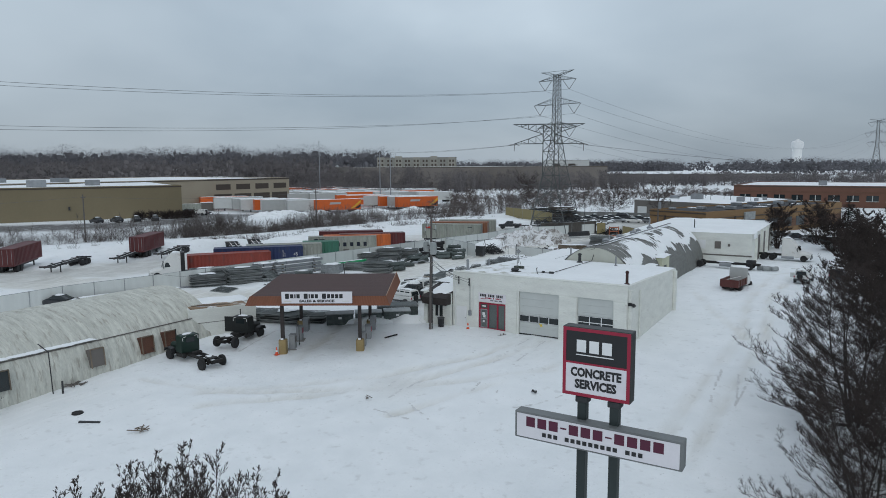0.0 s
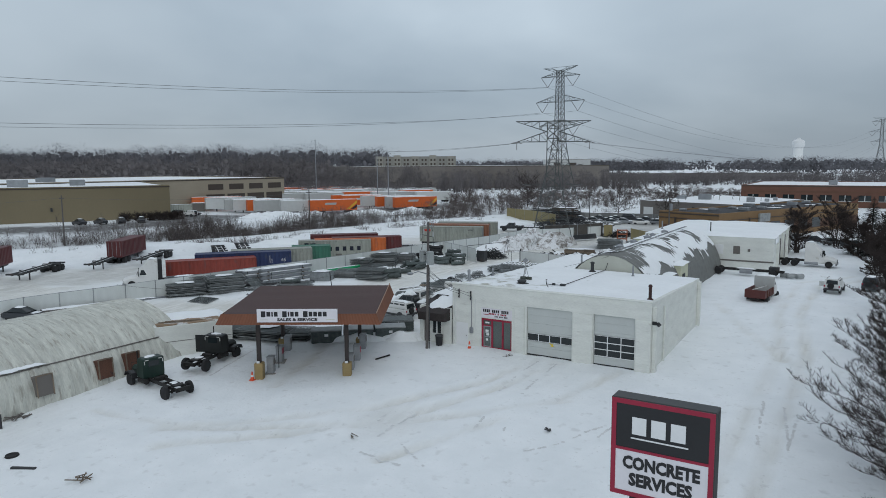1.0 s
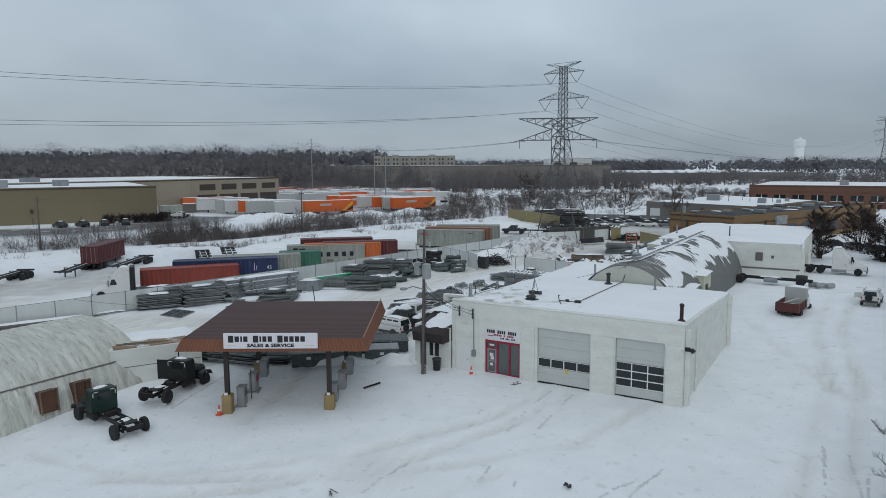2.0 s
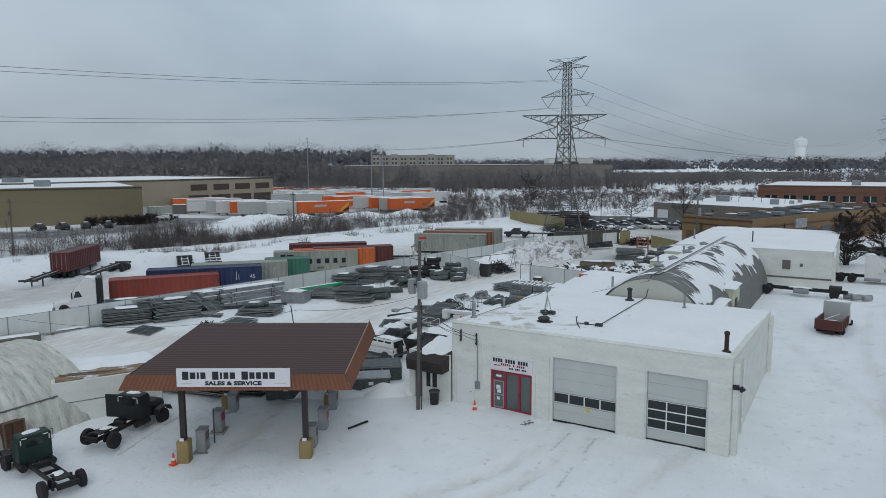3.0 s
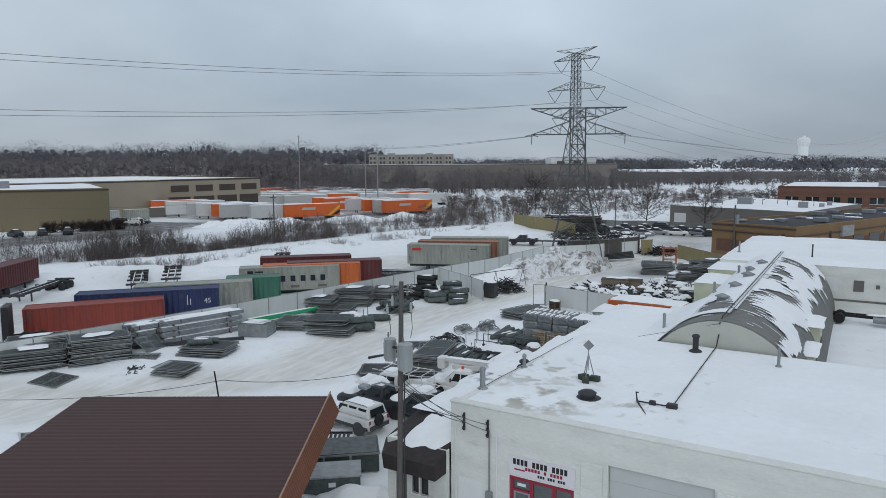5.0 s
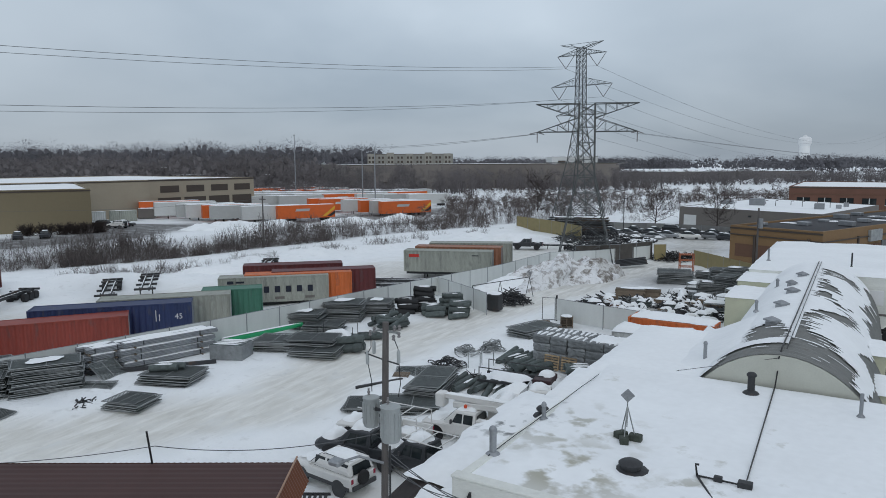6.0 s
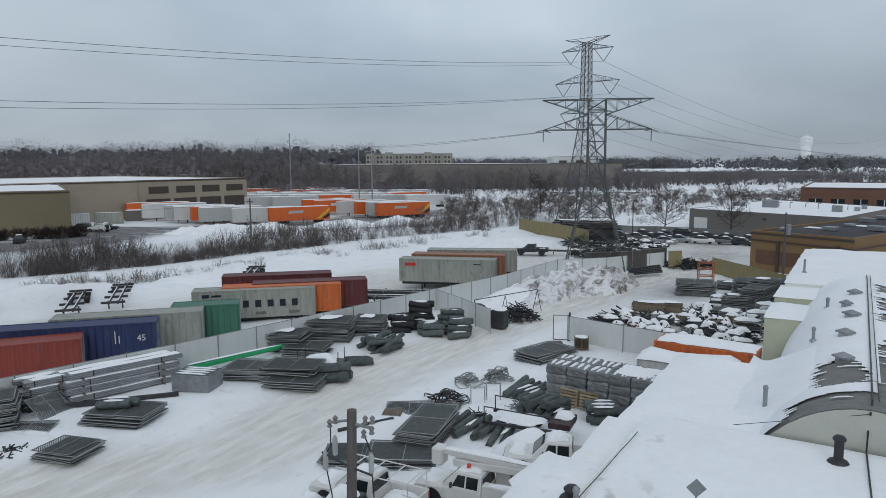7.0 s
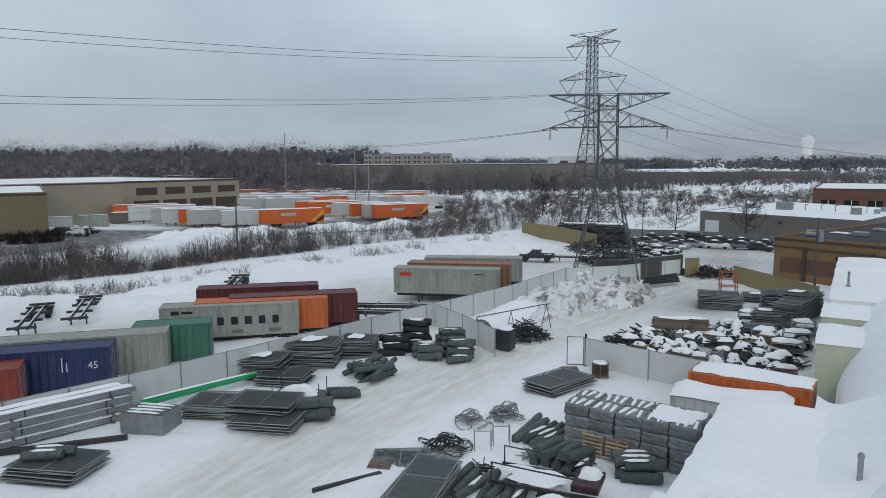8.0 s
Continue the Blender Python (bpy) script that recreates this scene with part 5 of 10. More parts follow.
# front-left arched hall, whitewashed and streaked with rust
q1 = arch_hall("wall_front_arched_hall", "long whitewashed arched hut with rust-streaked sheets", -54.2, 6.4, 2.65, 6.0, 40.0, -2.3, WHITE_OLD, 0.62, 0.8)
part("eave_ledge", Mb().path([(-48.62, 6, 0.55), (-48.62, 39.8, 0.62)], 0.045, 5), GREY_WALL, q1)
part("ledge_snow", snow_pad(-49.6, 20, -48.5, 29.5, 0.72, 0.12, 51, 0.4, 0.3), SNOW, q1, smooth=True)
for y, m_, lab in ((22.2, DARK_GLASS, "dark window pane"), (28.9, GREY_WALL, "grey board over a window"), (33.1, RUSTY, "rusty board over a window"), (35.2, RUSTY, "rusty board over a window")):
    w = part("window", Mb().box(-0.45, -0.5, 0, 0.16, 0.5, 1.3, 0.02), m_, q1, lab, m=pose(-47.74, y, -1.1, 0, -6, 0))
    part("window_frame", Mb().box(0.163, -0.56, -0.05, 0.2, -0.48, 1.36).box(0.163, 0.48, -0.05, 0.2, 0.56, 1.36).box(0.163, -0.48, 1.3, 0.2, 0.48, 1.38), WOOD, w)
solid("lamp_pole_bent", Mb().path([(-47.3, 25.3, -2.2), (-47.35, 25.2, 0.9), (-48.6, 25.2, 1.3)], 0.04, 6), STEEL_DARK, "thin bent metal pole beside the arched hut", "pole")
solid("bollard", Mb().tube((-46.8, 25.7, -2.4), (-46.8, 25.7, -1.2), 0.07, 8), STEEL_DARK, "dark steel bollard in the snow", "bollard")
solid("bollard", Mb().tube((-48.3, 23.6, -2.4), (-48.3, 23.6, -0.6), 0.05, 8), STEEL_DARK, "dark steel post in the snow", "bollard")
s = thing("storage_shed", "low white storage shed with debris on its top", "shed", m=pose(-49.0, 41.6, -1.1, 0, 0, 62))
part("body", Mb().box(-3.2, -2.0, 0, 2.6, 2.4, 2.45, 0.03), WHITE_WALL, s)
part("cladding_joint", Mb().box(-3.2, -2.02, 1.2, 2.6, -2.003, 1.24), GREY_WALL, s)
part("board_top", Mb().box(-3.0, -1.9, 2.454, 1.8, 0.6, 2.53), mat("wet_tan_board", (0.27, 0.19, 0.12), 0.8, var=0.4, scale=1.5, stain=(0.75, 0.77, 0.78), stain_at=0.5, stain_scale=1.0), s)
part("roof_snow", snow_pad(-3.1, -0.4, 2.5, 2.3, 2.5, 0.25, 60, 0.4, 0.4), SNOW, s, smooth=True)
for k in range(2):
    part("loose_plank", Mb().box(-1.4, -0.07, 0, 1.4, 0.07, 0.05), WOOD, s, m=pose(-1.4 + 0.5 * k, -1.3 + 0.14 * k, 2.54 + 0.03 * k, 0, 2, -12 + 7 * k))

# ---- white block building behind ----
b = thing("wall_rear_block_building", "white rear block building with tall side doors", "building", kind="structure")
BX0, BX1, BY0, BY1, BT = -28.6, -12.6, 99.8, 124.0, 4.15
part("wall", Mb().box(BX0, BY0, -0.5, BX1, BY1, BT), WHITE_WALL, b)
part("wall_band", Mb().box(-21.5, BY0 - 0.05, 1.05, BX1 + 0.05, BY0 - 0.003, 1.22), GREY_WALL, b)
part("roof_snow", snow_pad(BX0 - 0.1, BY0 - 0.05, BX1 + 0.1, BY1, BT + 0.004, 0.25, 71, 0.8, 0.1), ROOF_SNOW, b, smooth=True)
part("window", Mb().box(-17.3, BY0 - 0.06, 2.0, -16.5, BY0 - 0.003, 3.0, 0.01), GREY_WALL, b)
part("window", Mb().box(-15.6, BY0 - 0.06, 2.35, -15.3, BY0 - 0.003, 2.7, 0.01), GREY_WALL, b)
part("hatch", Mb().box(-19.6, BY0 - 0.05, 1.9, -18.5, BY0 - 0.003, 3.1, 0.01), WHITE_PAINT, b)
for y in (104, 110, 116):
    part("side_door", Mb().box(BX1 + 0.003, y, -0.3, BX1 + 0.06, y + 3.6, 3.5), GREY_WALL, b)
    part("door_post", Mb().box(BX1 + 0.003, y - 0.9, -0.3, BX1 + 0.3, y - 0.5, 4.0), WHITE_WALL, b)
part("icicles", Mb().box(BX1 + 0.02, 100.5, 3.4, BX1 + 0.25, 103.0, 4.25, 0.08), SNOW, b)
vent(-20.9, 104.0, BT + 0.15, 1.3, 0.07, STEEL_DARK, "thin dark pipe on the rear roof")
vent(-27.6, 105.0, BT + 0.15, 1.0, 0.09, GALV, "grey pipe on the rear roof", 0.1)


# ---- far and middle-distance buildings ----
def building(name, label, x0, y0, x1, y1, z0, z1, wall, m=None, snow=True, parapet=0.25, deck=None):
    b = thing(name, label, "building", m=m)
    part("wall", Mb().box(x0, y0, z0, x1, y1, z1), wall, b)
    part("roof_edge", Mb().box(x0 - 0.06, y0 - 0.08, z1 - 0.22, x1 + 0.06, y0 - 0.003, z1 + 0.02), BROWN_DARK, b)
    if snow:
        part("roof_snow", snow_pad(x0 + parapet, y0 + parapet, x1 - parapet, y1 - parapet, z1 + 0.004, 0.15, 5, max(2.0, (x1 - x0) / 40), 0.1), ROOF_SNOW if deck is None else deck, b, smooth=True)
    if parapet:
        mb = Mb()
        p = parapet
        for a, c, d, e in ((x0, y0, x1, y0 + p), (x0, y1 - p, x1, y1), (x0, y0 + p, x0 + p, y1 - p), (x1 - p, y0 + p, x1, y1 - p)):
            mb.box(a, c, z1 + 0.003, d, e, z1 + 0.25)
        part("parapet", mb, wall, b)
    return b


def rooftop_units(parent, spots, z):
    for x, y, sx, sy, h in spots:
        part("roof_unit", Mb().box(x - sx, y - sy, z, x + sx, y + sy, z + h, 0.06), GALV, parent)


# tan warehouses beyond the trail: the near one shows its long flank
b = building("tan_warehouse", "long olive-tan metal warehouse with a snowy roof", -70, 0, 0, 55, -1, 9.0, TAN_WALL, pose(-140.6, 109.0, 0, 0, 0, 62))
rooftop_units(b, [(-30, 10, 2, 1.2, 1.6), (-45, 14, 2.5, 1.5, 1.8), (-18, 16, 1.6, 1.2, 1.4), (-56, 9, 2.5, 1.4, 2), (-62, 22, 2, 2, 1.5)], 9.1)
for x in (-57, -53, -49):
    part("dock_door", Mb().box(x - 1.3, -0.06, -0.4, x + 1.3, -0.003, 3.6), TRAILER_WHITE, b)
part("wall_lamp", Mb().box(-24.2, -0.3, 4.0, -23.8, -0.003, 4.8), STEEL_DARK, b)
part("door", Mb().box(-2.2, -0.06, -0.5, -1.2, -0.003, 1.8), TAN_LIGHT, b)
b = building("loading_warehouse", "light tan warehouse with brown window bands and loading doors", -60, 0, 34, 70, -1, 9.3, TAN_LIGHT, pose(-180.6, 150.0, 0, 0, 0, 85))
rooftop_units(b, [(-40, 12, 2, 1.5, 1.2), (-52, 22, 1.6, 1.2, 1.2)], 9.4)
part("wall_step", Mb().box(-60, -0.35, -1, 0, -0.003, 8.9), TAN_LIGHT, b)
for k in range(4):
    x = 3.2 + k * 7.9
    part("upper_window", Mb().box(x, -0.08, 6.0, x + 5.6, -0.003, 7.8), BROWN_DARK, b)
    part("loading_door", Mb().box(x - 0.8, -0.08, -0.8, x + 6.0, -0.003, 4.6), BROWN_DARK, b)
part("roof_edge", Mb().box(0, -0.12, 9.1, 34.1, -0.003, 9.5), BROWN_DARK, b)
for x, y, l_, c_ in ((-176.5, 146, 4, GREY_WALL),):
    s = thing("storage_container", "weathered storage box beside the warehouse", "container", m=pose(x, y, gz(x, y), 0, 0, 50))
    part("body", Mb().box(-l_ / 2, -1.3, 0.1, l_ / 2, 1.3, 2.6, 0.04), c_, s)
    part("roof_snow", snow_pad(-l_ / 2, -1.3, l_ / 2, 1.3, 2.6, 0.2, 4, 0.6), SNOW, s, smooth=True)

# long low warehouse and flats on the far side of the marsh
ang = math.degrees(math.atan2(421.6 - 307.4, -140 + 241.5))
b = building("long_warehouse", "long grey-brown low warehouse with a white roof", 0, 0, 155, 170, -1, 12.6, mat("brown_grey_panel_wall", (0.2, 0.18, 0.162), 0.85, var=0.12, scale=0.1), pose(-241.5, 307.4, 0, 0, 0, ang), True, 0.4)
for k in range(14):
    part("dock_door", Mb().box(6 + k * 10.5, -0.1, 0, 10 + k * 10.5, -0.003, 4), BROWN_DARK, b)
b = building("apartment_block", "pale four-storey apartment block behind bare trees", -32, 0, 32, 18, 4, 20.0, mat("pale_stucco", (0.25, 0.245, 0.22), 0.85, var=0.1, scale=0.1), pose(*off(535, -23), 0, 0, 0, 31), False, 0.4)
rn = random.Random(5)
for k in range(9):
    x = -32 + k * 7.15
    if k % 2 == 0:
        part("bay", Mb().box(x, -1.6, 4, x + 5.6, -0.003, 20.4 + (k % 4) * 0.4), mat("bay_stucco", (0.28, 0.27, 0.235), 0.85), b)
    for s_ in range(4):
        for i in range(2):
            part("window", Mb().box(x + 0.8 + i * 2.6, -1.66 if k % 2 == 0 else -0.06, 7.0 + s_ * 3.2, x + 2.3 + i * 2.6, -1.604 if k % 2 == 0 else -0.004, 8.7 + s_ * 3.2), BROWN_DARK, b)
for d_, la, w_, z_, h_, mt in ((470, 88, 15, 0, 17.0, TRAILER_WHITE), (560, -140, 14, 0, 16, TRAILER_WHITE), (430, -175, 40, 0, 11.5, GREY_WALL), (455, -235, 30, 0, 12.0, GREY_WALL), (520, -95, 10, 0, 15, TRAILER_WHITE), (350, -105, 26, 0, 8.2, BROWN_DARK)):
    b = building("distant_building", "distant low building with a snowy flat roof", -w_, 0, w_, 25, z_, h_, mt, pose(*off(d_, la), 0, 0, 0, 31), True, 0.0)
    for k in range(int(w_ / 6)):
        part("window", Mb().box(-w_ + 4 + k * 11, -0.1, h_ - 4.5, -w_ + 9 + k * 11, -0.003, h_ - 2.5), BROWN_DARK, b)

building("distant_building", "distant broad low building with a snowy flat roof", -75, 0, 75, 220, -1, 5.5, GREY_WALL, pose(*off(560, 220), 0, 0, 0, 31), True, 0.0)

# industrial buildings to the right
b = building("ochre_block_building", "ochre block building with a brown base band", 0, 0, 12.2, 50, -0.5, 4.75, OCHRE_WALL, pose(-35.4, 134.4, 0, 0, 0, -23.4), True, 0.35, ROOF_DARK)
part("base_band", Mb().box(0.8, -0.06, 0.9, 12.2, -0.003, 2.6), OCHRE_BAND, b)
part("base_band", Mb().box(12.203, 0, 0.9, 12.26, 50, 2.6), OCHRE_BAND, b)
part("cornice_pipe", Mb().path([(0.1, -0.12, 3.85), (12.32, -0.12, 3.7), (12.34, 50, 3.7)], 0.09, 6), BROWN_DARK, b)
for x in (3.6, 10.6):
    part("downpipe", Mb().box(x - 0.16, -0.25, -0.3, x + 0.16, -0.004, 3.95), BROWN_DARK, b)
part("downpipe", Mb().box(12.204, 9.0, -0.3, 12.4, 9.3, 3.9), BROWN_DARK, b)
for y in (16, 21, 26, 31):
    part("window", Mb().box(12.204, y, 1.0, 12.3, y + 3.2, 2.9), DARK_GLASS, b)
part("wall_vent", Mb().box(7.0, -0.2, 2.75, 7.7, -0.004, 3.25), BLACK_PAINT, b)
part("wall_louvre", Mb().box(12.204, 12.0, 3.0, 12.6, 15.4, 4.5, 0.03), GALV_DULL, b)
rooftop_units(b, [(2.2 + (k * 3.7) % 8.6, 4 + 3.9 * k, 0.55 + 0.2 * (k % 3), 0.5 + 0.15 * (k % 2), 0.35 + 0.15 * (k % 3)) for k in range(11)], 4.9)
for k in range(5):
    part("snow_patch", snow_pad(1.5 + (k * 2.9) % 6, 9 + 7 * k, 4.2 + (k * 2.9) % 6, 10.4 + 7 * k, 4.93, 0.12, 80 + k, 0.4, 0.3), SNOW, b, smooth=True)
p = thing("light_pole", "wooden pole with a grey transformer", "utility pole", m=pose(-30.5, 121.2, 0))
part("pole", Mb().tube((0, 0, -0.3), (0, 0, 8.2), 0.13, 8, 0.1), WOOD_POLE, p)
part("transformer", Mb().tube((0.3, -0.2, 5.9), (0.3, -0.2, 7.0), 0.25, 10), GALV, p)
b = thing("grey_flat_building", "low grey-brown building with a snowy flat roof", "building")
GREY_PLAN = [(-53.8, 188.2), (-26.2, 175.9), (-17.0, 211.0), (-43.0, 231.5)]
part("wall", Mb().prism(GREY_PLAN, -0.5, 3.7, 2), GREY_WALL, b)
mid = Vector((-35, 201.6))
inner = [tuple(mid + (Vector(p) - mid) * 0.982) for p in GREY_PLAN]
mb = Mb()
for (p, q), (u, v) in zip(zip(GREY_PLAN, GREY_PLAN[1:] + GREY_PLAN[:1]), zip(inner, inner[1:] + inner[:1])):
    mb.prism([p, q, v, u], 3.703, 3.95, 2)
part("parapet", mb, GREY_WALL, b)
part("roof_snow", Mb().prism(inner, 3.704, 3.88, 2), ROOF_SNOW, b)
rooftop_units(b, [(-40.0, 201.0, 1.5, 1.2, 1.5), (-46.5, 203, 1.2, 1.0, 0.9), (-27.5, 192.5, 0.9, 0.8, 1.2), (-24.2, 196, 0.5, 0.5, 0.8), (-23.0, 203, 0.5, 0.5, 0.9)], 3.85)
for k in range(9):
    x, y = -44 + 2.6 * k, 196 + (k * 5) % 11
    part("roof_pipe", Mb().path([(x, y, 3.8), (x, y, 4.7 + 0.3 * (k % 2)), (x + 0.5, y, 4.75 + 0.3 * (k % 2))], 0.07, 5), STEEL_DARK, b)
m_ = pose(-53.8, 188.2, 0, 0, 0, -24.0)
for x0, x1, z1 in ((1.2, 4.2, 2.3), (21.0, 25.5, 1.9)):
    part("dock_door", Mb().box(x0, -0.08, 0, x1, -0.004, z1), TRAILER_WHITE, b, m=m_)
part("wall_lamp", Mb().box(16.0, -0.25, 2.6, 16.5, -0.004, 2.9), STEEL_DARK, b, m=m_)
b = building("brick_office", "red-brown brick building with a row of windows", -37.4, 246, 90, 300, -0.5, 6.4, BRICK)
rooftop_units(b, [(-12, 256, 1.2, 1, 1.5), (8, 262, 1.5, 1, 1.3), (32, 258, 3, 2, 1.5), (52, 262, 3, 2, 1.4)], 6.5)
for k in range(13):
    x = -35.4 + k * 5.1
    w = part("window", Mb().box(x, 245.9, 2.0, x + 3.2, 245.996, 3.7), DARK_GLASS, b)
    part("window_frame", Mb().box(x + 1.5, 245.86, 2.0, x + 1.7, 245.898, 3.7).box(x - 0.1, 245.86, 1.85, x + 3.3, 245.898, 2.0), TRAILER_WHITE, w)
part("trim_band", Mb().box(-37.4, 245.9, 4.5, 90, 245.996, 4.75), OCHRE_BAND, b)

# ---- lattice towers ----
def strut(mb, p, q, r):
    mb.tube(p, q, r, 4, None, False)


def legs_at(z, spec):
    return float(np.interp(z, [s[0] for s in spec], [s[1] for s in spec]))


def lattice_body(mb, spec, z0, z1, panels, r, diag):
    zs = [z0 + (z1 - z0) * (1 - (1 - k / panels) ** 1.25) for k in range(panels + 1)]
    for za, zb in zip(zs, zs[1:]):
        wa, wb = legs_at(za, spec), legs_at(zb, spec)
        ca, cb = [(-wa, -wa), (wa, -wa), (wa, wa), (-wa, wa)], [(-wb, -wb), (wb, -wb), (wb, wb), (-wb, wb)]
        for i in range(4):
            j = (i + 1) % 4
            strut(mb, (*ca[i], za), (*cb[i], zb), r)
            strut(mb, (*ca[i], za), (*cb[j], zb), diag)
            strut(mb, (*ca[j], za), (*cb[i], zb), diag)
            strut(mb, (*cb[i], zb), (*cb[j], zb), diag)


def arm(mb, z, w, reach, rise, r, sign):
    """A tapering crossarm along local x: level lower chords, upper chords that fall to the tip."""
    tip = (sign * reach, 0, z)
    for s in (-1, 1):
        strut(mb, (sign * w, s * w, z), tip, r)
        strut(mb, (sign * w, s * w, z + rise), tip, r)
        for k in (1, 2, 3):
            f = k / 4
            a = (sign * (w + (reach - w) * f), s * w * (1 - f), z)
            c = (sign * (w + (reach - w) * f), s * w * (1 - f), z + rise * (1 - f))
            strut(mb, a, c, r * 0.6)
            strut(mb, c, (sign * (w + (reach - w) * (f - 0.25)), s * w * (1.25 - f), z), r * 0.6)
            strut(mb, a, (a[0], -a[1], z), r * 0.6)


def vee(x0, x1, z, depth, parent):
    """Two insulator strings that meet in a V; returns the point where the conductor hangs."""
    m = (x0 + x1) / 2
    for x in (x0, x1):
        part("insulator_string", Mb().tube((x, 0, z), (m, 0, z - depth), 0.075, 5), INSULATOR, parent)
    return m, z - depth


def tall_tower(x, y, turn, label):
    t = thing("transmission_tower", label, "lattice tower", "lattice towers", pose(x, y, gz(x, y), 0, 0, turn))
    spec = [(0, 4.6), (14, 2.0), (22, 0.98), (40, 0.72)]
    body = Mb()
    lattice_body(body, spec, -0.5, 22, 7, 0.11, 0.06)
    lattice_body(body, spec, 22, 38.3, 12, 0.09, 0.045)
    part("body", body, TOWER_STEEL, t)
    hang = []
    for z, reach, rise, v0, dp in ((36.9, 5.9, 1.15, 1.7, 2.7), (30.3, 7.4, 1.7, 3.4, 2.7), (24.0, 6.1, 1.5, 2.1, 2.7)):
        for s in (-1, 1):
            mb = Mb()
            arm(mb, z, legs_at(z, spec), reach, rise, 0.06, s)
            hang.append(vee(s * v0, s * (reach - 0.05), z, dp, t))
            part("crossarm", mb, TOWER_STEEL, t)
    for s in (-1, 1):
        mb = Mb()
        for q in (-0.72, 0.72):
            strut(mb, (0, q, 38.3), (s * 5.2, 0, 39.3), 0.055)
            strut(mb, (s * 0.72, q, 37.9), (s * 5.2, 0, 39.3), 0.055)
            strut(mb, (s * 0.72, q, 38.3), (s * 2.8, q * 0.5, 39.3), 0.04)
        strut(mb, (0, 0, 39.3), (s * 5.2, 0, 39.3), 0.05)
        part("peak_arm", mb, TOWER_STEEL, t)
    return t, hang


ARM_TURN = -8.0
TOWER_AT = (-74.25, 181.85)
tower, hang = tall_tower(*TOWER_AT, ARM_TURN, "tall grey lattice transmission tower with three crossarms")
ft, _ = tall_tower(5.7, 666, ARM_TURN, "distant grey lattice transmission tower")
ft.scale = (1.25, 1.25, 1.25)


def deck_tower(x, y, turn):
    t = thing("transmission_tower", "squat lattice tower with wide flat double crossarms", "lattice tower", "lattice towers", pose(x, y, gz(x, y), 0, 0, turn))
    z0 = gz(x, y)
    spec = [(0, 3.7), (11.5, 1.12), (24, 1.02)]
    body = Mb()
    lattice_body(body, spec, -0.5, 11.5, 4, 0.10, 0.05)
    lattice_body(body, spec, 11.5, 21.3 - z0, 5, 0.09, 0.05)
    part("body", body, TOWER_STEEL, t)
    top, low = 21.3 - z0, 17.6 - z0
    for s in (-1, 1):
        mb = Mb()
        for q in (-1.02, 1.02):
            strut(mb, (s * 1.02, q, top), (s * 6.7, q * 0.4, top), 0.08)
            strut(mb, (s * 1.02, q, top - 1.9), (s * 6.7, q * 0.4, top), 0.055)
            strut(mb, (s * 1.02, q, low), (s * 6.6, q * 0.4, low), 0.08)
            strut(mb, (s * 1.02, q, low + 1.9), (s * 6.6, q * 0.4, low), 0.055)
            for f in (0.25, 0.5, 0.75):
                xa, xb, qq = s * (1.02 + 5.68 * f), s * (1.02 + 5.68 * (f - 0.25)), q * (1 - 0.6 * f)
                strut(mb, (xa, qq, top), (xa, qq, top - 1.9 * (1 - f)), 0.04)
                strut(mb, (xb, qq, top), (xa, qq, top - 1.9 * (1 - f)), 0.04)
                strut(mb, (xa, qq, low), (xa, qq, low + 1.9 * (1 - f)), 0.04)
                strut(mb, (xb, qq, low), (xa, qq, low + 1.9 * (1 - f)), 0.04)
        strut(mb, (s * 6.7, -0.41, top), (s * 6.7, 0.41, top), 0.08)
        part("crossarm", mb, TOWER_STEEL, t)
    for s in (-1, 1):
        for q in ((0.9, 1.1, -0.25), (-0.9, -1.1, -0.25), (0, 0, -1.4)):
            part("insulator_string", Mb().tube((s * 6.6, 0, low), (s * 6.6 + q[0], q[1], low + q[2]), 0.07, 5), INSULATOR, t)
        for z in (13.5 - z0, 9.8 - z0):
            part("stay_arm", Mb().tube((s * 1.1, 0, z), (s * 5.6, 0, z), 0.05, 4), TOWER_STEEL, t)
            part("insulator_string", Mb().tube((s * 5.4, 0, z), (s * 4.0, 0.6, z - 0.3), 0.09, 5), INSULATOR, t)
    return t


deck = deck_tower(-52.6, 125.0, 22.0)


def wire(name, p, q, sag, r, label):
    p, q = Vector(p), Vector(q)
    pts = []
    for k in range(25):
        f = k / 24
        c = p.lerp(q, f)
        c.z -= sag * 4 * f * (1 - f)
        pts.append(c)
    return solid(name, Mb().path(pts, r, 4), WIRE, label, "power line", "power lines")


m_t = pose(*TOWER_AT, gz(*TOWER_AT), 0, 0, ARM_TURN)
# the far end of each span lies 220 units off, past the edge of view
SPAN_ENDS = ((-133.7, -30.5, 27.3, 4.4), (-125.9, -31.5, 27.4, 4.7), (-136.7, -29.9, 21.2, 4.5), (-129.5, -30.3, 21.3, 4.4))
for k, (hx, hz) in enumerate(hang):
    e = m_t @ Vector((hx, 0, hz))
    if k < 4:
        ex, ey, ez, sag = SPAN_ENDS[k]
        wire("conductor", e, (ex, ey, ez), sag, 0.036, "thin grey overhead power conductor")
    wire("conductor", e, (5.7 + hx, 666, hz * 1.2), 16, 0.03, "thin grey overhead power conductor")
m_d = pose(-52.6, 125.0, 0, 0, 0, 22)
for s, far in ((-1, (-150, 199, 18.2)), (-0.95, (-146, 206, 18.2))):
    wire("conductor", m_d @ Vector((s * 6.6, 0, 17.4)), far, 0.5, 0.03, "thin grey overhead power conductor")
for s in (1, 0.9):
    wire("conductor", m_d @ Vector((s * 6.6, 0, 17.4)), (90, 420, 18), 6, 0.022, "thin grey overhead power conductor")

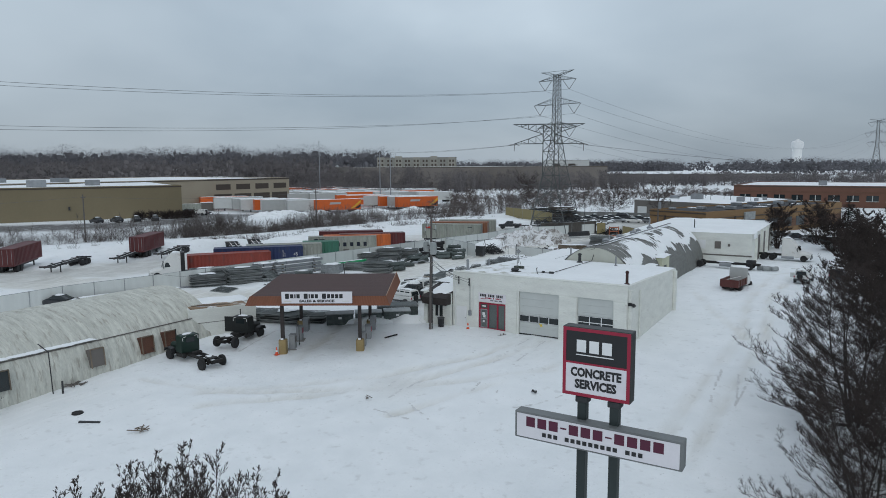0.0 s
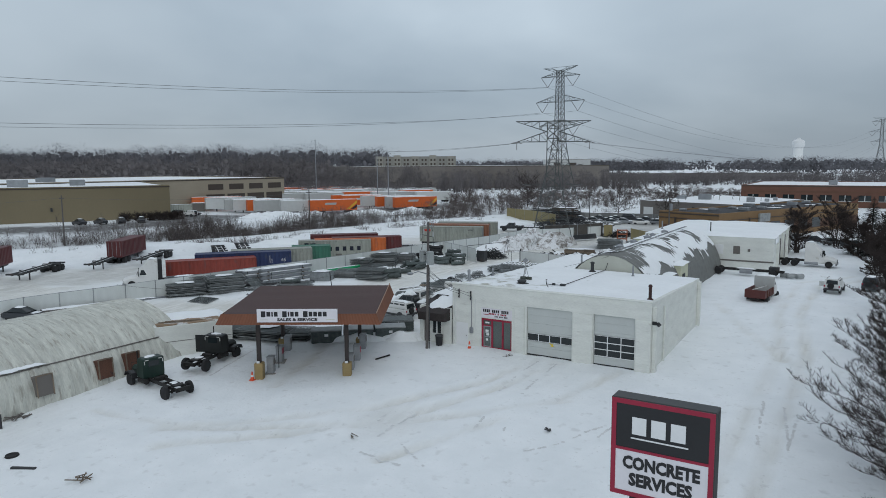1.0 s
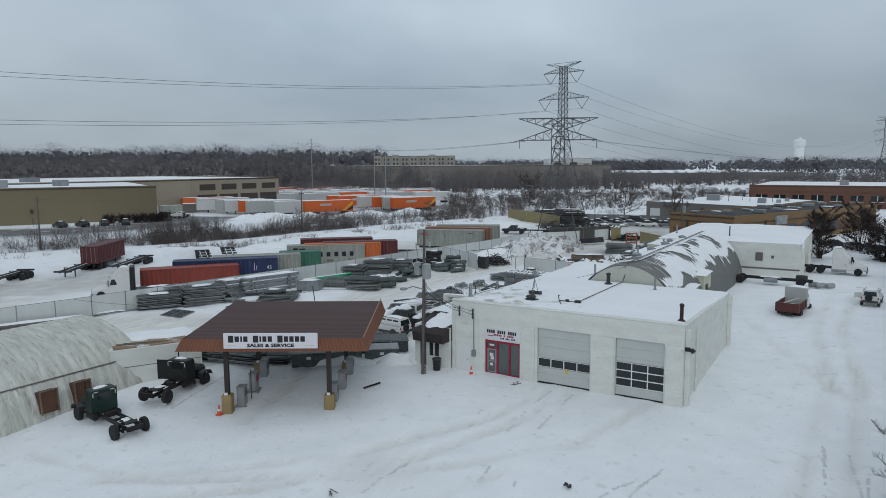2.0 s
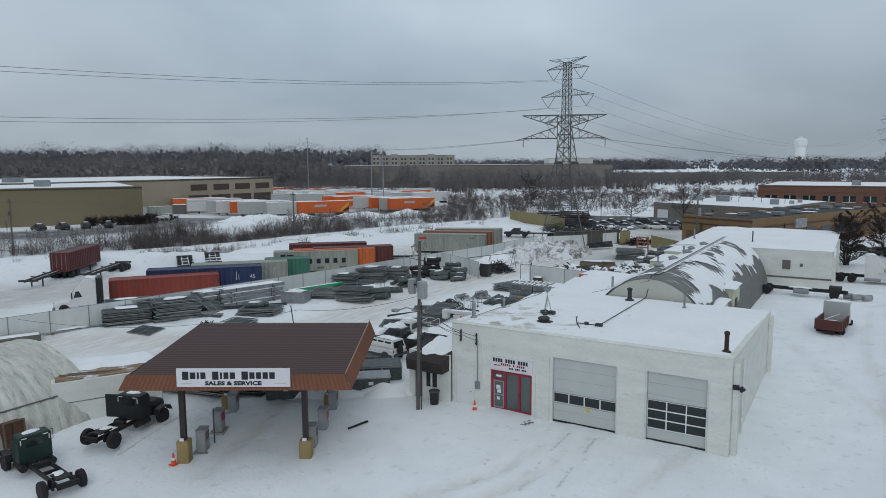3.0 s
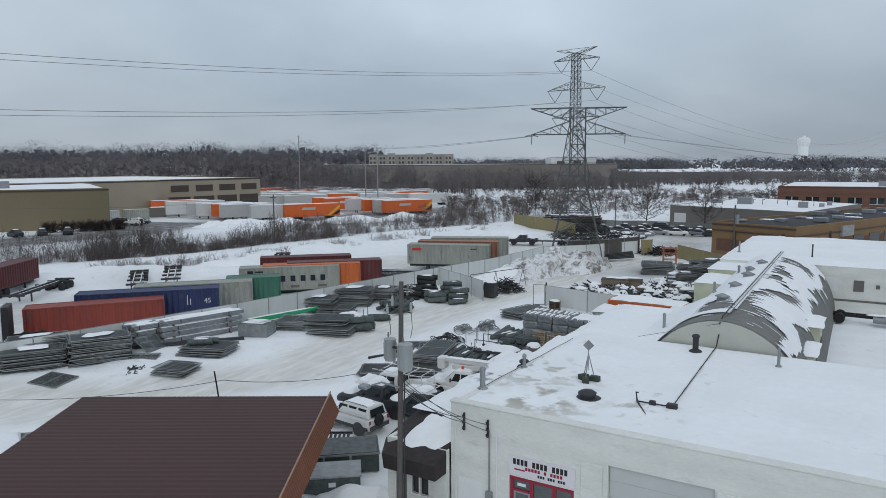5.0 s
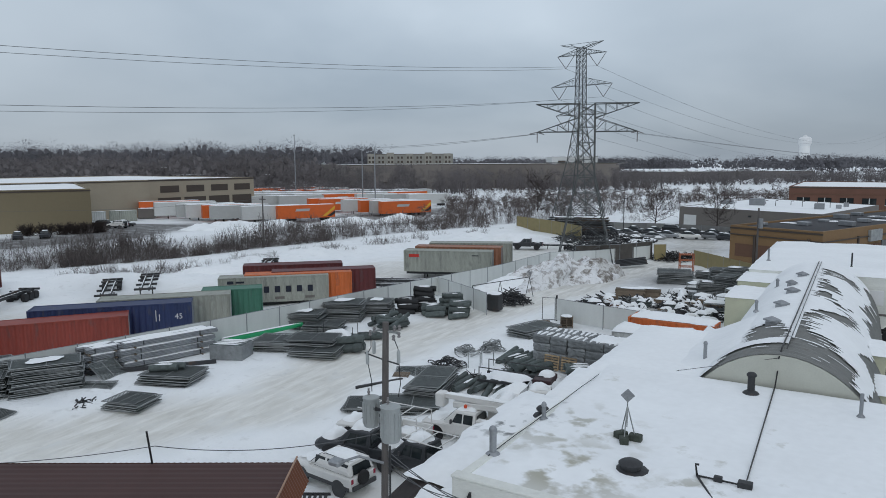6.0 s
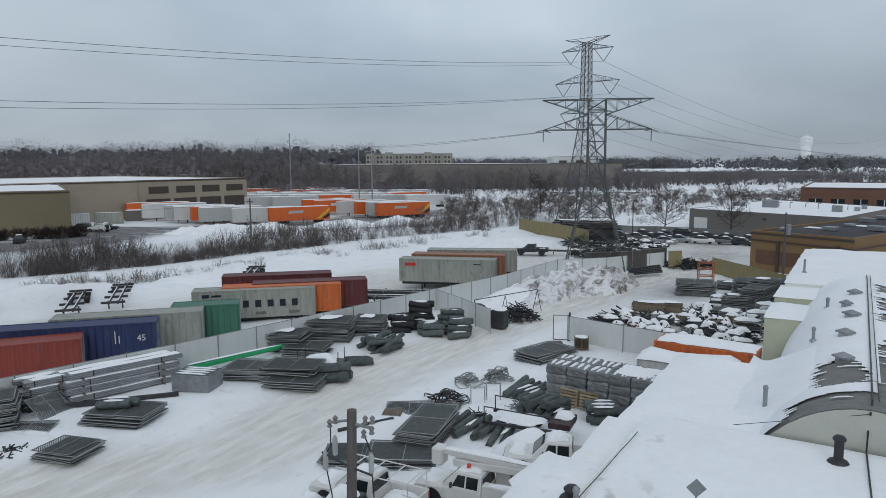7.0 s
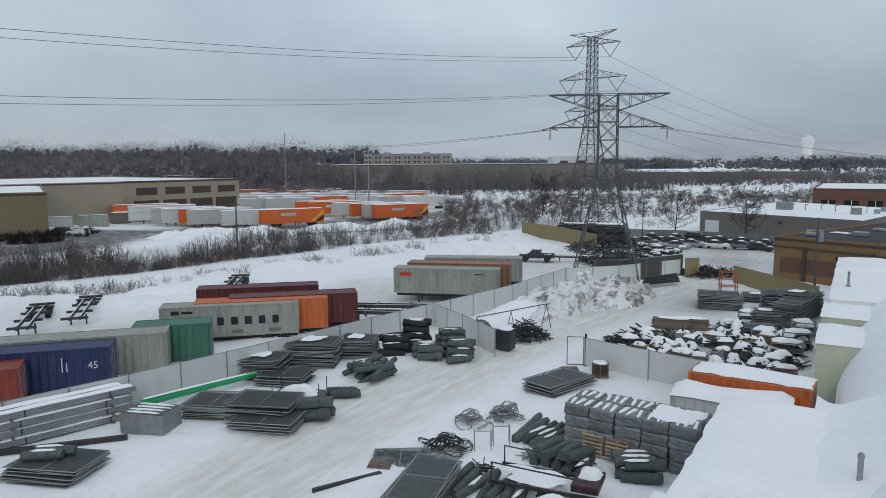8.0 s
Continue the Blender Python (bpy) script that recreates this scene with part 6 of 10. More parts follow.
wt = thing("water_tower", "pale concrete water tower beyond the woods", "water tower", m=pose(-102.6, 1311, -5))
part("shaft", Mb().lathe([(8.5, 0), (7.6, 20), (7.6, 45)], 24), mat("pale_tower_concrete", (0.82, 0.83, 0.82), 0.7, var=0.04), wt, smooth=True)
part("tank", Mb().lathe([(7.6, 42), (9.6, 46), (9.9, 49.5), (9.7, 54), (7.0, 56.5), (3.0, 57.5), (2.8, 59.5), (0.2, 60)], 24), mat("tank_paint", (0.78, 0.79, 0.79), 0.6, var=0.05), wt, smooth=True)

# poles in the trailer yard and along the trail
for x, y, h in ((-150.6, 202.3, 18.6), (-147.8, 204.9, 18.4), (-203, 229, 24.6)):
    p = thing("yard_pole", "tall thin steel pole in the trailer yard", "pole", "yard poles", pose(x, y, gz(x, y)))
    part("shaft", Mb().tube((0, 0, -0.3), (0, 0, h), 0.22, 8, 0.13), GALV, p)
    part("bracket", Mb().tube((-0.5, 0, h - 0.4), (0.5, 0, h - 0.4), 0.06, 5), TOWER_STEEL, p)
trail_poles = ((-102.4, 114.1), (-120, 72), (-138, 30))
for x, y in trail_poles:
    p = thing("wooden_pole", "wooden line pole beside the trail", "utility pole", "trail poles", pose(x, y, gz(x, y)))
    part("pole", Mb().tube((0, 0, -0.3), (0, 0, 8.6), 0.14, 8, 0.1), WOOD_POLE, p)
    part("crossarm", Mb().box(-0.7, -0.05, 8.0, 0.7, 0.05, 8.15), WOOD_POLE, p)
for (ax, ay), (bx, by) in zip(trail_poles, trail_poles[1:]):
    wire("trail_line", (ax, ay, gz(ax, ay) + 8.2), (bx, by, gz(bx, by) + 8.2), 0.9, 0.02, "thin line between wooden trail poles")
p = thing("lamp_post", "dark lamp post in the car yard", "street lamp", m=pose(-57.0, 158, 0))
part("shaft", Mb().tube((0, 0, -0.2), (0, 0, 7.0), 0.08, 6), STEEL_DARK, p)
part("lamp_head", Mb().box(-0.1, -0.1, 6.9, 0.7, 0.1, 7.05), STEEL_DARK, p)


# ---- trees near the camera ----
def tree_thing(name, label, x, y, pair, turn=0.0, z=None):
    t = thing(name, label, "tree", "", pose(x, y, gz(x, y) if z is None else z, 0, 0, turn))
    part("trunk", pair[0], BARK, t)
    crown = part("crown", pair[1], TWIG, t)
    return t


tree_thing("bare_tree", "large bare spreading tree beside the snowy lot", 0.2, 43.2, fanned_tree(3, 9.8, 6.8, 8, 13, 14, 10, 0.13, 0.0105, 0.028), z=-1.7)
tree_thing("bare_tree", "multi-stemmed bare tree beside the snowy lot", 0.9, 31.6, fanned_tree(8, 9.2, 4.8, 8, 13, 14, 10, 0.11, 0.0085, 0.024), z=-2.4)
tree_thing("bare_tree", "bare tree with dense fine twigs at the lot's edge", 3.6, 38.0, fanned_tree(15, 11.0, 6.2, 9, 13, 13, 9, 0.15, 0.0095, 0.028), z=-1.9)
tree_thing("bare_tree", "tall bare tree with a dense dark crown", 4.6, 51.0, fanned_tree(19, 11.4, 6.2, 9, 12, 12, 8, 0.15, 0.016, 0.034), z=-1.2)
tree_thing("bare_tree", "dense bare tree at the far edge of the lot", 2.4, 62.0, fanned_tree(31, 10.5, 5.4, 8, 11, 10, 6, 0.14, 0.024, 0.038), z=-0.5)
tree_thing("bare_tree", "low spreading bare tree beside the parked wagon", 1.0, 79.0, fanned_tree(33, 8.0, 5.0, 6, 10, 9, 6, 0.14, 0.025, 0.038), z=-0.1)
tree_thing("bare_tree", "small bare tree in front of the grey building", -43.5, 172.5, bare_tree(23, 8.6, 4.0, 18, 9, 7, 0.03, 0.2, low=0.25, lift=0.8))
tree_thing("bare_tree", "small round bare tree in the car yard", -55.6, 175, bare_tree(24, 7.6, 4.0, 18, 9, 7, 0.03, 0.2, low=0.25, lift=0.7))
tree_thing("bare_tree", "dense bare bush-like tree beside the marsh", -98, 214, bare_tree(26, 9.5, 5.2, 26, 10, 8, 0.035, 0.2, low=0.05, lift=0.8))
for k, (x, y, h, r_) in enumerate(((-11.6, 121.4, 8.2, 2.6), (-6.8, 133.2, 8.8, 3.4), (-3.9, 122.0, 6.4, 2.4), (0.6, 114.0, 7.6, 3.0), (-0.4, 96.5, 5.6, 2.8), (-1.4, 104.0, 6.4, 2.6))):
    wood_, twig_ = fanned_tree(120 + k, h, r_ * 1.1, 5, 8, 6, 4, 0.13, 0.02, 0.03)
    fuzz = crown(130 + k, h, r_, 2800, 0.022, 0.3, 9, (0.3, 0.7))
    twig_.add(fuzz.v, fuzz.f)
    tree_thing("bare_tree", "dense twiggy bare tree beside the snowy lot", x, y, (wood_, twig_), z=-0.2)
for i, (x, y, h, s) in enumerate(((-20.4, 12.1, 6.2, 1.7), (-19.9, 12.3, 6.5, 1.6), (-19.5, 12.5, 6.9, 1.8), (-18.9, 12.8, 6.5, 1.7), (-18.5, 12.9, 6.8, 1.8), (-18.1, 13.1, 7.1, 1.8), (-17.8, 13.3, 7.0, 1.7), (-17.2, 13.6, 6.3, 1.6), (-16.5, 14.2, 6.2, 1.5), (-16.0, 14.7, 6.0, 1.3))):
    tree_thing("bare_sapling", "upright leafless sapling with dark buds", x, y, spreading_tree(60 + i, h, s * 0.85, 56, 5, 4, 0.035, 0.25, 1.6, 0.008, 0.028, stems=4))
tree_thing("bare_shrub", "small leafless shrub by the arched hut", -46.3, 20.0, bare_tree(77, 3.0, 1.6, 18, 8, 6, 0.012, 0.04, low=0.05, lift=1.0))


for k, (x, y) in enumerate(((-136.8, 101.4), (-135.6, 103.0), (-135.0, 104.8), (-134.7, 106.6), (-138.2, 99.2), (-139.6, 96.8))):
    tree_thing("dark_shrub", "dense dark shrub along the olive warehouse wall", x, y, bare_tree(90 + k, 1.15, 1.5, 40, 14, 10, 0.022, 0.04, low=0.02, lift=0.9))


def conifer(seed, h, r):
    rn_ = random.Random(seed)
    wood, leaf = Mb().tube((0, 0, -0.2), (0, 0, h * 0.95), 0.22, 7, 0.04), Mb()
    for k in range(46):
        z = h * (0.06 + 0.92 * k / 46)
        reach = r * (1 - k / 48) * rn_.uniform(0.75, 1.1)
        for i in range(9):
            a = k * 1.1 + i * 0.698 + rn_.uniform(-0.2, 0.2)
            d = Vector((math.cos(a), math.sin(a), -0.12))
            for j in range(7):
                f = (j + 1) / 7
                p = Vector((0, 0, z)) + d * reach * f
                for s in (-1, 1):
                    e = (d + Vector((-math.sin(a), math.cos(a), 0)) * s * rn_.uniform(0.5, 1.1) + Vector((0, 0, rn_.uniform(-0.3, 0.2)))).normalized()
                    w_ = e.cross(Vector((0, 0, 1))).normalized() * 0.13
                    leaf.add([p - w_, p + w_, p + e * reach * 0.3], [(0, 1, 2)])
    return wood, leaf


w_, l_ = conifer(4, 9.0, 3.4)
t = thing("conifer", "tall dark conifer among bare trees", "tree", m=pose(-2.1, 124.3, -0.1))
part("trunk", w_, BARK, t)
part("crown", l_, NEEDLES, t)


# ---- slatted fence round the yard ----
def fence_line(name, label, pts, h, bay, material, post_r=0.035, posts=True, rail=True, gap=0.0, group=""):
    """A row of bays between posts, following the ground."""
    f = thing(name, label, "fence", group)
    walkpts, acc = [], 0.0
    lens = [math.hypot(b[0] - a[0], b[1] - a[1]) for a, b in zip(pts, pts[1:])]
    total = sum(lens)
    n = max(1, round(total / bay))
    stops = []
    for k in range(n + 1):
        d = total * k / n
        i = 0
        while i < len(lens) - 1 and d > lens[i]:
            d -= lens[i]
            i += 1
        u = min(1, d / lens[i])
        stops.append((pts[i][0] + (pts[i + 1][0] - pts[i][0]) * u, pts[i][1] + (pts[i + 1][1] - pts[i][1]) * u))
    panel_me = {}
    for (ax, ay), (bx, by) in zip(stops, stops[1:]):
        ln = math.hypot(bx - ax, by - ay)
        za, zb = gz(ax, ay), gz(bx, by)
        mb = Mb()
        nx_, ny_ = -(by - ay) / ln * 0.02, (bx - ax) / ln * 0.02
        lo = 0.06
        v = [(ax - nx_, ay - ny_, za + lo), (bx - nx_, by - ny_, zb + lo), (bx + nx_, by + ny_, zb + lo), (ax + nx_, ay + ny_, za + lo)]
        v += [(x, y, z - lo + h) for x, y, z in v]
        mb.add(v, [(0, 3, 2, 1), (4, 5, 6, 7), (0, 1, 5, 4), (1, 2, 6, 5), (2, 3, 7, 6), (3, 0, 4, 7)])
        part("slat_panel", mb, material, f)
        if rail:
            part("top_rail", Mb().tube((ax, ay, za + h + 0.02), (bx, by, zb + h + 0.02), 0.025, 6), GALV, f)
    if posts:
        for x, y in stops:
            z = gz(x, y)
            part("post", Mb().tube((x + 0.03, y - 0.05, z - 0.3), (x + 0.03, y - 0.05, z + h + 0.1), post_r, 6), GALV, f)
    return f


FENCE_PTS = [(-90, 12), (-80, 26), (-74.3, 36), (-69.1, 48), (-62.0, 70), (-59.6, 82), (-55.4, 104), (-54.6, 117.5)]
fence_line("yard_fence", "long white slatted chain-link fence along the yard", FENCE_PTS, 1.95, 3.05, FENCE_SLAT)
fence_line("yard_fence", "white slatted fence at the head of the yard", [(-54.6, 117.6), (-50.0, 122.5), (-45.2, 131.0)], 1.95, 3.05, FENCE_SLAT)
fence_line("inner_fence", "white slatted fence panel inside the yard", [(-42.6, 89.6), (-34.8, 88.0), (-28.9, 86.9)], 1.9, 4.0, FENCE_SLAT)
fence_line("low_screen", "short white slatted screen among mesh rolls", [(-48.9, 88.9), (-53.0, 91.6), (-57.4, 94.2)], 1.9, 2.6, FENCE_SLAT)
fence_line("mustard_fence", "mustard-yellow sheet fence beside the ochre building", [(-38.9, 128.6), (-34.5, 123.5), (-30.0, 118.2)], 2.0, 3.4, YELLOW_WALL, rail=False)
fence_line("mustard_fence", "short mustard-yellow sheet gate panel", [(-44.6, 130.6), (-43.2, 131.6)], 2.2, 1.8, YELLOW_WALL, rail=False)
fence_line("mustard_fence", "mustard-yellow sheet fence behind the lattice tower", [(-82, 166), (-70, 158), (-62, 150)], 2.6, 4.0, YELLOW_WALL, rail=False)
fence_line("wind_screen", "tall dark brown mesh windscreen fence behind the white fence", [(-52.6, 121.6), (-48.5, 124.7), (-45.1, 131.6)], 2.5, 3.0, mat("dark_brown_windscreen", (0.085, 0.078, 0.07), 0.9, var=0.3, scale=1.5, fine=30, bump=0.4))
fence_line("grey_fence", "grey sheet fence before the flat grey building", [(-66, 171.5), (-59.5, 170.2), (-44.8, 169.6), (-33.0, 165.0)], 1.7, 3.4, mat("pale_sheet_fence", (0.22, 0.225, 0.22), 0.8, var=0.15, each=0.15), rail=False)
g = thing("pipe_gate", "open pipe frame gate leaf", "gate")
part("frame", Mb().path([(-43.6, 89.2, 0.05), (-43.6, 89.2, 1.95), (-42.5, 89.7, 1.95), (-42.5, 89.7, 0.05), (-43.6, 89.2, 0.05)], 0.035, 6), STEEL_DARK, g)
part("gate_post", Mb().tube((-42.45, 89.62, -0.2), (-42.45, 89.62, 2.2), 0.08, 8), STEEL_DARK, g)


# ---- roadside sign on two steel posts ----
s = thing("pylon_sign", "roadside sign cabinet on two dark steel posts", "sign", m=pose(0, 0, 0))
for x in (-7.12, -6.1):
    part("post", Mb().box(x - 0.14, 19.78, -2.9, x + 0.14, 20.06, 6.46, 0.02), mat("green_black_steel", (0.02, 0.03, 0.03), 0.5), s)
    part("saddle", Mb().box(x - 0.2, 19.75, 6.2, x + 0.2, 20.1, 6.4, 0.02), STEEL_DARK, s)
up = part("upper_cabinet", Mb().box(-7.74, 19.72, 6.41, -5.6, 20.16, 8.58, 0.02), mat("dark_cabinet", (0.035, 0.037, 0.037), 0.5), s)
rim = Mb()
for x0, z0, x1, z1 in ((-7.72, 6.43, -5.62, 6.53), (-7.72, 8.46, -5.62, 8.56), (-7.72, 6.53, -7.62, 8.46), (-5.72, 6.53, -5.62, 8.46), (-7.62, 7.44, -5.72, 7.5)):
    rim.box(x0, 19.69, z0, x1, 19.717, z1)
part("red_border", rim, RED_PAINT, up, "red border strip")
part("black_panel", Mb().box(-7.62, 19.70, 7.5, -5.72, 19.717, 8.46), BLACK_PAINT, up)
part("white_panel", Mb().box(-7.62, 19.70, 6.53, -5.72, 19.717, 7.44), SIGN_FACE, up)
for i in range(3):
    x = -7.28 + 0.4 * i
    part("emblem_shape", Mb().box(x, 19.688, 7.82, x + 0.3, 19.698, 8.2, 0.004), WHITE_PAINT, up)
part("emblem_line", Mb().box(-7.3, 19.688, 7.72, -6.12, 19.698, 7.75), WHITE_PAINT, up)
words("CONCRETE", 0.37, BLACK_PAINT, up, pose(-6.67, 19.695, 7.17, 90, 0, 0), wide=0.82, thick=0.006, bold=0.017)
words("SERVICES", 0.37, BLACK_PAINT, up, pose(-6.67, 19.695, 6.8, 90, 0, 0), wide=0.86, thick=0.006, bold=0.017)
lo = part("lower_cabinet", Mb().box(-9.26, 19.52, 4.77, -4.0, 19.98, 5.65, 0.02), mat("grey_cabinet", (0.16, 0.17, 0.17), 0.5), s)
part("white_panel", Mb().box(-9.18, 19.50, 4.83, -4.08, 19.518, 5.59), SIGN_FACE, lo)
x = -8.85
for i in range(12):
    dash = i in (3, 7)
    part("number_bar", Mb().box(x, 19.488, 5.33 if dash else 5.2, x + (0.2 if dash else 0.3), 19.498, 5.38 if dash else 5.52, 0.003), MAROON, lo)
    x += 0.28 if dash else 0.385
for i in range(17):
    if i in (3, 13):
        continue
    part("address_bar", Mb().box(-8.3 + i * 0.19, 19.488, 4.95, -8.17 + i * 0.19, 19.498, 5.08), BLACK_PAINT, lo)

# ---- filling-station canopy ----
CROT = 30.8
c = thing("canopy", "brown metal station canopy on four posts", "canopy", m=pose(-35.4, 39.35, 0, 0, 0, CROT))
# local: x along the front edge, y to the back
ribs = Mb()
W, D = 5.25, 10.25
n = 62
deckm = Mb().rings([[(-W, 0.25 + (D - 0.5) * k / n, 3.52 + 0.045 * k / n * 6 + (0.014 if k % 2 else 0)), (W, 0.25 + (D - 0.5) * k / n, 3.52 + 0.045 * k / n * 6 + (0.014 if k % 2 else 0))] for k in range(n + 1)], closed=False)
part("roof", deckm, BROWN_ROOF, c)
part("soffit", Mb().box(-W + 0.05, 0.2, 2.86, W - 0.05, D - 0.2, 3.4), mat("dark_soffit", (0.05, 0.04, 0.035), 0.8), c)
for side in range(4):
    mb = Mb()
    ln = 2 * W if side % 2 == 0 else D
    k = int(ln / 0.1)
    z1 = [3.62, 3.72, 3.86, 3.72][side]
    rings = []
    for i in range(k + 1):
        u = -ln / 2 + ln * i / k
        d = 0.03 if i % 2 else 0.0
        if side % 2 == 0:
            za = zb = 3.62 if side == 0 else 3.7
        else:
            f = i / k
            za = zb = (3.62 + 0.24 * f) if side == 1 else (3.56 + 0.14 * f)
        g_ = 1 + 0.3 / (ln / 2)
        rings.append([(u * g_, -0.3 - d, 2.93), (u, -d, za)])
    mb.rings(rings, closed=False)
    where = {0: pose(0, 0, 0), 1: pose(W, D / 2, 0, 0, 0, 90), 2: pose(0, D, 0, 0, 0, 180), 3: pose(-W, D / 2, 0, 0, 0, 270)}[side]
    if side == 3:
        where = pose(-W, D / 2, 0) @ Matrix.Scale(-1, 4, (1, 0, 0)) @ pose(0, 0, 0, 0, 0, 90)
    part("fascia", mb, BROWN_FASCIA, c, "ribbed brown fascia", m=where)
part("edge_trim", Mb().path([(W, 0, 3.66), (W, D, 3.9)], 0.035, 5), mat("faded_trim", (0.36, 0.22, 0.15), 0.6), c)
for k, (px, py) in enumerate(((-3.05, 1.0), (3.05, 1.0), (-3.05, 7.8), (3.05, 7.8))):
    part("post", Mb().box(px - 0.13, py - 0.13, -0.6, px + 0.13, py + 0.13, 3.0), mat("dark_brown_post", (0.03, 0.022, 0.02), 0.6), c)
    wz = (pose(-35.4, 39.35, 0, 0, 0, CROT) @ Vector((px, py, 0)))
    part("plinth", Mb().box(px - 0.3, py - 0.3, gz(wz.x, wz.y) - 0.2, px + 0.3, py + 0.3, -0.02, 0.05), YELLOW_CONC, c)
    part("plinth_cap", Mb().box(px - 0.12, py - 0.28, -0.02, px + 0.08, py - 0.2, 0.12), WHITE_PAINT, c)
part("roof_wire_post", Mb().path([(0.55, D - 0.25, 3.6), (0.4, D - 0.25, 4.9)], 0.035, 6), BLACK_PAINT, c)
bd = part("sign_board", Mb().box(-2.7, -0.34, 2.86, 2.7, -0.26, 3.76, 0.01), SIGN_FACE, c, m=pose(-0.02, 0, 0.25))
words("SALES & SERVICE", 0.26, BLACK_PAINT, bd, pose(0.0, -0.35, 3.04, 90, 0, 0), wide=1.4, thick=0.006, bold=0.012)
x = -2.42
for i, w_ in enumerate((0.42, 0.36, 0.14, 0.34, 0, 0.42, 0.14, 0.32, 0.34, 0, 0.42, 0.34, 0.34, 0.34, 0.36)):
    if not w_:
        x += 0.24
        continue
    h_ = 0.2 if i in (0, 5, 10) else 0.16
    part("name_bar", Mb().box(x, -0.352, 3.42 - h_, x + w_ * 0.72, -0.342, 3.42 + h_, 0.004), BLACK_PAINT, bd)
    x += w_ * 0.72 + 0.07
part("flourish", Mb().box(-2.5, -0.352, 3.02, -1.95, -0.342, 3.05), GREEN_WALL, bd)
part("flourish", Mb().box(1.95, -0.352, 3.02, 2.5, -0.342, 3.05), GREEN_WALL, bd)


def pump(x, y, turn, red):
    p = thing("fuel_pump", "derelict grey fuel pump under the canopy", "fuel pump", "fuel pumps", pose(x, y, gz(x, y) - 0.05, 0, 0, turn))
    part("casing", Mb().box(-0.34, -0.24, 0, 0.34, 0.24, 1.12, 0.04), PUMP_GREY, p)
    part("dial_face", Mb().box(-0.26, -0.262, 0.6, 0.26, -0.243, 1.02), RED_PAINT if red else GREY_WALL, p)
    part("top", Mb().box(-0.36, -0.26, 1.123, 0.36, 0.26, 1.2, 0.02), PUMP_GREY, p)
    part("hose", Mb().path([(0.36, 0, 1.0), (0.5, 0.05, 0.6), (0.48, 0.05, 0.3), (0.37, 0, 0.45)], 0.025, 5), RUBBER, p)
    part("base", Mb().box(-0.5, -0.4, -0.1, 0.5, 0.4, 0.02, 0.02), CONCRETE, p)
    return p


for x, y, r_ in ((-38.7, 39.9, 0), (-39.9, 42.0, 1), (-41.3, 44.3, 0), (-33.9, 42.9, 0), (-34.9, 44.9, 1), (-36.3, 47.4, 0)):
    pump(x, y, CROT + 90, r_)
solid("vent_pipe", Mb().tube((-38.75, 40.7, -1), (-38.75, 40.7, 0.9), 0.03, 6), STEEL_DARK, "thin dark standpipe beside a pump", "pipe")

# ---- utility pole with two transformers ----
px, py = -31.75, 49.6
u = thing("utility_pole", "weathered wooden utility pole with transformers", "utility pole", m=pose(px, py, -0.9))
part("pole", Mb().tube((0, 0, 0), (0.06, 0.25, 10.1), 0.125, 12, 0.088), WOOD_POLE, u, smooth=True)
part("crossarm", Mb().tube((-0.5, 0.28, 9.74), (0.02, 0.25, 9.9), 0.028, 6).tube((0.1, 0.25, 9.84), (0.5, 0.3, 9.82), 0.032, 6), GALV_DULL, u)
part("brace", Mb().path([(-0.72, 0.3, 9.1), (0.05, 0.2, 9.02), (0.5, 0.25, 8.95)], 0.022, 5), STEEL_DARK, u)
for x, y, z, r_, h_ in ((-0.46, 0.2, 7.45, 0.225, 0.4), (0.43, -0.1, 7.36, 0.27, 0.47)):
    tr = part("transformer", Mb().lathe([(0.05, -h_ - 0.05), (r_ - 0.02, -h_ - 0.03), (r_, -h_ + 0.04), (r_, h_ - 0.04), (r_ + 0.015, h_ - 0.02), (r_ + 0.015, h_ + 0.02), (0.08, h_ + 0.07)], 18, (x, y, z)), TRANSFORMER, u, "grey ribbed transformer can", smooth=True)
    mb = Mb()
    for k in range(12):
        mb.box(-0.008, r_ - 0.01, -h_ + 0.06, 0.008, r_ + 0.028, h_ - 0.12, 0, pose(x, y, z) @ pose(0, 0, 0, 0, 0, k * 30))
    part("cooling_fin", mb, TRANSFORMER, tr)
    part("bushing", Mb().lathe([(0.03, h_ + 0.02), (0.05, h_ + 0.06), (0.025, h_ + 0.1), (0.05, h_ + 0.15), (0.025, h_ + 0.2), (0.03, h_ + 0.26)], 8, (x - 0.08, y, z)), INSULATOR, tr)
    part("hanger", Mb().box(min(x, 0.02), y * 0.5 - 0.03, z + 0.1, max(x, 0.02), y * 0.5 + 0.03, z + 0.18), STEEL_DARK, tr)
for x, z in ((-0.5, 9.72), (-0.36, 9.82), (0.34, 9.95), (0.5, 9.98), (0.48, 9.78), (0.3, 9.68)):
    part("insulator", Mb().lathe([(0.02, -0.08), (0.055, -0.06), (0.03, -0.01), (0.055, 0.03), (0.02, 0.08)], 8, (x, 0.28, z)), INSULATOR, u)
for x, z in ((-0.62, 8.98), (-0.38, 9.32), (0.46, 9.16)):
    part("fuse_cutout", Mb().lathe([(0.025, -0.2), (0.05, -0.17), (0.05, 0.13), (0.03, 0.17), (0.02, 0.2)], 8, (x, 0.28, z)), TRANSFORMER, u, "pale grey fuse cutout")
part("street_light_arm", Mb().path([(0.1, 0, 6.1), (-0.5, -0.35, 6.3), (-0.9, -0.6, 6.15)], 0.04, 6), GALV, u)
part("street_light_head", Mb().box(-1.25, -0.85, 6.05, -0.85, -0.5, 6.22, 0.05), GALV, u)
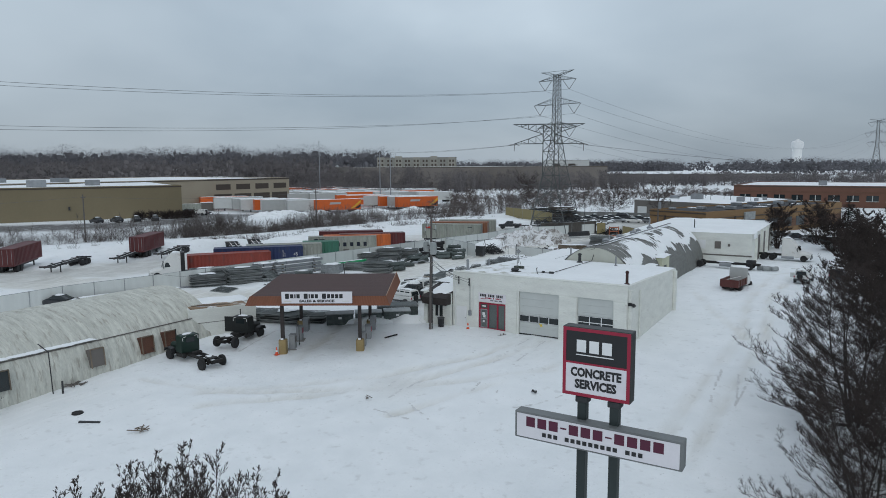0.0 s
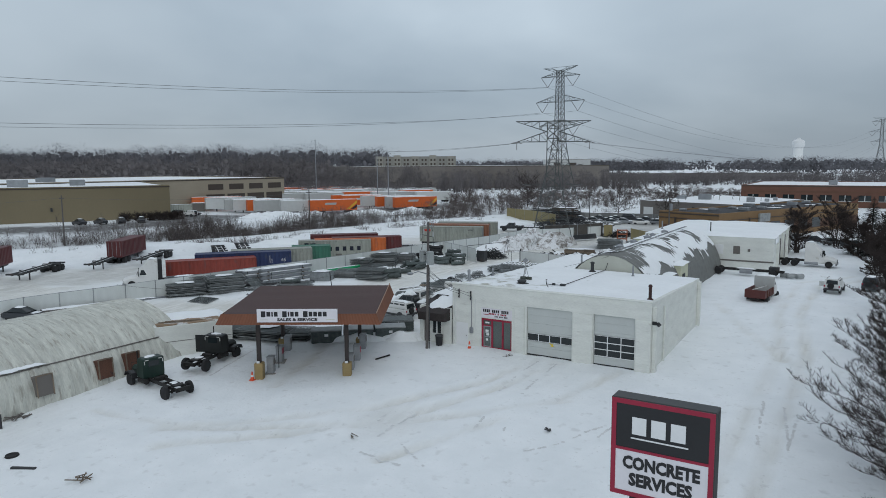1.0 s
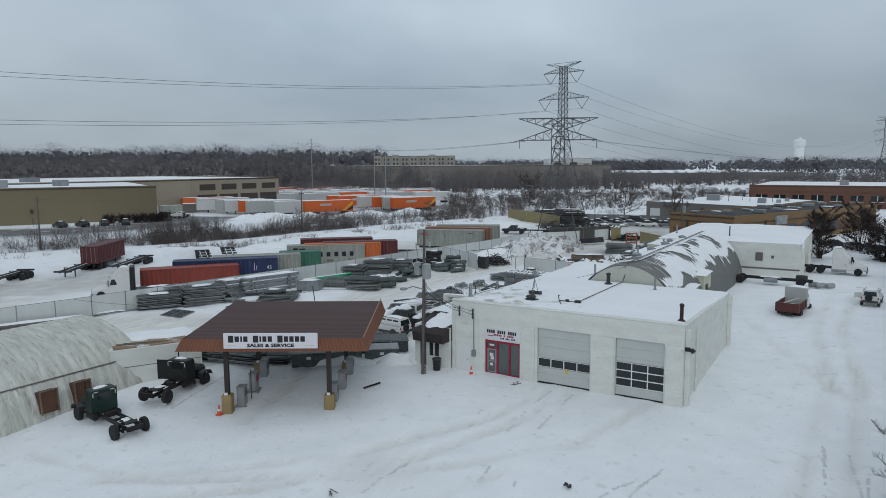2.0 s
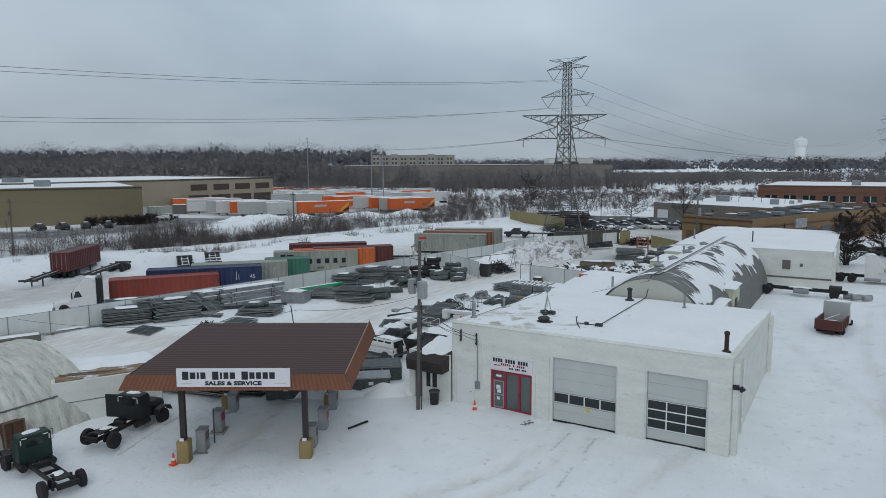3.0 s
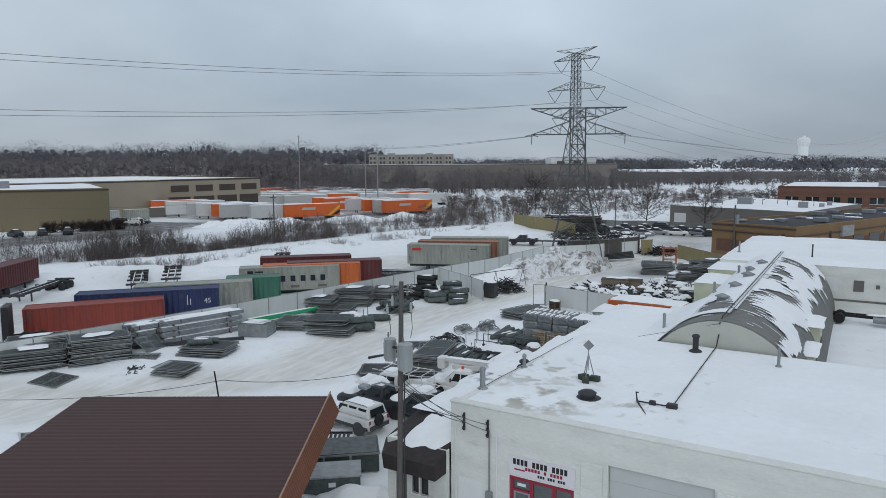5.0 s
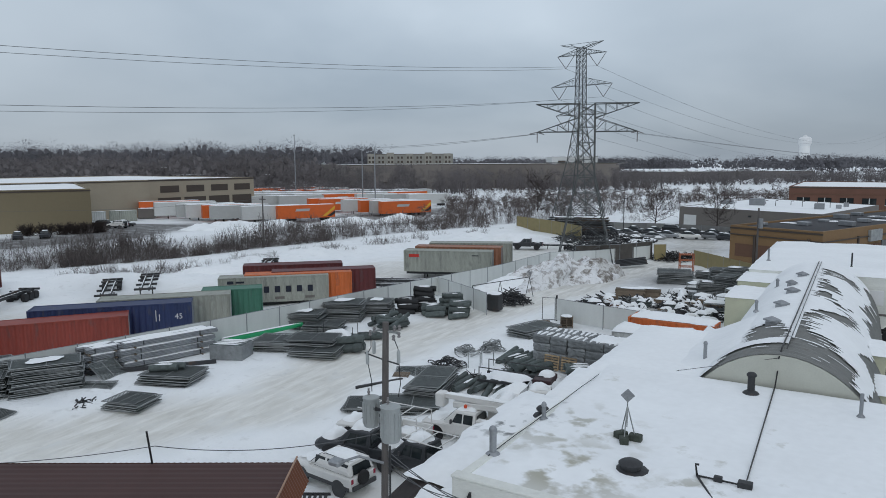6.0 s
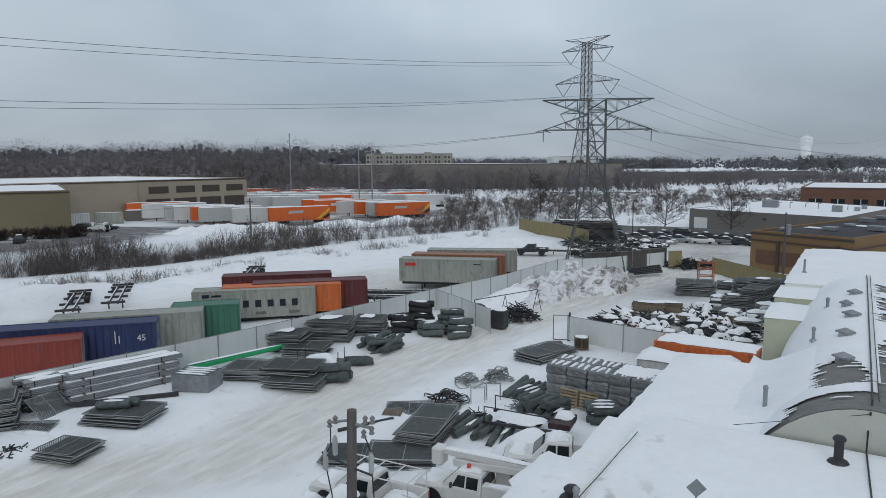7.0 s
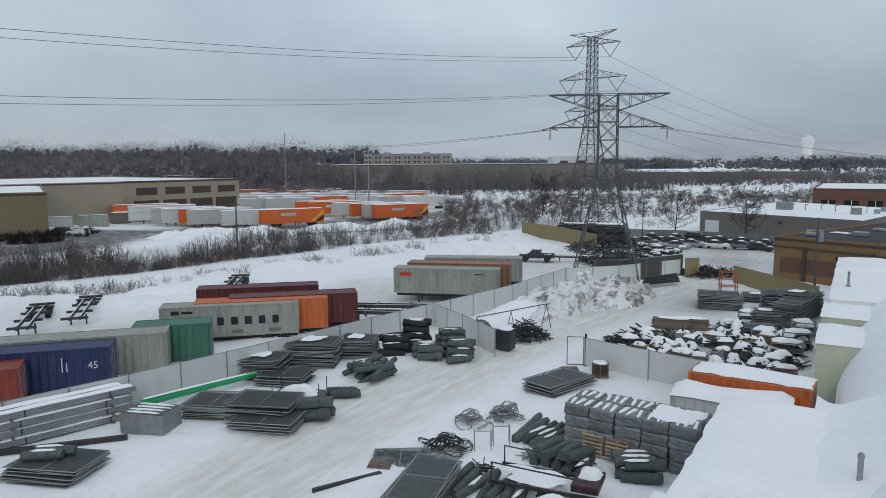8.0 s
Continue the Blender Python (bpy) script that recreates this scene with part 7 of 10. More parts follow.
part("down_conduit", Mb().path([(0.2, 0.05, 0), (0.25, 0.1, 6.6)], 0.03, 5), STEEL_DARK, u)
top = Vector((px, py, -0.9))
for k, (ex, ez) in enumerate(((-29.97, 3.75), (-29.97, 3.55), (-28.93, 3.65), (-28.93, 3.4))):
    wire("service_drop", top + Vector((0.15, 0.1, 6.0 + 0.15 * k)), (ex, FY0 - 0.13, ez), 0.25, 0.014, "black service wire from the pole to the wall")
wire("service_drop", top + Vector((-0.1, 0.1, 6.9)), (-39.0, 47.6, 4.85), 0.3, 0.014, "black service wire from the pole to the canopy")
wire("service_drop", (-39.0, 47.6, 4.85), (-58.0, 41.0, 3.4), 0.8, 0.014, "black service wire over the yard")
for x0, z0, x1, z1 in ((-0.5, 9.7, -0.62, 9.1), (-0.62, 8.8, -0.5, 8.0), (0.3, 9.65, 0.44, 9.3), (0.46, 8.95, 0.42, 8.0)):
    part("jumper_wire", Mb().path([(x0, 0.3, z0), ((x0 + x1) / 2 + 0.06, 0.3, (z0 + z1) / 2 - 0.1), (x1, 0.3, z1)], 0.012, 4), BLACK_PAINT, u)

# ---- containers and trailers ----
def container(name, label, length, height, material, parent_m, chassis=0.0, marks=(), snow=True, end=None):
    """Corrugated box; local x along its length, doors at +x."""
    c = thing(name, label, "shipping container", "containers", parent_m)
    z0, z1, w = chassis, chassis + height, 1.06
    n = int(length / 0.12)
    body = Mb()
    for s in (-1, 1):
        rings = []
        for k in range(n + 1):
            x = -length / 2 + 0.08 + (length - 0.16) * k / n
            d = 0.0 if (k // 2) % 2 else 0.06
            rings.append([(x, s * (w - d), z0 + 0.14), (x, s * (w - d), z1 - 0.1)])
        body.rings(rings, closed=False)
    rings = []
    for k in range(19):
        y = -w + 0.08 + (2 * w - 0.16) * k / 18
        d = 0.0 if (k // 2) % 2 else 0.03
        rings.append([(-length / 2 + 0.03 + d, y, z0 + 0.14), (-length / 2 + 0.03 + d, y, z1 - 0.1)])
    body.rings(rings, closed=False)
    part("body", body, material, c)
    part("roof", Mb().box(-length / 2 + 0.02, -w + 0.02, z1 - 0.1, length / 2 - 0.02, w - 0.02, z1 - 0.03), material, c)
    fr = Mb()
    for sx in (-1, 1):
        for sy in (-1, 1):
            fr.box(sx * length / 2 - (0.16 if sx > 0 else 0), sy * w - (0.14 if sy > 0 else 0), z0, sx * length / 2 + (0 if sx > 0 else 0.16), sy * w + (0 if sy > 0 else 0.14), z1)
        fr.box(sx * length / 2 - (0.1 if sx > 0 else 0), -w + 0.14, z1 - 0.12, sx * length / 2 + (0 if sx > 0 else 0.1), w - 0.14, z1)
        fr.box(sx * length / 2 - (0.1 if sx > 0 else 0), -w + 0.14, z0, sx * length / 2 + (0 if sx > 0 else 0.1), w - 0.14, z0 + 0.16)
    for sy in (-1, 1):
        a, b_ = (w - 0.08, w) if sy > 0 else (-w, -w + 0.08)
        fr.box(-length / 2 + 0.16, a, z1 - 0.09, length / 2 - 0.16, b_, z1).box(-length / 2 + 0.16, a, z0, length / 2 - 0.16, b_, z0 + 0.15)
    part("frame", fr, end or material, c)
    for s in (-1, 1):
        dr = part("door", Mb().box(length / 2 - 0.08, min(0.01 * s, s * (w - 0.15)), z0 + 0.17, length / 2 - 0.03, max(0.01 * s, s * (w - 0.15)), z1 - 0.13), end or material, c)
        for y in (0.3, 0.8):
            part("lock_bar", Mb().tube((length / 2 - 0.01, s * y, z0 + 0.2), (length / 2 - 0.01, s * y, z1 - 0.15), 0.025, 5), GALV, dr)
    for x, z, ww, hh, mt in marks:
        part("marking", Mb().box(x - ww / 2, -w - 0.014, z0 + z - hh / 2, x + ww / 2, -w - 0.003, z0 + z + hh / 2), mt, c)
    if chassis > 0.6:
        part("chassis_beam", Mb().box(-length / 2 + 0.2, -0.55, chassis - 0.35, length / 2 - 0.1, -0.4, chassis - 0.02).box(-length / 2 + 0.2, 0.4, chassis - 0.35, length / 2 - 0.1, 0.55, chassis - 0.02), STEEL_DARK, c)
        for x in (length / 2 - 1.2, length / 2 - 2.5):
            for s in (-1, 1):
                wheel(c, x, s * 0.85, 0.5, 0.5, 0.5)
        for s in (-1, 1):
            part("landing_leg", Mb().box(-length / 2 + 2.4, s * 0.7 - 0.07, 0, -length / 2 + 2.55, s * 0.7 + 0.07, chassis), STEEL_DARK, c)
    if snow:
        part("roof_snow", snow_pad(-length / 2 + 0.3, -w + 0.2, length / 2 - 0.3, w - 0.2, z1 - 0.02, 0.05, 9, 0.6, 0.1), mat("thin_frost", (0.6, 0.61, 0.6), 0.7) if snow == 2 else ROOF_SNOW, c, smooth=True)
    return c


TYRES, RIMS = {}, {}
SMALL = Matrix.Scale(1 / SCALE, 4)  # things built in true metres, set into the plan


def wheel(parent, x, y, z, r, w, rim=None):
    key = (r, w)
    if key not in TYRES:
        TYRES[key] = Mb().lathe([(r * 0.55, -w / 2), (r * 0.93, -w / 2), (r, -w * 0.36), (r, w * 0.36), (r * 0.93, w / 2), (r * 0.55, w / 2)], 18, axis=1).mesh("tyre", RUBBER, True)
        RIMS[key] = Mb().lathe([(0.02, -w * 0.3), (r * 0.3, -w * 0.34), (r * 0.56, -w * 0.46), (r * 0.56, w * 0.46), (r * 0.3, w * 0.34), (0.02, w * 0.3)], 12, axis=1).mesh("rim", GALV_DULL, True)
    t = part("wheel", TYRES[key], RUBBER, parent, m=pose(x, y, z))
    part("rim", RIMS[key], GALV_DULL, t)
    return t


def along(ax, ay, bx, by, near_side=True):
    """Pose of a box whose near long side runs from a to b (left to right as seen)."""
    a = math.atan2(by - ay, bx - ax)
    ln = math.hypot(bx - ax, by - ay)
    cx, cy = (ax + bx) / 2 - math.sin(a) * 1.06, (ay + by) / 2 + math.cos(a) * 1.06
    return ln, math.degrees(a), cx, cy


def set_container(label, a, b_, top, height, material, chassis=0.0, length=10.5, **kw):
    """Placed by the near top edge; it sits on the next lot."""
    ln, ang_, cx, cy = along(*a, *b_)
    u = Vector((b_[0] - a[0], b_[1] - a[1])).normalized()
    r_end = Vector(b_)
    mid = r_end - u * length / 2
    cx, cy = mid.x - u.y * 1.06, mid.y + u.x * 1.06
    return container("shipping_container", label, length, height, material, pose(cx, cy, top - height - chassis, 0, 0, ang_), chassis, **kw)


DARK_MARK = mat("dark_blue_lettering", (0.012, 0.016, 0.03), 0.8)
RED_MARK = mat("red_lettering", (0.5, 0.03, 0.02), 0.6)
PALE_MARK = mat("pale_lettering", (0.6, 0.6, 0.6), 0.6)
set_container("red forty-foot container behind the white fence", (-73.6, 57.8), (-67.6, 66.1), 2.2, 2.3, CONTAINER_RED, snow=0)
bl = set_container("dark blue container with a white size mark", (-74.1, 62.2), (-66.2, 70.8), 2.55, 2.6, CONTAINER_BLUE, length=11.8, snow=0)
words("45", 0.62, PALE_MARK, bl, pose(4.9, -1.072, 1.5, 90, 0, 0), thick=0.005)
for x, h_ in ((3.2, 0.9), (3.45, 0.55)):
    part("marking", Mb().box(x - 0.03, -1.076, 1.2, x + 0.03, -1.064, 1.2 + h_), PALE_MARK, bl)
set_container("long grey-green container behind the fence", (-74.0, 66.8), (-66.4, 75.0), 2.5, 2.6, CONTAINER_GREY, snow=0)
FADED_ORANGE = paint("faded_container_orange", (0.30, 0.13, 0.075))
gr = set_container("short green container with a worn emblem", (-70.2, 74.2), (-66.1, 78.4), 2.5, 2.6, CONTAINER_GREEN, length=5.2, snow=0)
marks = [(-0.75 + 1.05 * i, 1.25, 0.5, 0.62, DARK_MARK) for i in range(5)] + [(-4.1, 2.05, 0.6, 0.3, DARK_MARK), (-3.2, 2.05, 0.8, 0.18, DARK_MARK), (0.5, 0.4, 0.9, 0.25, GREY_WALL), (3.4, 0.4, 0.9, 0.25, GREY_WALL)]
set_container("grey-green forty-foot container with dark lettering", (-72.6, 79.4), (-65.2, 86.4), 2.65, 2.5, CONTAINER_GREY, 0.95, marks=marks, snow=0)
set_container("orange container on a chassis beside a grey one", (-71.4, 82.0), (-64.2, 88.8), 2.7, 2.5, CONTAINER_ORANGE, 0.95, snow=0)
set_container("dark red container on a chassis", (-70.3, 84.9), (-63.3, 91.6), 2.75, 2.5, CONTAINER_MAROON, 0.95, snow=0)
set_container("maroon container at the back of the row", (-76.0, 85.6), (-68.5, 92.6), 2.8, 2.5, CONTAINER_MAROON, 0.95, snow=0)
set_container("pale grey container with a small red mark", (-66.5, 101.5), (-56.7, 105.2), 3.3, 2.5, CONTAINER_PALE, 0.95, marks=[(-4.0, 1.9, 1.2, 0.34, RED_MARK), (3.3, 2.0, 0.8, 0.1, DARK_MARK)], snow=0)
set_container("faded rust-orange container behind a pale grey one", (-66.3, 104.2), (-56.8, 107.8), 3.5, 2.5, FADED_ORANGE, 0.95, snow=0)
set_container("pale grey container on a chassis near the tower", (-67.3, 107.9), (-57.5, 112.4), 3.5, 2.5, CONTAINER_PALE, 0.95, marks=[(-3.9, 2.0, 1.4, 0.2, DARK_MARK)], snow=0)
container("shipping_container", "maroon container on a trailer at the lot's edge", 9.2, 2.3, CONTAINER_MAROON, pose(-96.0, 67.6, -0.2, 0, 0, -55), 0.95, snow=0)
container("shipping_container", "red container on a trailer at the lot's edge", 10.5, 2.3, CONTAINER_MAROON, pose(-98.4, 49.6, -0.2, 0, 0, -46), 0.95, snow=0)
cc = container("shipping_container", "orange container under deep snow inside the yard", 6.06, 2.2, CONTAINER_ORANGE, pose(-31.7, 85.3, 0, 0, 0, -3), 0.0, snow=0)
part("roof_snow", snow_pad(-2.9, -0.9, 3.0, 1.2, 2.21, 0.3, 14, 0.5, 0.2), SNOW, cc, smooth=True)
cc = container("shipping_container", "white container under deep snow inside the yard", 5.6, 1.75, TRAILER_WHITE, pose(-32.3, 82.6, 0, 0, 0, 3), 0.0, snow=0)
part("roof_snow", snow_pad(-2.85, -1.25, 2.85, 1.25, 1.76, 0.4, 15, 0.5, 0.2), SNOW, cc, smooth=True)


def skeleton_trailer(x, y, turn, label):
    t = thing("chassis_trailer", label, "trailer", "empty chassis trailers", pose(x, y, gz(x, y), 0, 0, turn) @ SMALL)
    for s in (-1, 1):
        part("beam", Mb().box(-6, s * 0.45 - 0.08, 0.9, 6, s * 0.45 + 0.08, 1.25, 0.02), STEEL_DARK, t)
        part("landing_leg", Mb().box(-3.6, s * 0.7 - 0.07, 0, -3.45, s * 0.7 + 0.07, 1.0), STEEL_DARK, t)
    for xx in (-5.9, -2.5, 1.0, 4.0, 5.9):
        part("bolster", Mb().box(xx - 0.12, -1.2, 1.0, xx + 0.12, 1.2, 1.24, 0.02), STEEL_DARK, t)
    for xx in (3.3, 4.4, 5.5):
        for s in (-1, 1):
            wheel(t, xx, s * 0.85, 0.5, 0.5, 0.5)
    for s in (-1, 1):
        part("snow_strip", Mb().box(-5.6, s * 0.45 - 0.05, 1.253, 3.4, s * 0.45 + 0.05, 1.275, 0.01), SNOW, t)
    return t


for x, y, a_ in ((-87.4, 82.0, 141), (-87.8, 77.7, 143), (-92.8, 62.2, 128), (-92.5, 52.6, 125), (-91.3, 68.6, 124), (-62.5, 96.8, 25), (-61.5, 94.0, 25), (-85.2, 97.6, 128)):
    skeleton_trailer(x, y, a_, "empty black skeletal container chassis in the snow")


def semi_trailer_mesh(color):
    t = thing("semi_trailer", {"o": "orange box semi-trailer parked in a row", "w": "white box semi-trailer parked in a row"}[color], "semi-trailer", "parked semi-trailers")
    m_ = ORANGE if color == "o" else TRAILER_WHITE
    part("box", Mb().box(-7.9, -1.28, 0.85, 7.9, 1.28, 4.4, 0.03), m_, t)
    part("roof_snow", snow_pad(-7.85, -1.25, 7.85, 1.25, 4.404, 0.12, 2, 0.9, 0.05), ROOF_SNOW, t, smooth=True)
    part("front_wall", Mb().box(-7.96, -1.2, 0.9, -7.903, 1.2, 4.35), m_, t)
    if color == "o":
        part("stripe", Mb().prism([(4.2, 1.2), (5.2, 1.2), (7.85, 3.2), (7.85, 4.0)], -1.296, -1.284), mat("yellow_stripe", (0.7, 0.4, 0.03), 0.5), t)
        part("stripe", Mb().prism([(5.6, 1.2), (6.8, 1.2), (7.85, 1.8), (7.85, 2.7)], -1.296, -1.284), BLACK_PAINT, t)
        part("lettering_bar", Mb().prism([(-3.2, 2.75), (0.6, 2.75), (0.9, 3.45), (-2.9, 3.45)], -1.296, -1.284), TRAILER_WHITE, t)
    for xx in (4.6, 5.9):
        for s in (-1, 1):
            wheel(t, xx, s * 0.95, 0.5, 0.5, 0.5)
    for s in (-1, 1):
        part("landing_leg", Mb().box(-4.6, s * 0.8 - 0.08, 0, -4.4, s * 0.8 + 0.08, 1.15), STEEL_DARK, t)
    return t


TR = {"o": semi_trailer_mesh("o"), "w": semi_trailer_mesh("w")}
rn = random.Random(9)
first = {"o": True, "w": True}
spots = [(-175.6, 152.3, "o"), (-168.0, 151.2, "w"), (-160.8, 151.6, "w"), (-156.5, 150.8, "w"), (-151.9, 152.0, "o"), (-147.8, 150.9, "w"), (-139.3, 152.7, "w"), (-133.8, 158.4, "o"), (-149.7, 186.8, "o"), (-144.4, 185.5, "o"), (-136.4, 185.5, "w"), (-130.2, 185.1, "o"), (-126.3, 184.9, "w"), (-122.1, 183.4, "o")]
front = len(spots)
spots += [(-176.7, 186.7, "w"), (-168.4, 194.2, "w"), (-172.6, 205.4, "w"), (-225.9, 237.2, "o"), (-219.9, 253.6, "o"), (-167.3, 224.7, "w"), (-160.3, 230.6, "w"), (-184.8, 229.5, "w")]
for k in range(34):
    spots.append((-205 + (k % 11) * 8.4 + rn.uniform(-1, 1), 192 + (k // 11) * 20 + (k % 11) * 3.6 + rn.uniform(-1, 1), "o" if rn.random() < 0.3 else "w"))
kept = []
for q in spots:
    if q[1] + 1.15 * q[0] < 62 and all(math.hypot(q[0] - o[0], q[1] - o[1]) > (2.9 if len(kept) < front else 6.0) for o in kept):
        kept.append(q)
spots = kept
for x, y, kind_ in spots:
    m_ = pose(x, y, gz(x, y) + 0.1, 0, 0, 58 + rn.uniform(-1, 1))
    if first[kind_]:
        TR[kind_].matrix_basis = m_ @ SMALL @ Matrix.Scale(1.08, 4)
        first[kind_] = False
    else:
        copy_thing(TR[kind_], m_ @ SMALL @ Matrix.Scale(1.08, 4))

# loose boxes by the loading warehouse
container("shipping_container", "grey steel storage box by the tan warehouse", 6.0, 2.6, CONTAINER_PALE, pose(-173.0, 137.0, gz(-173, 137), 0, 0, 62), 0.0, snow=1)
container("shipping_container", "white storage box by the tan warehouse", 5.0, 2.2, TRAILER_WHITE, pose(-170.5, 128.0, gz(-170.5, 128), 0, 0, 58), 0.0, snow=1)


# ---- vehicles: local x forward, y left, z up, on the ground ----
def loft(sections):
    """Body skin from rows of (x, half width, bottom, waist, top, half width at top)."""
    rings = []
    for x, w, z0, zw, z1, wt_ in sections:
        rings.append([(x, -w * 0.92, z0), (x, w * 0.92, z0), (x, w, z0 + 0.12), (x, w, zw), (x, wt_, z1 - 0.05), (x, wt_ * 0.88, z1), (x, -wt_ * 0.88, z1), (x, -wt_, z1 - 0.05), (x, -w, zw), (x, -w, z0 + 0.12)])
    return Mb().rings(rings)


def arch(parent, x, w, r, material):
    for s in (-1, 1):
        part("wheel_arch", Mb().lathe([(r * 1.28, -0.02), (r * 1.28, 0.025), (r * 0.9, 0.025)], 16, (x, s * w, r), 1), material, parent)


def glass(parent, pts, t=0.012):
    """A pane from four corners, given a little thickness."""
    p = [Vector(q) for q in pts]
    n = (p[1] - p[0]).cross(p[3] - p[0]).normalized() * t
    part("pane", Mb().add([*p, *[q + n for q in p]], [(0, 1, 2, 3), (4, 7, 6, 5), (0, 4, 5, 1), (1, 5, 6, 2), (2, 6, 7, 3), (3, 7, 4, 0)]), DARK_GLASS, parent)


def suv(x, y, turn, label, material=VEHICLE_WHITE, snow=0.12, z=None):
    t = thing("sport_utility_vehicle", label, "car", "parked vehicles", pose(x, y, gz(x, y) if z is None else z, 0, 0, turn) @ SMALL)
    part("body", loft([(-2.2, 0.85, 0.45, 0.9, 1.0, 0.86), (-2.1, 0.9, 0.4, 0.95, 1.05, 0.88), (0.75, 0.9, 0.38, 0.95, 1.05, 0.86), (2.0, 0.86, 0.42, 0.85, 0.98, 0.78), (2.15, 0.8, 0.5, 0.75, 0.85, 0.7)]), material, t)
    part("cabin", loft([(-2.12, 0.82, 1.03, 1.1, 1.15, 0.8), (-1.95, 0.84, 1.03, 1.3, 1.72, 0.68), (0.1, 0.84, 1.03, 1.3, 1.74, 0.68), (0.85, 0.82, 1.03, 1.06, 1.1, 0.76)]), material, t)
    for s in (-1, 1):
        for a, b_ in ((-1.86, -1.18), (-1.06, -0.4), (-0.3, 0.42)):
            glass(t, [(a, s * 0.83, 1.12), (b_, s * 0.83, 1.12), (b_ - 0.06, s * 0.73, 1.64), (a, s * 0.73, 1.64)], 0.035 * s)
        part("sill_trim", Mb().box(-2.1, s * 0.9 - 0.02, 0.4, 2.0, s * 0.9 + 0.02, 0.6, 0.01), PLASTIC_DARK, t)
    glass(t, [(-2.12, -0.62, 1.16), (-2.12, 0.62, 1.16), (-2.0, 0.56, 1.6), (-2.0, -0.56, 1.6)], -0.02)
    glass(t, [(0.84, -0.68, 1.12), (0.84, 0.68, 1.12), (0.22, 0.6, 1.66), (0.22, -0.6, 1.66)], 0.02)
    for xx in (-1.35, 1.3):
        for s in (-1, 1):
            wheel(t, xx, s * 0.78, 0.36, 0.36, 0.24)
        arch(t, xx, 0.89, 0.36, PLASTIC_DARK)
    wt_ = part("spare_wheel", Mb().lathe([(0.1, -2.42), (0.3, -2.42), (0.36, -2.36), (0.36, -2.24), (0.3, -2.2)], 18, (0, 0.1, 0.95), 0), RUBBER, t)
    part("bumper", Mb().box(-2.32, -0.82, 0.42, -2.2, 0.82, 0.66, 0.03), PLASTIC_DARK, t)
    part("front_bumper", Mb().box(2.1, -0.82, 0.42, 2.24, 0.82, 0.64, 0.03), PLASTIC_DARK, t)
    for s in (-1, 1):
        part("roof_rail", Mb().path([(-1.8, s * 0.6, 1.74), (-1.7, s * 0.6, 1.8), (-0.2, s * 0.6, 1.8), (-0.05, s * 0.6, 1.75)], 0.02, 5), PLASTIC_DARK, t)
        part("tail_light", Mb().box(-2.22, s * 0.78 - 0.07, 0.8, -2.19, s * 0.78 + 0.07, 1.02), RED_PAINT, t)
    if snow:
        part("roof_snow", snow_pad(-1.85, -0.6, 0.1, 0.6, 1.745, snow, 3, 0.3, 0.05), SNOW, t, smooth=True)
        part("hood_snow", snow_pad(0.95, -0.65, 2.0, 0.65, 1.06, snow * 0.8, 4, 0.3, 0.08), SNOW, t, smooth=True)
    return t


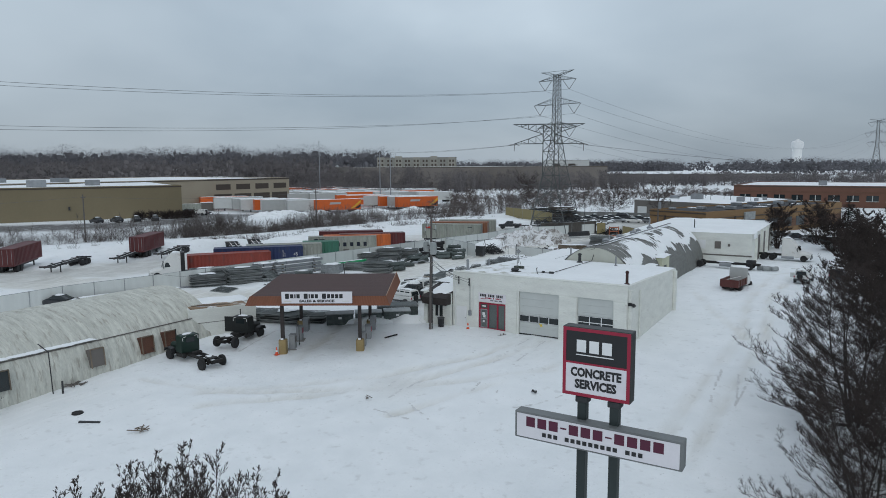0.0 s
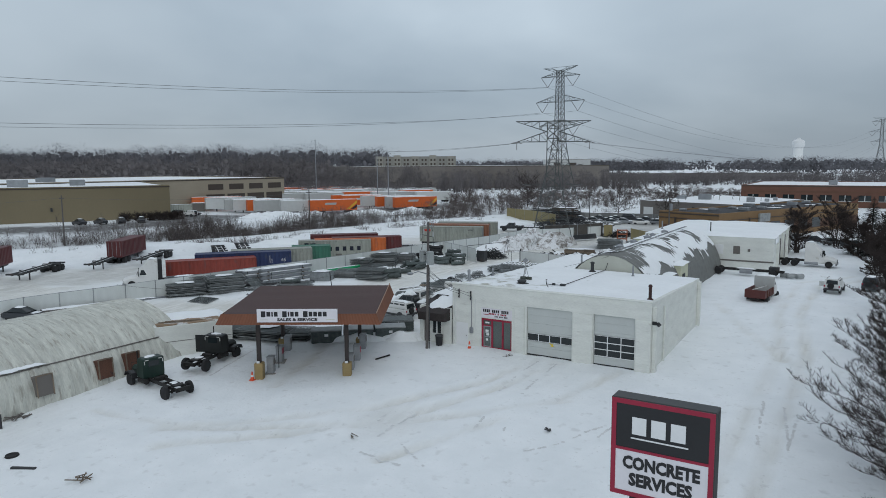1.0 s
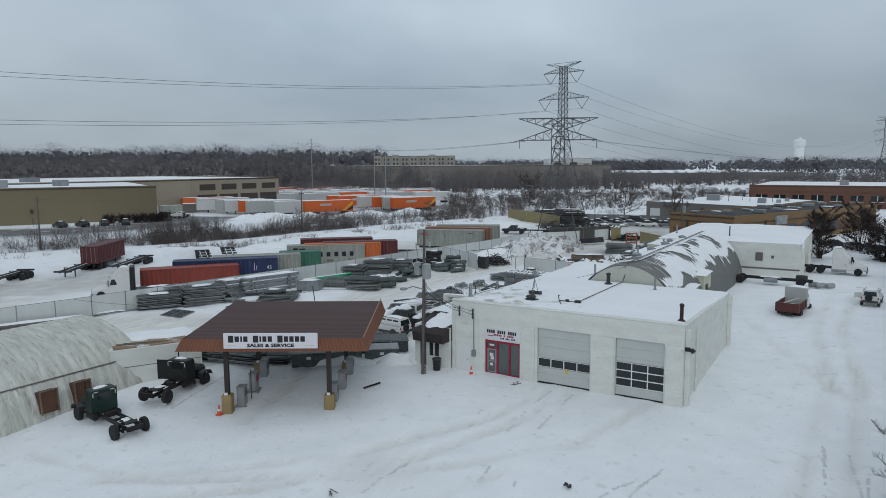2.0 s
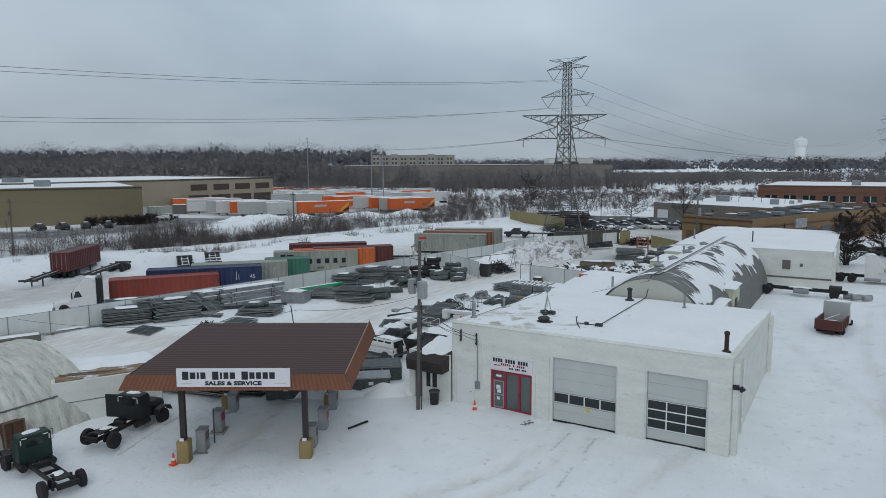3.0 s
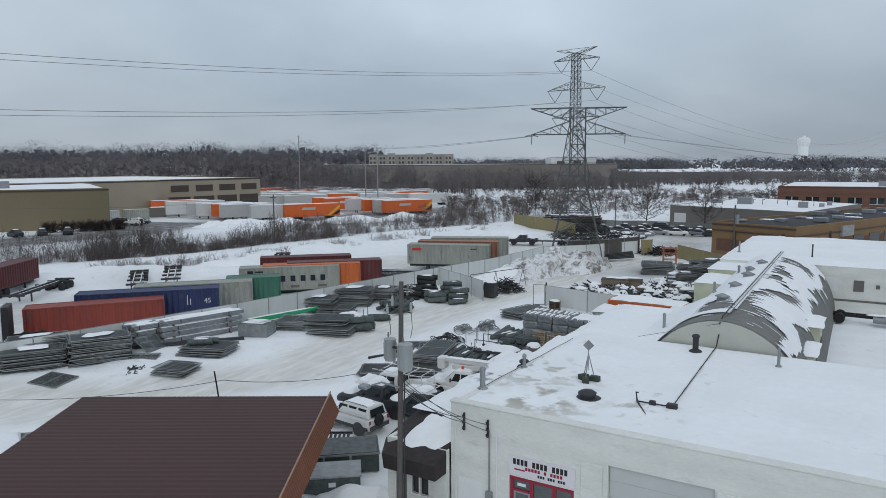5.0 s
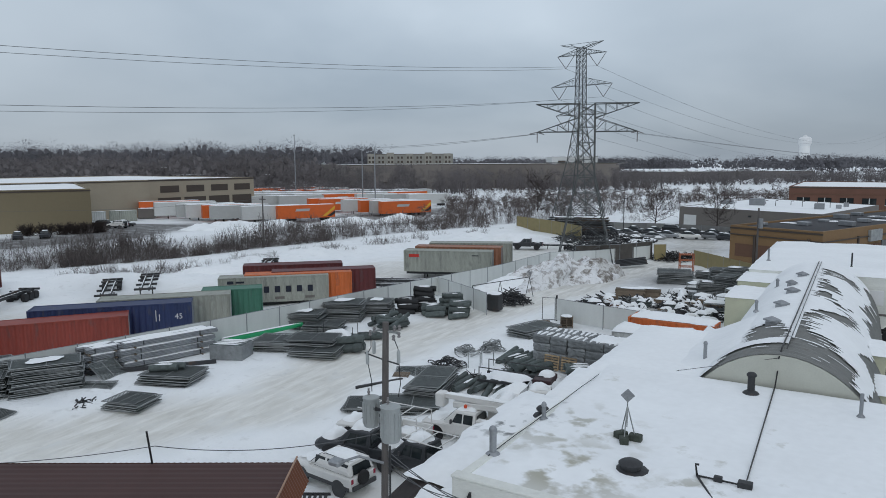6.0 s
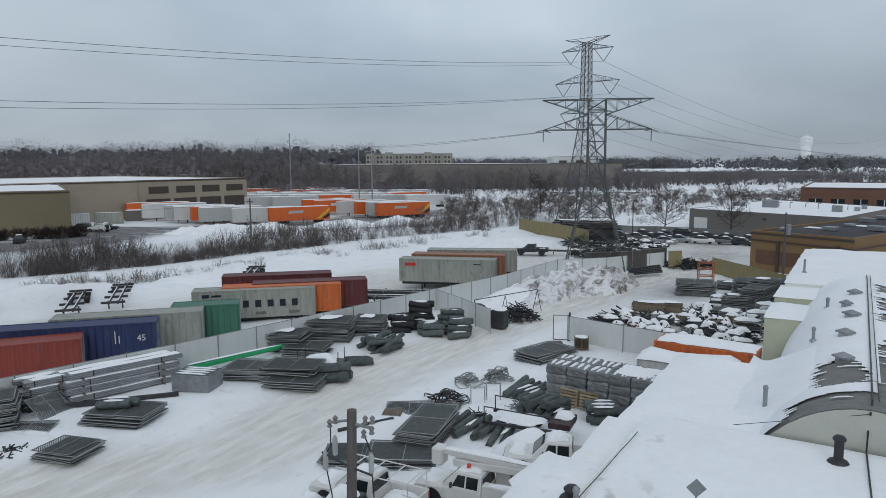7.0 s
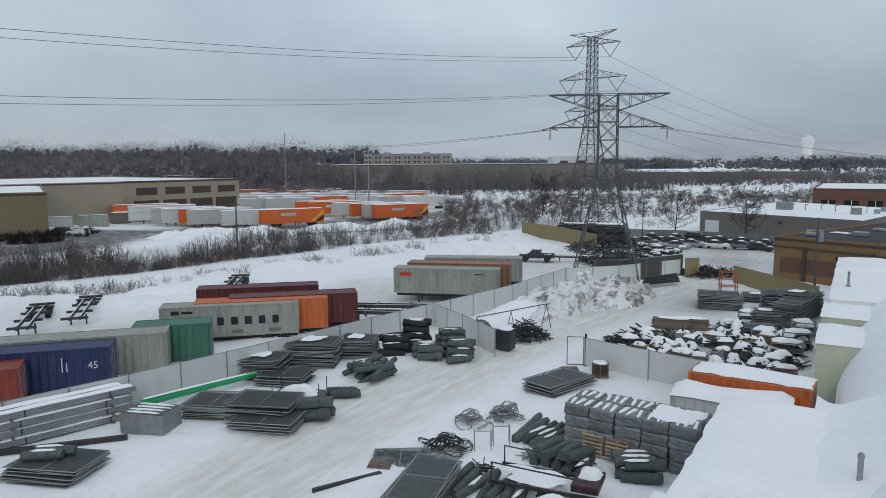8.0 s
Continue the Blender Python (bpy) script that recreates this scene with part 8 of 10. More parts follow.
def pickup(x, y, turn, label, material=VEHICLE_WHITE, rack=False, snow=0.18, bed_snow=True, z=None):
    t = thing("pickup_truck", label, "pickup truck", "parked vehicles", pose(x, y, gz(x, y) if z is None else z, 0, 0, turn) @ SMALL)
    part("body", loft([(0.55, 0.95, 0.45, 1.0, 1.1, 0.92), (1.35, 0.96, 0.45, 1.0, 1.12, 0.9), (2.5, 0.92, 0.5, 0.95, 1.08, 0.82), (2.75, 0.86, 0.55, 0.85, 0.95, 0.75)]), material, t)
    part("cab", loft([(-0.75, 0.95, 0.45, 1.0, 1.12, 0.9), (-0.7, 0.93, 0.46, 1.1, 1.85, 0.72), (0.6, 0.93, 0.46, 1.1, 1.86, 0.72), (1.3, 0.94, 0.46, 1.05, 1.14, 0.86)]), material, t)
    bed = Mb()
    for s in (-1, 1):
        a, b_ = (0.86, 0.96) if s > 0 else (-0.96, -0.86)
        bed.box(-2.8, a, 0.55, -0.78, b_, 1.15, 0.02)
    bed.box(-2.8, -0.858, 0.55, -2.72, 0.858, 1.12).box(-2.72, -0.858, 0.55, -0.78, 0.858, 0.68)
    part("bed", bed, material, t)
    for s in (-1, 1):
        for a, b_ in ((-0.55, 0.02), (0.1, 0.72)):
            glass(t, [(a, s * 0.9, 1.2), (b_, s * 0.9, 1.2), (b_ - (0.25 if a > 0 else 0), s * 0.77, 1.72), (a, s * 0.77, 1.72)], 0.03 * s)
        part("mirror", Mb().box(0.7, s * 1.0 - 0.09, 1.15, 0.78, s * 1.0 + 0.09, 1.4, 0.02), PLASTIC_DARK, t)
        part("tail_light", Mb().box(-2.82, s * 0.9 - 0.05, 0.75, -2.795, s * 0.9 + 0.05, 1.08), RED_PAINT, t)
    glass(t, [(1.27, -0.75, 1.18), (1.27, 0.75, 1.18), (0.68, 0.62, 1.78), (0.68, -0.62, 1.78)], 0.02)
    glass(t, [(-0.76, -0.7, 1.2), (-0.76, 0.7, 1.2), (-0.735, 0.62, 1.7), (-0.735, -0.62, 1.7)], -0.02)
    for xx in (-1.75, 1.75):
        for s in (-1, 1):
            wheel(t, xx, s * 0.82, 0.4, 0.4, 0.26)
        arch(t, xx, 0.95, 0.4, BLACK_PAINT)
    part("bumper", Mb().box(-2.98, -0.9, 0.5, -2.83, 0.9, 0.7, 0.03), GALV_DULL, t)
    part("grille", Mb().box(2.73, -0.6, 0.6, 2.79, 0.6, 0.88, 0.01), PLASTIC_DARK, t)
    if rack:
        for s in (-1, 1):
            part("rack_rail", Mb().path([(-2.7, s * 0.88, 1.15), (-2.7, s * 0.88, 2.05), (1.2, s * 0.8, 2.1)], 0.035, 5), VEHICLE_WHITE, t)
        for xx in (-2.6, -1.6, -0.5, 0.6):
            part("rack_bar", Mb().tube((xx, -0.88, 2.07), (xx, 0.88, 2.07), 0.03, 5), VEHICLE_WHITE, t)
    if snow:
        part("roof_snow", snow_pad(-0.65, -0.66, 0.6, 0.66, 1.865, snow, 5, 0.25, 0.05), SNOW, t, smooth=True)
        part("hood_snow", snow_pad(1.35, -0.75, 2.6, 0.75, 1.1, snow, 6, 0.3, 0.08), SNOW, t, smooth=True)
    if bed_snow:
        part("bed_snow", snow_pad(-2.7, -0.84, -0.8, 0.84, 0.8, 0.35, 7, 0.3, 0.02), SNOW, t, smooth=True)
    return t


def bucket_truck(x, y, turn):
    t = pickup(x, y, turn, "white utility bucket truck with a folded boom", snow=0.15, bed_snow=False)
    t.name, t["category"] = "bucket_truck", "utility truck"
    for s in (-1, 1):
        a, b_ = (0.62, 1.08) if s > 0 else (-1.08, -0.62)
        part("tool_box", Mb().box(-3.4, a, 0.62, -0.85, b_, 1.62, 0.03), VEHICLE_WHITE, t)
        part("box_snow", snow_pad(-3.35, a, -0.9, b_, 1.625, 0.12, 4, 0.3, 0.04), SNOW, t, smooth=True)
    part("turret", Mb().lathe([(0.35, 0.7), (0.32, 1.5), (0.25, 2.0)], 12, (-2.6, 0, 0)), VEHICLE_WHITE, t)
    part("lower_boom", Mb().box(-3.3, -0.2, 1.85, 0.9, 0.2, 2.2, 0.04, pose(0, 0, 0, 0, 3, 0)), VEHICLE_WHITE, t)
    part("upper_boom", Mb().box(-3.0, -0.17, 2.25, 1.7, 0.17, 2.55, 0.04, pose(0, 0, 0, 0, -1, 0)), VEHICLE_WHITE, t)
    part("boom_snow", snow_pad(-2.9, -0.17, 1.5, 0.17, 2.56, 0.12, 9, 0.3, 0.03), SNOW, t, smooth=True)
    part("elbow", Mb().box(-3.45, -0.3, 1.7, -2.95, 0.3, 2.6, 0.08), VEHICLE_WHITE, t)
    part("bucket", Mb().box(1.5, -0.35, 1.75, 2.1, 0.35, 2.6, 0.08), VEHICLE_WHITE, t)
    part("hydraulic_block", Mb().box(-2.2, -0.26, 1.5, -1.8, -0.03, 1.95, 0.02), YELLOW_CONC, t)
    part("rail", Mb().path([(-2.2, -0.3, 2.35), (-2.2, -0.42, 2.35), (-0.4, -0.42, 2.4), (-0.4, -0.3, 2.4)], 0.03, 5), GALV_DULL, t)
    part("beacon", Mb().lathe([(0.09, 1.98), (0.1, 2.12), (0.03, 2.18)], 10, (0.1, 0.35, 0)), CONE_ORANGE, t)
    return t


def truck_frame(t, length, front, axles, w=0.45, z=0.75, r=0.5):
    for s in (-1, 1):
        part("frame_rail", Mb().box(front - length, s * w - 0.05, z - 0.13, front, s * w + 0.05, z + 0.13, 0.01), TRUCK_STEEL, t)
    k = int(length / 1.1)
    for i in range(k + 1):
        xx = front - 0.15 - (length - 0.3) * i / k
        part("crossmember", Mb().box(xx - 0.06, -w, z - 0.09, xx + 0.06, w, z + 0.09), TRUCK_STEEL, t)
    for xx, dual in axles:
        part("axle", Mb().tube((xx, -0.95, r), (xx, 0.95, r), 0.08, 8), TRUCK_STEEL, t)
        for s in (-1, 1):
            wheel(t, xx, s * (0.9 if dual else 0.98), r, r, 0.5 if dual else 0.3)


def old_truck(x, y, turn, label, cab_mat, length=7.0, open_door=False):
    t = thing("old_truck", label, "truck", "derelict trucks", pose(x, y, gz(x, y) - 0.08, 0, 0, turn) @ SMALL)
    truck_frame(t, length, 2.3, ((1.5, False), (2.3 - length + 0.9, False)))
    part("cab", loft([(-0.42, 0.86, 0.85, 1.5, 2.36, 0.84), (-0.38, 0.88, 0.8, 1.5, 2.4, 0.86), (0.4, 0.88, 0.8, 1.5, 2.42, 0.86), (0.55, 0.87, 0.8, 1.45, 2.28, 0.84), (0.6, 0.86, 0.8, 1.45, 1.5, 0.84)]), cab_mat, t)
    part("hood", loft([(0.6, 0.62, 0.85, 1.3, 1.55, 0.5), (2.05, 0.55, 0.85, 1.25, 1.48, 0.42), (2.25, 0.5, 0.85, 1.2, 1.4, 0.4)]), cab_mat, t)
    for s in (-1, 1):
        part("fender", Mb().prism([(0.82, 0.75), (0.95, 1.1), (1.5, 1.22), (2.05, 1.1), (2.25, 0.75), (2.12, 0.75), (1.95, 1.0), (1.5, 1.1), (1.05, 1.0), (0.92, 0.75)], s * 0.98 - 0.2, s * 0.98 + 0.2), BLACK_PAINT, t)
        glass(t, [(-0.2, s * 0.87, 1.6), (0.36, s * 0.87, 1.6), (0.33, s * 0.86, 2.2), (-0.2, s * 0.86, 2.2)], 0.03 * s)
        part("marker_strip", Mb().box(-0.462, s * 0.74 - 0.025, 1.95, -0.44, s * 0.74 + 0.025, 2.22).box(-0.462, s * 0.55 - 0.14, 2.26, -0.44, s * 0.55 + 0.14, 2.31), VEHICLE_WHITE, t)
        part("mirror", Mb().path([(0.5, s * 0.84, 2.1), (0.6, s * 1.3, 2.1), (0.6, s * 1.3, 1.5), (0.5, s * 0.84, 1.5)], 0.02, 5), TRUCK_STEEL, t)
        part("fuel_tank", Mb().tube((-0.7, s * 0.76, 0.66), (0.4, s * 0.76, 0.66), 0.22, 12), TRUCK_STEEL, t)
    glass(t, [(0.62, -0.75, 1.55), (0.62, 0.75, 1.55), (0.56, 0.7, 2.2), (0.56, -0.7, 2.2)], 0.02)
    glass(t, [(-0.43, -0.45, 1.75), (-0.43, 0.45, 1.75), (-0.42, 0.43, 2.2), (-0.42, -0.43, 2.2)], -0.03)
    part("exhaust_stack", Mb().tube((0.75, 0.72, 0.8), (0.75, 0.72, 2.9), 0.05, 8), TRUCK_STEEL, t)
    part("hitch_plate", Mb().box(2.3 - length + 0.9 - 0.4, -0.38, 0.9, 2.3 - length + 1.5, 0.38, 0.98, 0.03), TRUCK_STEEL, t)
    part("frame_snow", snow_pad(2.3 - length + 1.0, -0.3, 2.3 - length + 1.75, 0.3, 0.985, 0.1, 8, 0.35, 0.1), SNOW, t, smooth=True)
    for k in range(2):
        for s in (-0.56, 0.56):
            part("spring_hanger", Mb().box(2.3 - length + 0.55 + 0.5 * k, s - 0.06, 0.45, 2.3 - length + 0.7 + 0.5 * k, s + 0.06, 0.9), TRUCK_STEEL, t)
    part("air_tank", Mb().tube((-1.2, -0.38, 0.9), (-1.2, 0.38, 0.9), 0.15, 10), TRUCK_STEEL, t)
    part("roof_snow", snow_pad(-0.1, -0.5, 0.38, 0.55, 2.4, 0.1, 3, 0.25, 0.15), SNOW, t, smooth=True)
    part("rear_bar", Mb().box(2.3 - length, -0.55, 0.6, 2.3 - length + 0.12, 0.55, 0.9), TRUCK_STEEL, t)
    if open_door:
        part("open_door", Mb().box(-0.02, 0, 0.85, 0.02, 0.85, 2.35, 0.01), cab_mat, t, m=pose(-0.3, 0.88, 0, 0, 0, 12))
    return t


def semi_tractor(x, y, turn, label, length=8.0, dark_back=False):
    t = thing("semi_tractor", label, "truck", "semi tractors", pose(x, y, gz(x, y), 0, 0, turn) @ SMALL)
    truck_frame(t, length, 3.6, ((2.6, False), (-2.0, True), (-3.3, True)), z=0.85)
    part("cab", loft([(-0.6, 1.15, 0.7, 1.6, 3.5, 1.05), (-0.55, 1.2, 0.6, 1.6, 3.7, 1.05), (0.6, 1.2, 0.6, 1.6, 3.55, 1.0), (1.6, 1.18, 0.6, 1.6, 2.5, 0.98), (1.95, 1.15, 0.6, 1.5, 1.7, 1.0)]), VEHICLE_WHITE, t)
    part("hood", loft([(1.9, 1.05, 0.6, 1.3, 1.62, 0.85), (3.0, 0.98, 0.6, 1.2, 1.45, 0.75), (3.6, 0.85, 0.6, 1.0, 1.2, 0.65)]), VEHICLE_WHITE, t)
    for s in (-1, 1):
        glass(t, [(0.75, s * 1.17, 1.7), (1.6, s * 1.17, 1.7), (1.4, s * 1.06, 2.35), (0.75, s * 1.06, 2.35)], 0.03 * s)
        part("mirror", Mb().box(1.7, s * 1.4 - 0.12, 1.6, 1.8, s * 1.4 + 0.1, 2.3, 0.02), BLACK_PAINT, t)
        part("fuel_tank", Mb().tube((-0.6, s * 0.95, 0.65), (1.2, s * 0.95, 0.65), 0.3, 12), GALV, t)
    glass(t, [(1.98, -0.95, 1.72), (1.98, 0.95, 1.72), (1.66, 0.9, 2.4), (1.66, -0.9, 2.4)], 0.02)
    part("bumper", Mb().box(3.5, -1.15, 0.4, 3.7, 1.15, 0.75, 0.05), GALV_DULL, t)
    part("grille", Mb().box(3.6, -0.5, 0.75, 3.66, 0.5, 1.15), PLASTIC_DARK, t)
    if dark_back:
        part("cab_extender", Mb().box(-1.15, -1.15, 0.9, -0.62, 1.15, 3.7, 0.06), BLACK_PAINT, t)
    part("roof_snow", snow_pad(-0.45, -0.85, 0.5, 0.85, 3.68, 0.15, 3, 0.3, 0.05), SNOW, t, smooth=True)
    return t


def dump_truck(x, y, turn):
    t = thing("dump_truck", "derelict dump truck with a rust-red bed", "truck", "derelict trucks", pose(x, y, gz(x, y) - 0.4, 0, 0, turn) @ SMALL)
    truck_frame(t, 6.4, 3.0, ((2.1, False), (-2.0, True)), z=0.7)
    bed = Mb()
    bed.box(-3.3, -1.12, 0.9, 0.3, 1.12, 1.0).box(-3.3, -1.12, 1.0, 0.3, -1.02, 1.75).box(-3.3, 1.02, 1.0, 0.3, 1.12, 1.75).box(-3.38, -1.12, 0.85, -3.302, 1.12, 1.8)
    part("dump_bed", bed, paint("rusted_red_bed", (0.09, 0.022, 0.018)), t)
    for xx in (-2.6, -1.6, -0.6):
        for s in (-1, 1):
            part("stake", Mb().box(xx - 0.06, s * 1.16 - 0.035, 0.95, xx + 0.06, s * 1.16 + 0.035, 1.75), RUSTY, t)
    part("bed_snow", snow_pad(-3.2, -1.0, 0.2, 1.0, 1.2, 0.15, 4, 0.3, 0.02), SNOW, t, smooth=True)
    part("brace_bar", Mb().tube((-3.0, 0.4, 1.75), (0.2, -0.3, 1.8), 0.05, 5), VEHICLE_WHITE, t)
    part("bulkhead", Mb().box(0.303, -1.12, 0.9, 0.4, 1.12, 2.9, 0.03), TRAILER_WHITE, t)
    part("cab_shield", Mb().box(0.4, -1.12, 2.8, 1.1, 1.12, 2.88), TRAILER_WHITE, t)
    part("cab", loft([(0.55, 1.0, 0.75, 1.4, 2.3, 0.9), (0.6, 1.05, 0.7, 1.4, 2.35, 0.9), (1.7, 1.05, 0.7, 1.4, 2.3, 0.88), (2.1, 1.02, 0.7, 1.35, 1.45, 0.92)]), VEHICLE_WHITE, t)
    part("hood", loft([(2.1, 0.85, 0.7, 1.2, 1.42, 0.7), (3.1, 0.75, 0.7, 1.1, 1.3, 0.6)]), VEHICLE_WHITE, t)
    for s in (-1, 1):
        glass(t, [(0.8, s * 1.02, 1.5), (1.7, s * 1.02, 1.5), (1.6, s * 0.93, 2.1), (0.8, s * 0.93, 2.1)], 0.03 * s)
    part("cab_snow", snow_pad(0.5, -1.0, 1.7, 1.0, 2.885, 0.15, 4, 0.3, 0.05), SNOW, t, smooth=True)
    return t


def car(x, y, turn, material, label, snow=0.12):
    t = thing("parked_car", label, "car", "parked cars", pose(x, y, gz(x, y), 0, 0, turn) @ SMALL)
    part("body", loft([(-2.2, 0.75, 0.35, 0.7, 0.85, 0.7), (-1.9, 0.86, 0.28, 0.75, 0.95, 0.8), (0.8, 0.88, 0.26, 0.72, 0.92, 0.8), (1.9, 0.84, 0.28, 0.65, 0.8, 0.72), (2.2, 0.72, 0.35, 0.55, 0.65, 0.6)]), material, t)
    part("cabin", loft([(-1.75, 0.76, 0.9, 0.93, 0.96, 0.7), (-1.0, 0.78, 0.9, 1.0, 1.4, 0.6), (0.1, 0.78, 0.9, 1.0, 1.42, 0.6), (0.95, 0.76, 0.88, 0.92, 0.94, 0.7)]), DARK_GLASS, t)
    part("roof", Mb().box(-1.05, -0.56, 1.39, 0.15, 0.56, 1.435, 0.02), material, t)
    for xx in (-1.35, 1.35):
        for s in (-1, 1):
            wheel(t, xx, s * 0.74, 0.32, 0.32, 0.22)
    part("roof_snow", snow_pad(-1.0, -0.55, 0.1, 0.55, 1.436, snow, 3, 0.3, 0.05), SNOW, t, smooth=True)
    part("hood_snow", snow_pad(0.95, -0.65, 2.0, 0.65, 0.88, snow * 0.7, 4, 0.3, 0.05), SNOW, t, smooth=True)
    return t


old_truck(-44.7, 34.55, 171, "derelict dark green truck cab on a bare frame", TRUCK_GREEN, 7.1)
old_truck(-44.4, 39.9, 104, "derelict black truck cab on a bare frame", TRUCK_BLACK, 6.0, True)
suv(-39.95, 57.0, 174, "white four-door jeep with a rear spare wheel")
pickup(-40.5, 61.6, 184, "white snow-covered pickup with a ladder rack", rack=True, snow=0.22)
pickup(-40.0, 59.5, 186, "dark snow-laden pickup between white trucks", VEHICLE_DARK, snow=0.42)
pickup(-36.9, 59.6, 178, "dark pickup with a pipe rack under snow", VEHICLE_DARK, rack=True, snow=0.35)
bucket_truck(-36.8, 63.9, 184)
pickup(-34.9, 68.3, 200, "white truck cab beside the rear shed", snow=0.3)
semi_tractor(-72.9, 55.2, 234, "white semi tractor parked by a red container", 7.0, True)
dump_truck(-11.6, 81.6, 82)
t = thing("bare_truck_chassis", "long bare black truck chassis in the snow", "truck chassis", "bare truck chassis", pose(-15.2, 95.6, 0, 0, 0, 178) @ SMALL)
truck_frame(t, 9.5, 4.6, ((3.4, True), (-3.6, False)))
part("engine_block", Mb().box(-4.3, -0.4, 0.6, -3.0, 0.4, 1.4, 0.08), STEEL_DARK, t)
part("fuel_tank", Mb().tube((-1.0, 0.8, 0.6), (0.6, 0.8, 0.6), 0.3, 12), GALV, t)
part("snow_strip", snow_pad(-1.5, -0.5, 1.5, 0.5, 0.9, 0.12, 4, 0.3, 0.1), SNOW, t, smooth=True)
semi_tractor(-9.0, 107.5, -3, "white semi tractor with a bare long frame", 9.5)
van = suv(-5.5, 88.6, 84, "white wagon with an open front door by the trees", snow=0.1)
part("open_door", Mb().box(-0.03, 0, 0.45, 0.03, 0.85, 1.05, 0.02).box(-0.03, 0, 1.05, 0.03, 0.05, 1.6).box(-0.03, 0.05, 1.55, 0.03, 0.75, 1.6), VEHICLE_WHITE, van, m=pose(0.5, 0.9, 0, 0, 0, 12))
suv(-2.0, 91.5, 80, "dark snow-dusted car by the trees", VEHICLE_DARK)
for k, (x, y) in enumerate(((-10.9, 95.6), (-10.2, 95.3), (-9.3, 95.5))):
    d = thing("steel_drum", "grey steel drum lying in the snow", "drum", "drums", pose(x, y, 0.3, 0, 90, 20 * k))
    part("barrel", Mb().lathe([(0.02, -0.44), (0.29, -0.44), (0.3, -0.15), (0.285, -0.14), (0.3, 0.15), (0.29, 0.44), (0.02, 0.44)], 14), GALV_DULL, d, smooth=True)
pickup(-65.6, 135.0, 197, "dark pickup towing a flat trailer by the tower", VEHICLE_DARK, snow=0.05, z=-0.1)
t = skeleton_trailer(-61.2, 136.4, 17, "low black flat trailer behind a pickup")
t.scale = (0.4, 0.7, 0.6)
t.location.z = -0.1
rn = random.Random(31)
kinds = ((VEHICLE_GREY, "snow-dusted grey parked car in a row"), (VEHICLE_DARK, "snow-dusted dark parked car in a row"), (VEHICLE_WHITE, "snow-dusted white parked car in a row"))
proto = {}
yard_cars = [(-61.5, 165.5, 4, 1), (-57.6, 168.0, -4, 1), (-53.6, 167.7, 6, 1), (-46.3, 167.4, 0, 1), (-42.9, 166.9, -8, 1), (-39.2, 165.6, -12, 1), (-36.0, 163.9, -18, 0), (-57.1, 161.6, 10, 0), (-53.2, 163.3, 8, 1), (-49.5, 160.5, -4, 0), (-46.0, 161.0, 5, 2), (-42.2, 161.6, -6, 0), (-39.6, 160.8, -16, 1), (-51.2, 157.0, 12, 0)]
yard_cars += [(-16 + 2.9 * i, 143 - 2.5 * i, 40, 1 - i % 2) for i in range(5)] + [(-134.5 - 1.9 * i, 97.0 - 3.4 * i, 152 + 8 * i, 1) for i in range(4)] + [(-143.5, 117.5, 30, 1)]
for k, (x, y, a_, kind_) in enumerate(yard_cars):
    m_, lab = kinds[kind_]
    if m_.name in proto:
        copy_thing(proto[m_.name], pose(x, y, gz(x, y), 0, 0, a_ + rn.uniform(-5, 5)))
    else:
        proto[m_.name] = car(x, y, a_, m_, lab)
suv(-50.0, 167.6, 2, "tall dark van with snow along the sheet fence", VEHICLE_DARK, 0.04).scale *= 1.15
suv(-139.2, 113.0, 195, "white van parked near the olive warehouse", VEHICLE_WHITE, 0.03)
suv(-143.0, 111.8, 222, "dark car parked by the warehouse wall", VEHICLE_DARK, 0.03)


# ---- yard goods ----
def panel_mesh(l_, w_):
    """A chain-link gate panel: pipe frame, brace and dense mesh infill."""
    fr, fill = Mb(), Mb()
    r = 0.025
    for p, q in (((-l_, -w_), (l_, -w_)), ((l_, -w_), (l_, w_)), ((l_, w_), (-l_, w_)), ((-l_, w_), (-l_, -w_)), ((0, -w_), (0, w_))):
        fr.tube((*p, 0), (*q, 0), r, 5, None, False)
    # diagonal wires of the mesh, both ways
    span, gap, hw = l_ + w_, 0.11, 0.025
    for k in range(int(2 * span / gap)):
        c = -span + k * gap
        for s in (-1, 1):
            a0, a1 = max(-l_, c - w_), min(l_, c + w_)
            if a1 - a0 > 0.05:
                p, q = (a0, s * (a0 - c)), (a1, s * (a1 - c))
                z = 0.006 * s
                fill.add([(p[0] - hw, p[1], z), (p[0] + hw, p[1], z), (q[0] + hw, q[1], z), (q[0] - hw, q[1], z)], [(0, 1, 2, 3)])
    return fr.mesh("panel", GALV_DULL), fill.mesh("mesh_infill", MESH_DARK)


PANELS = {}


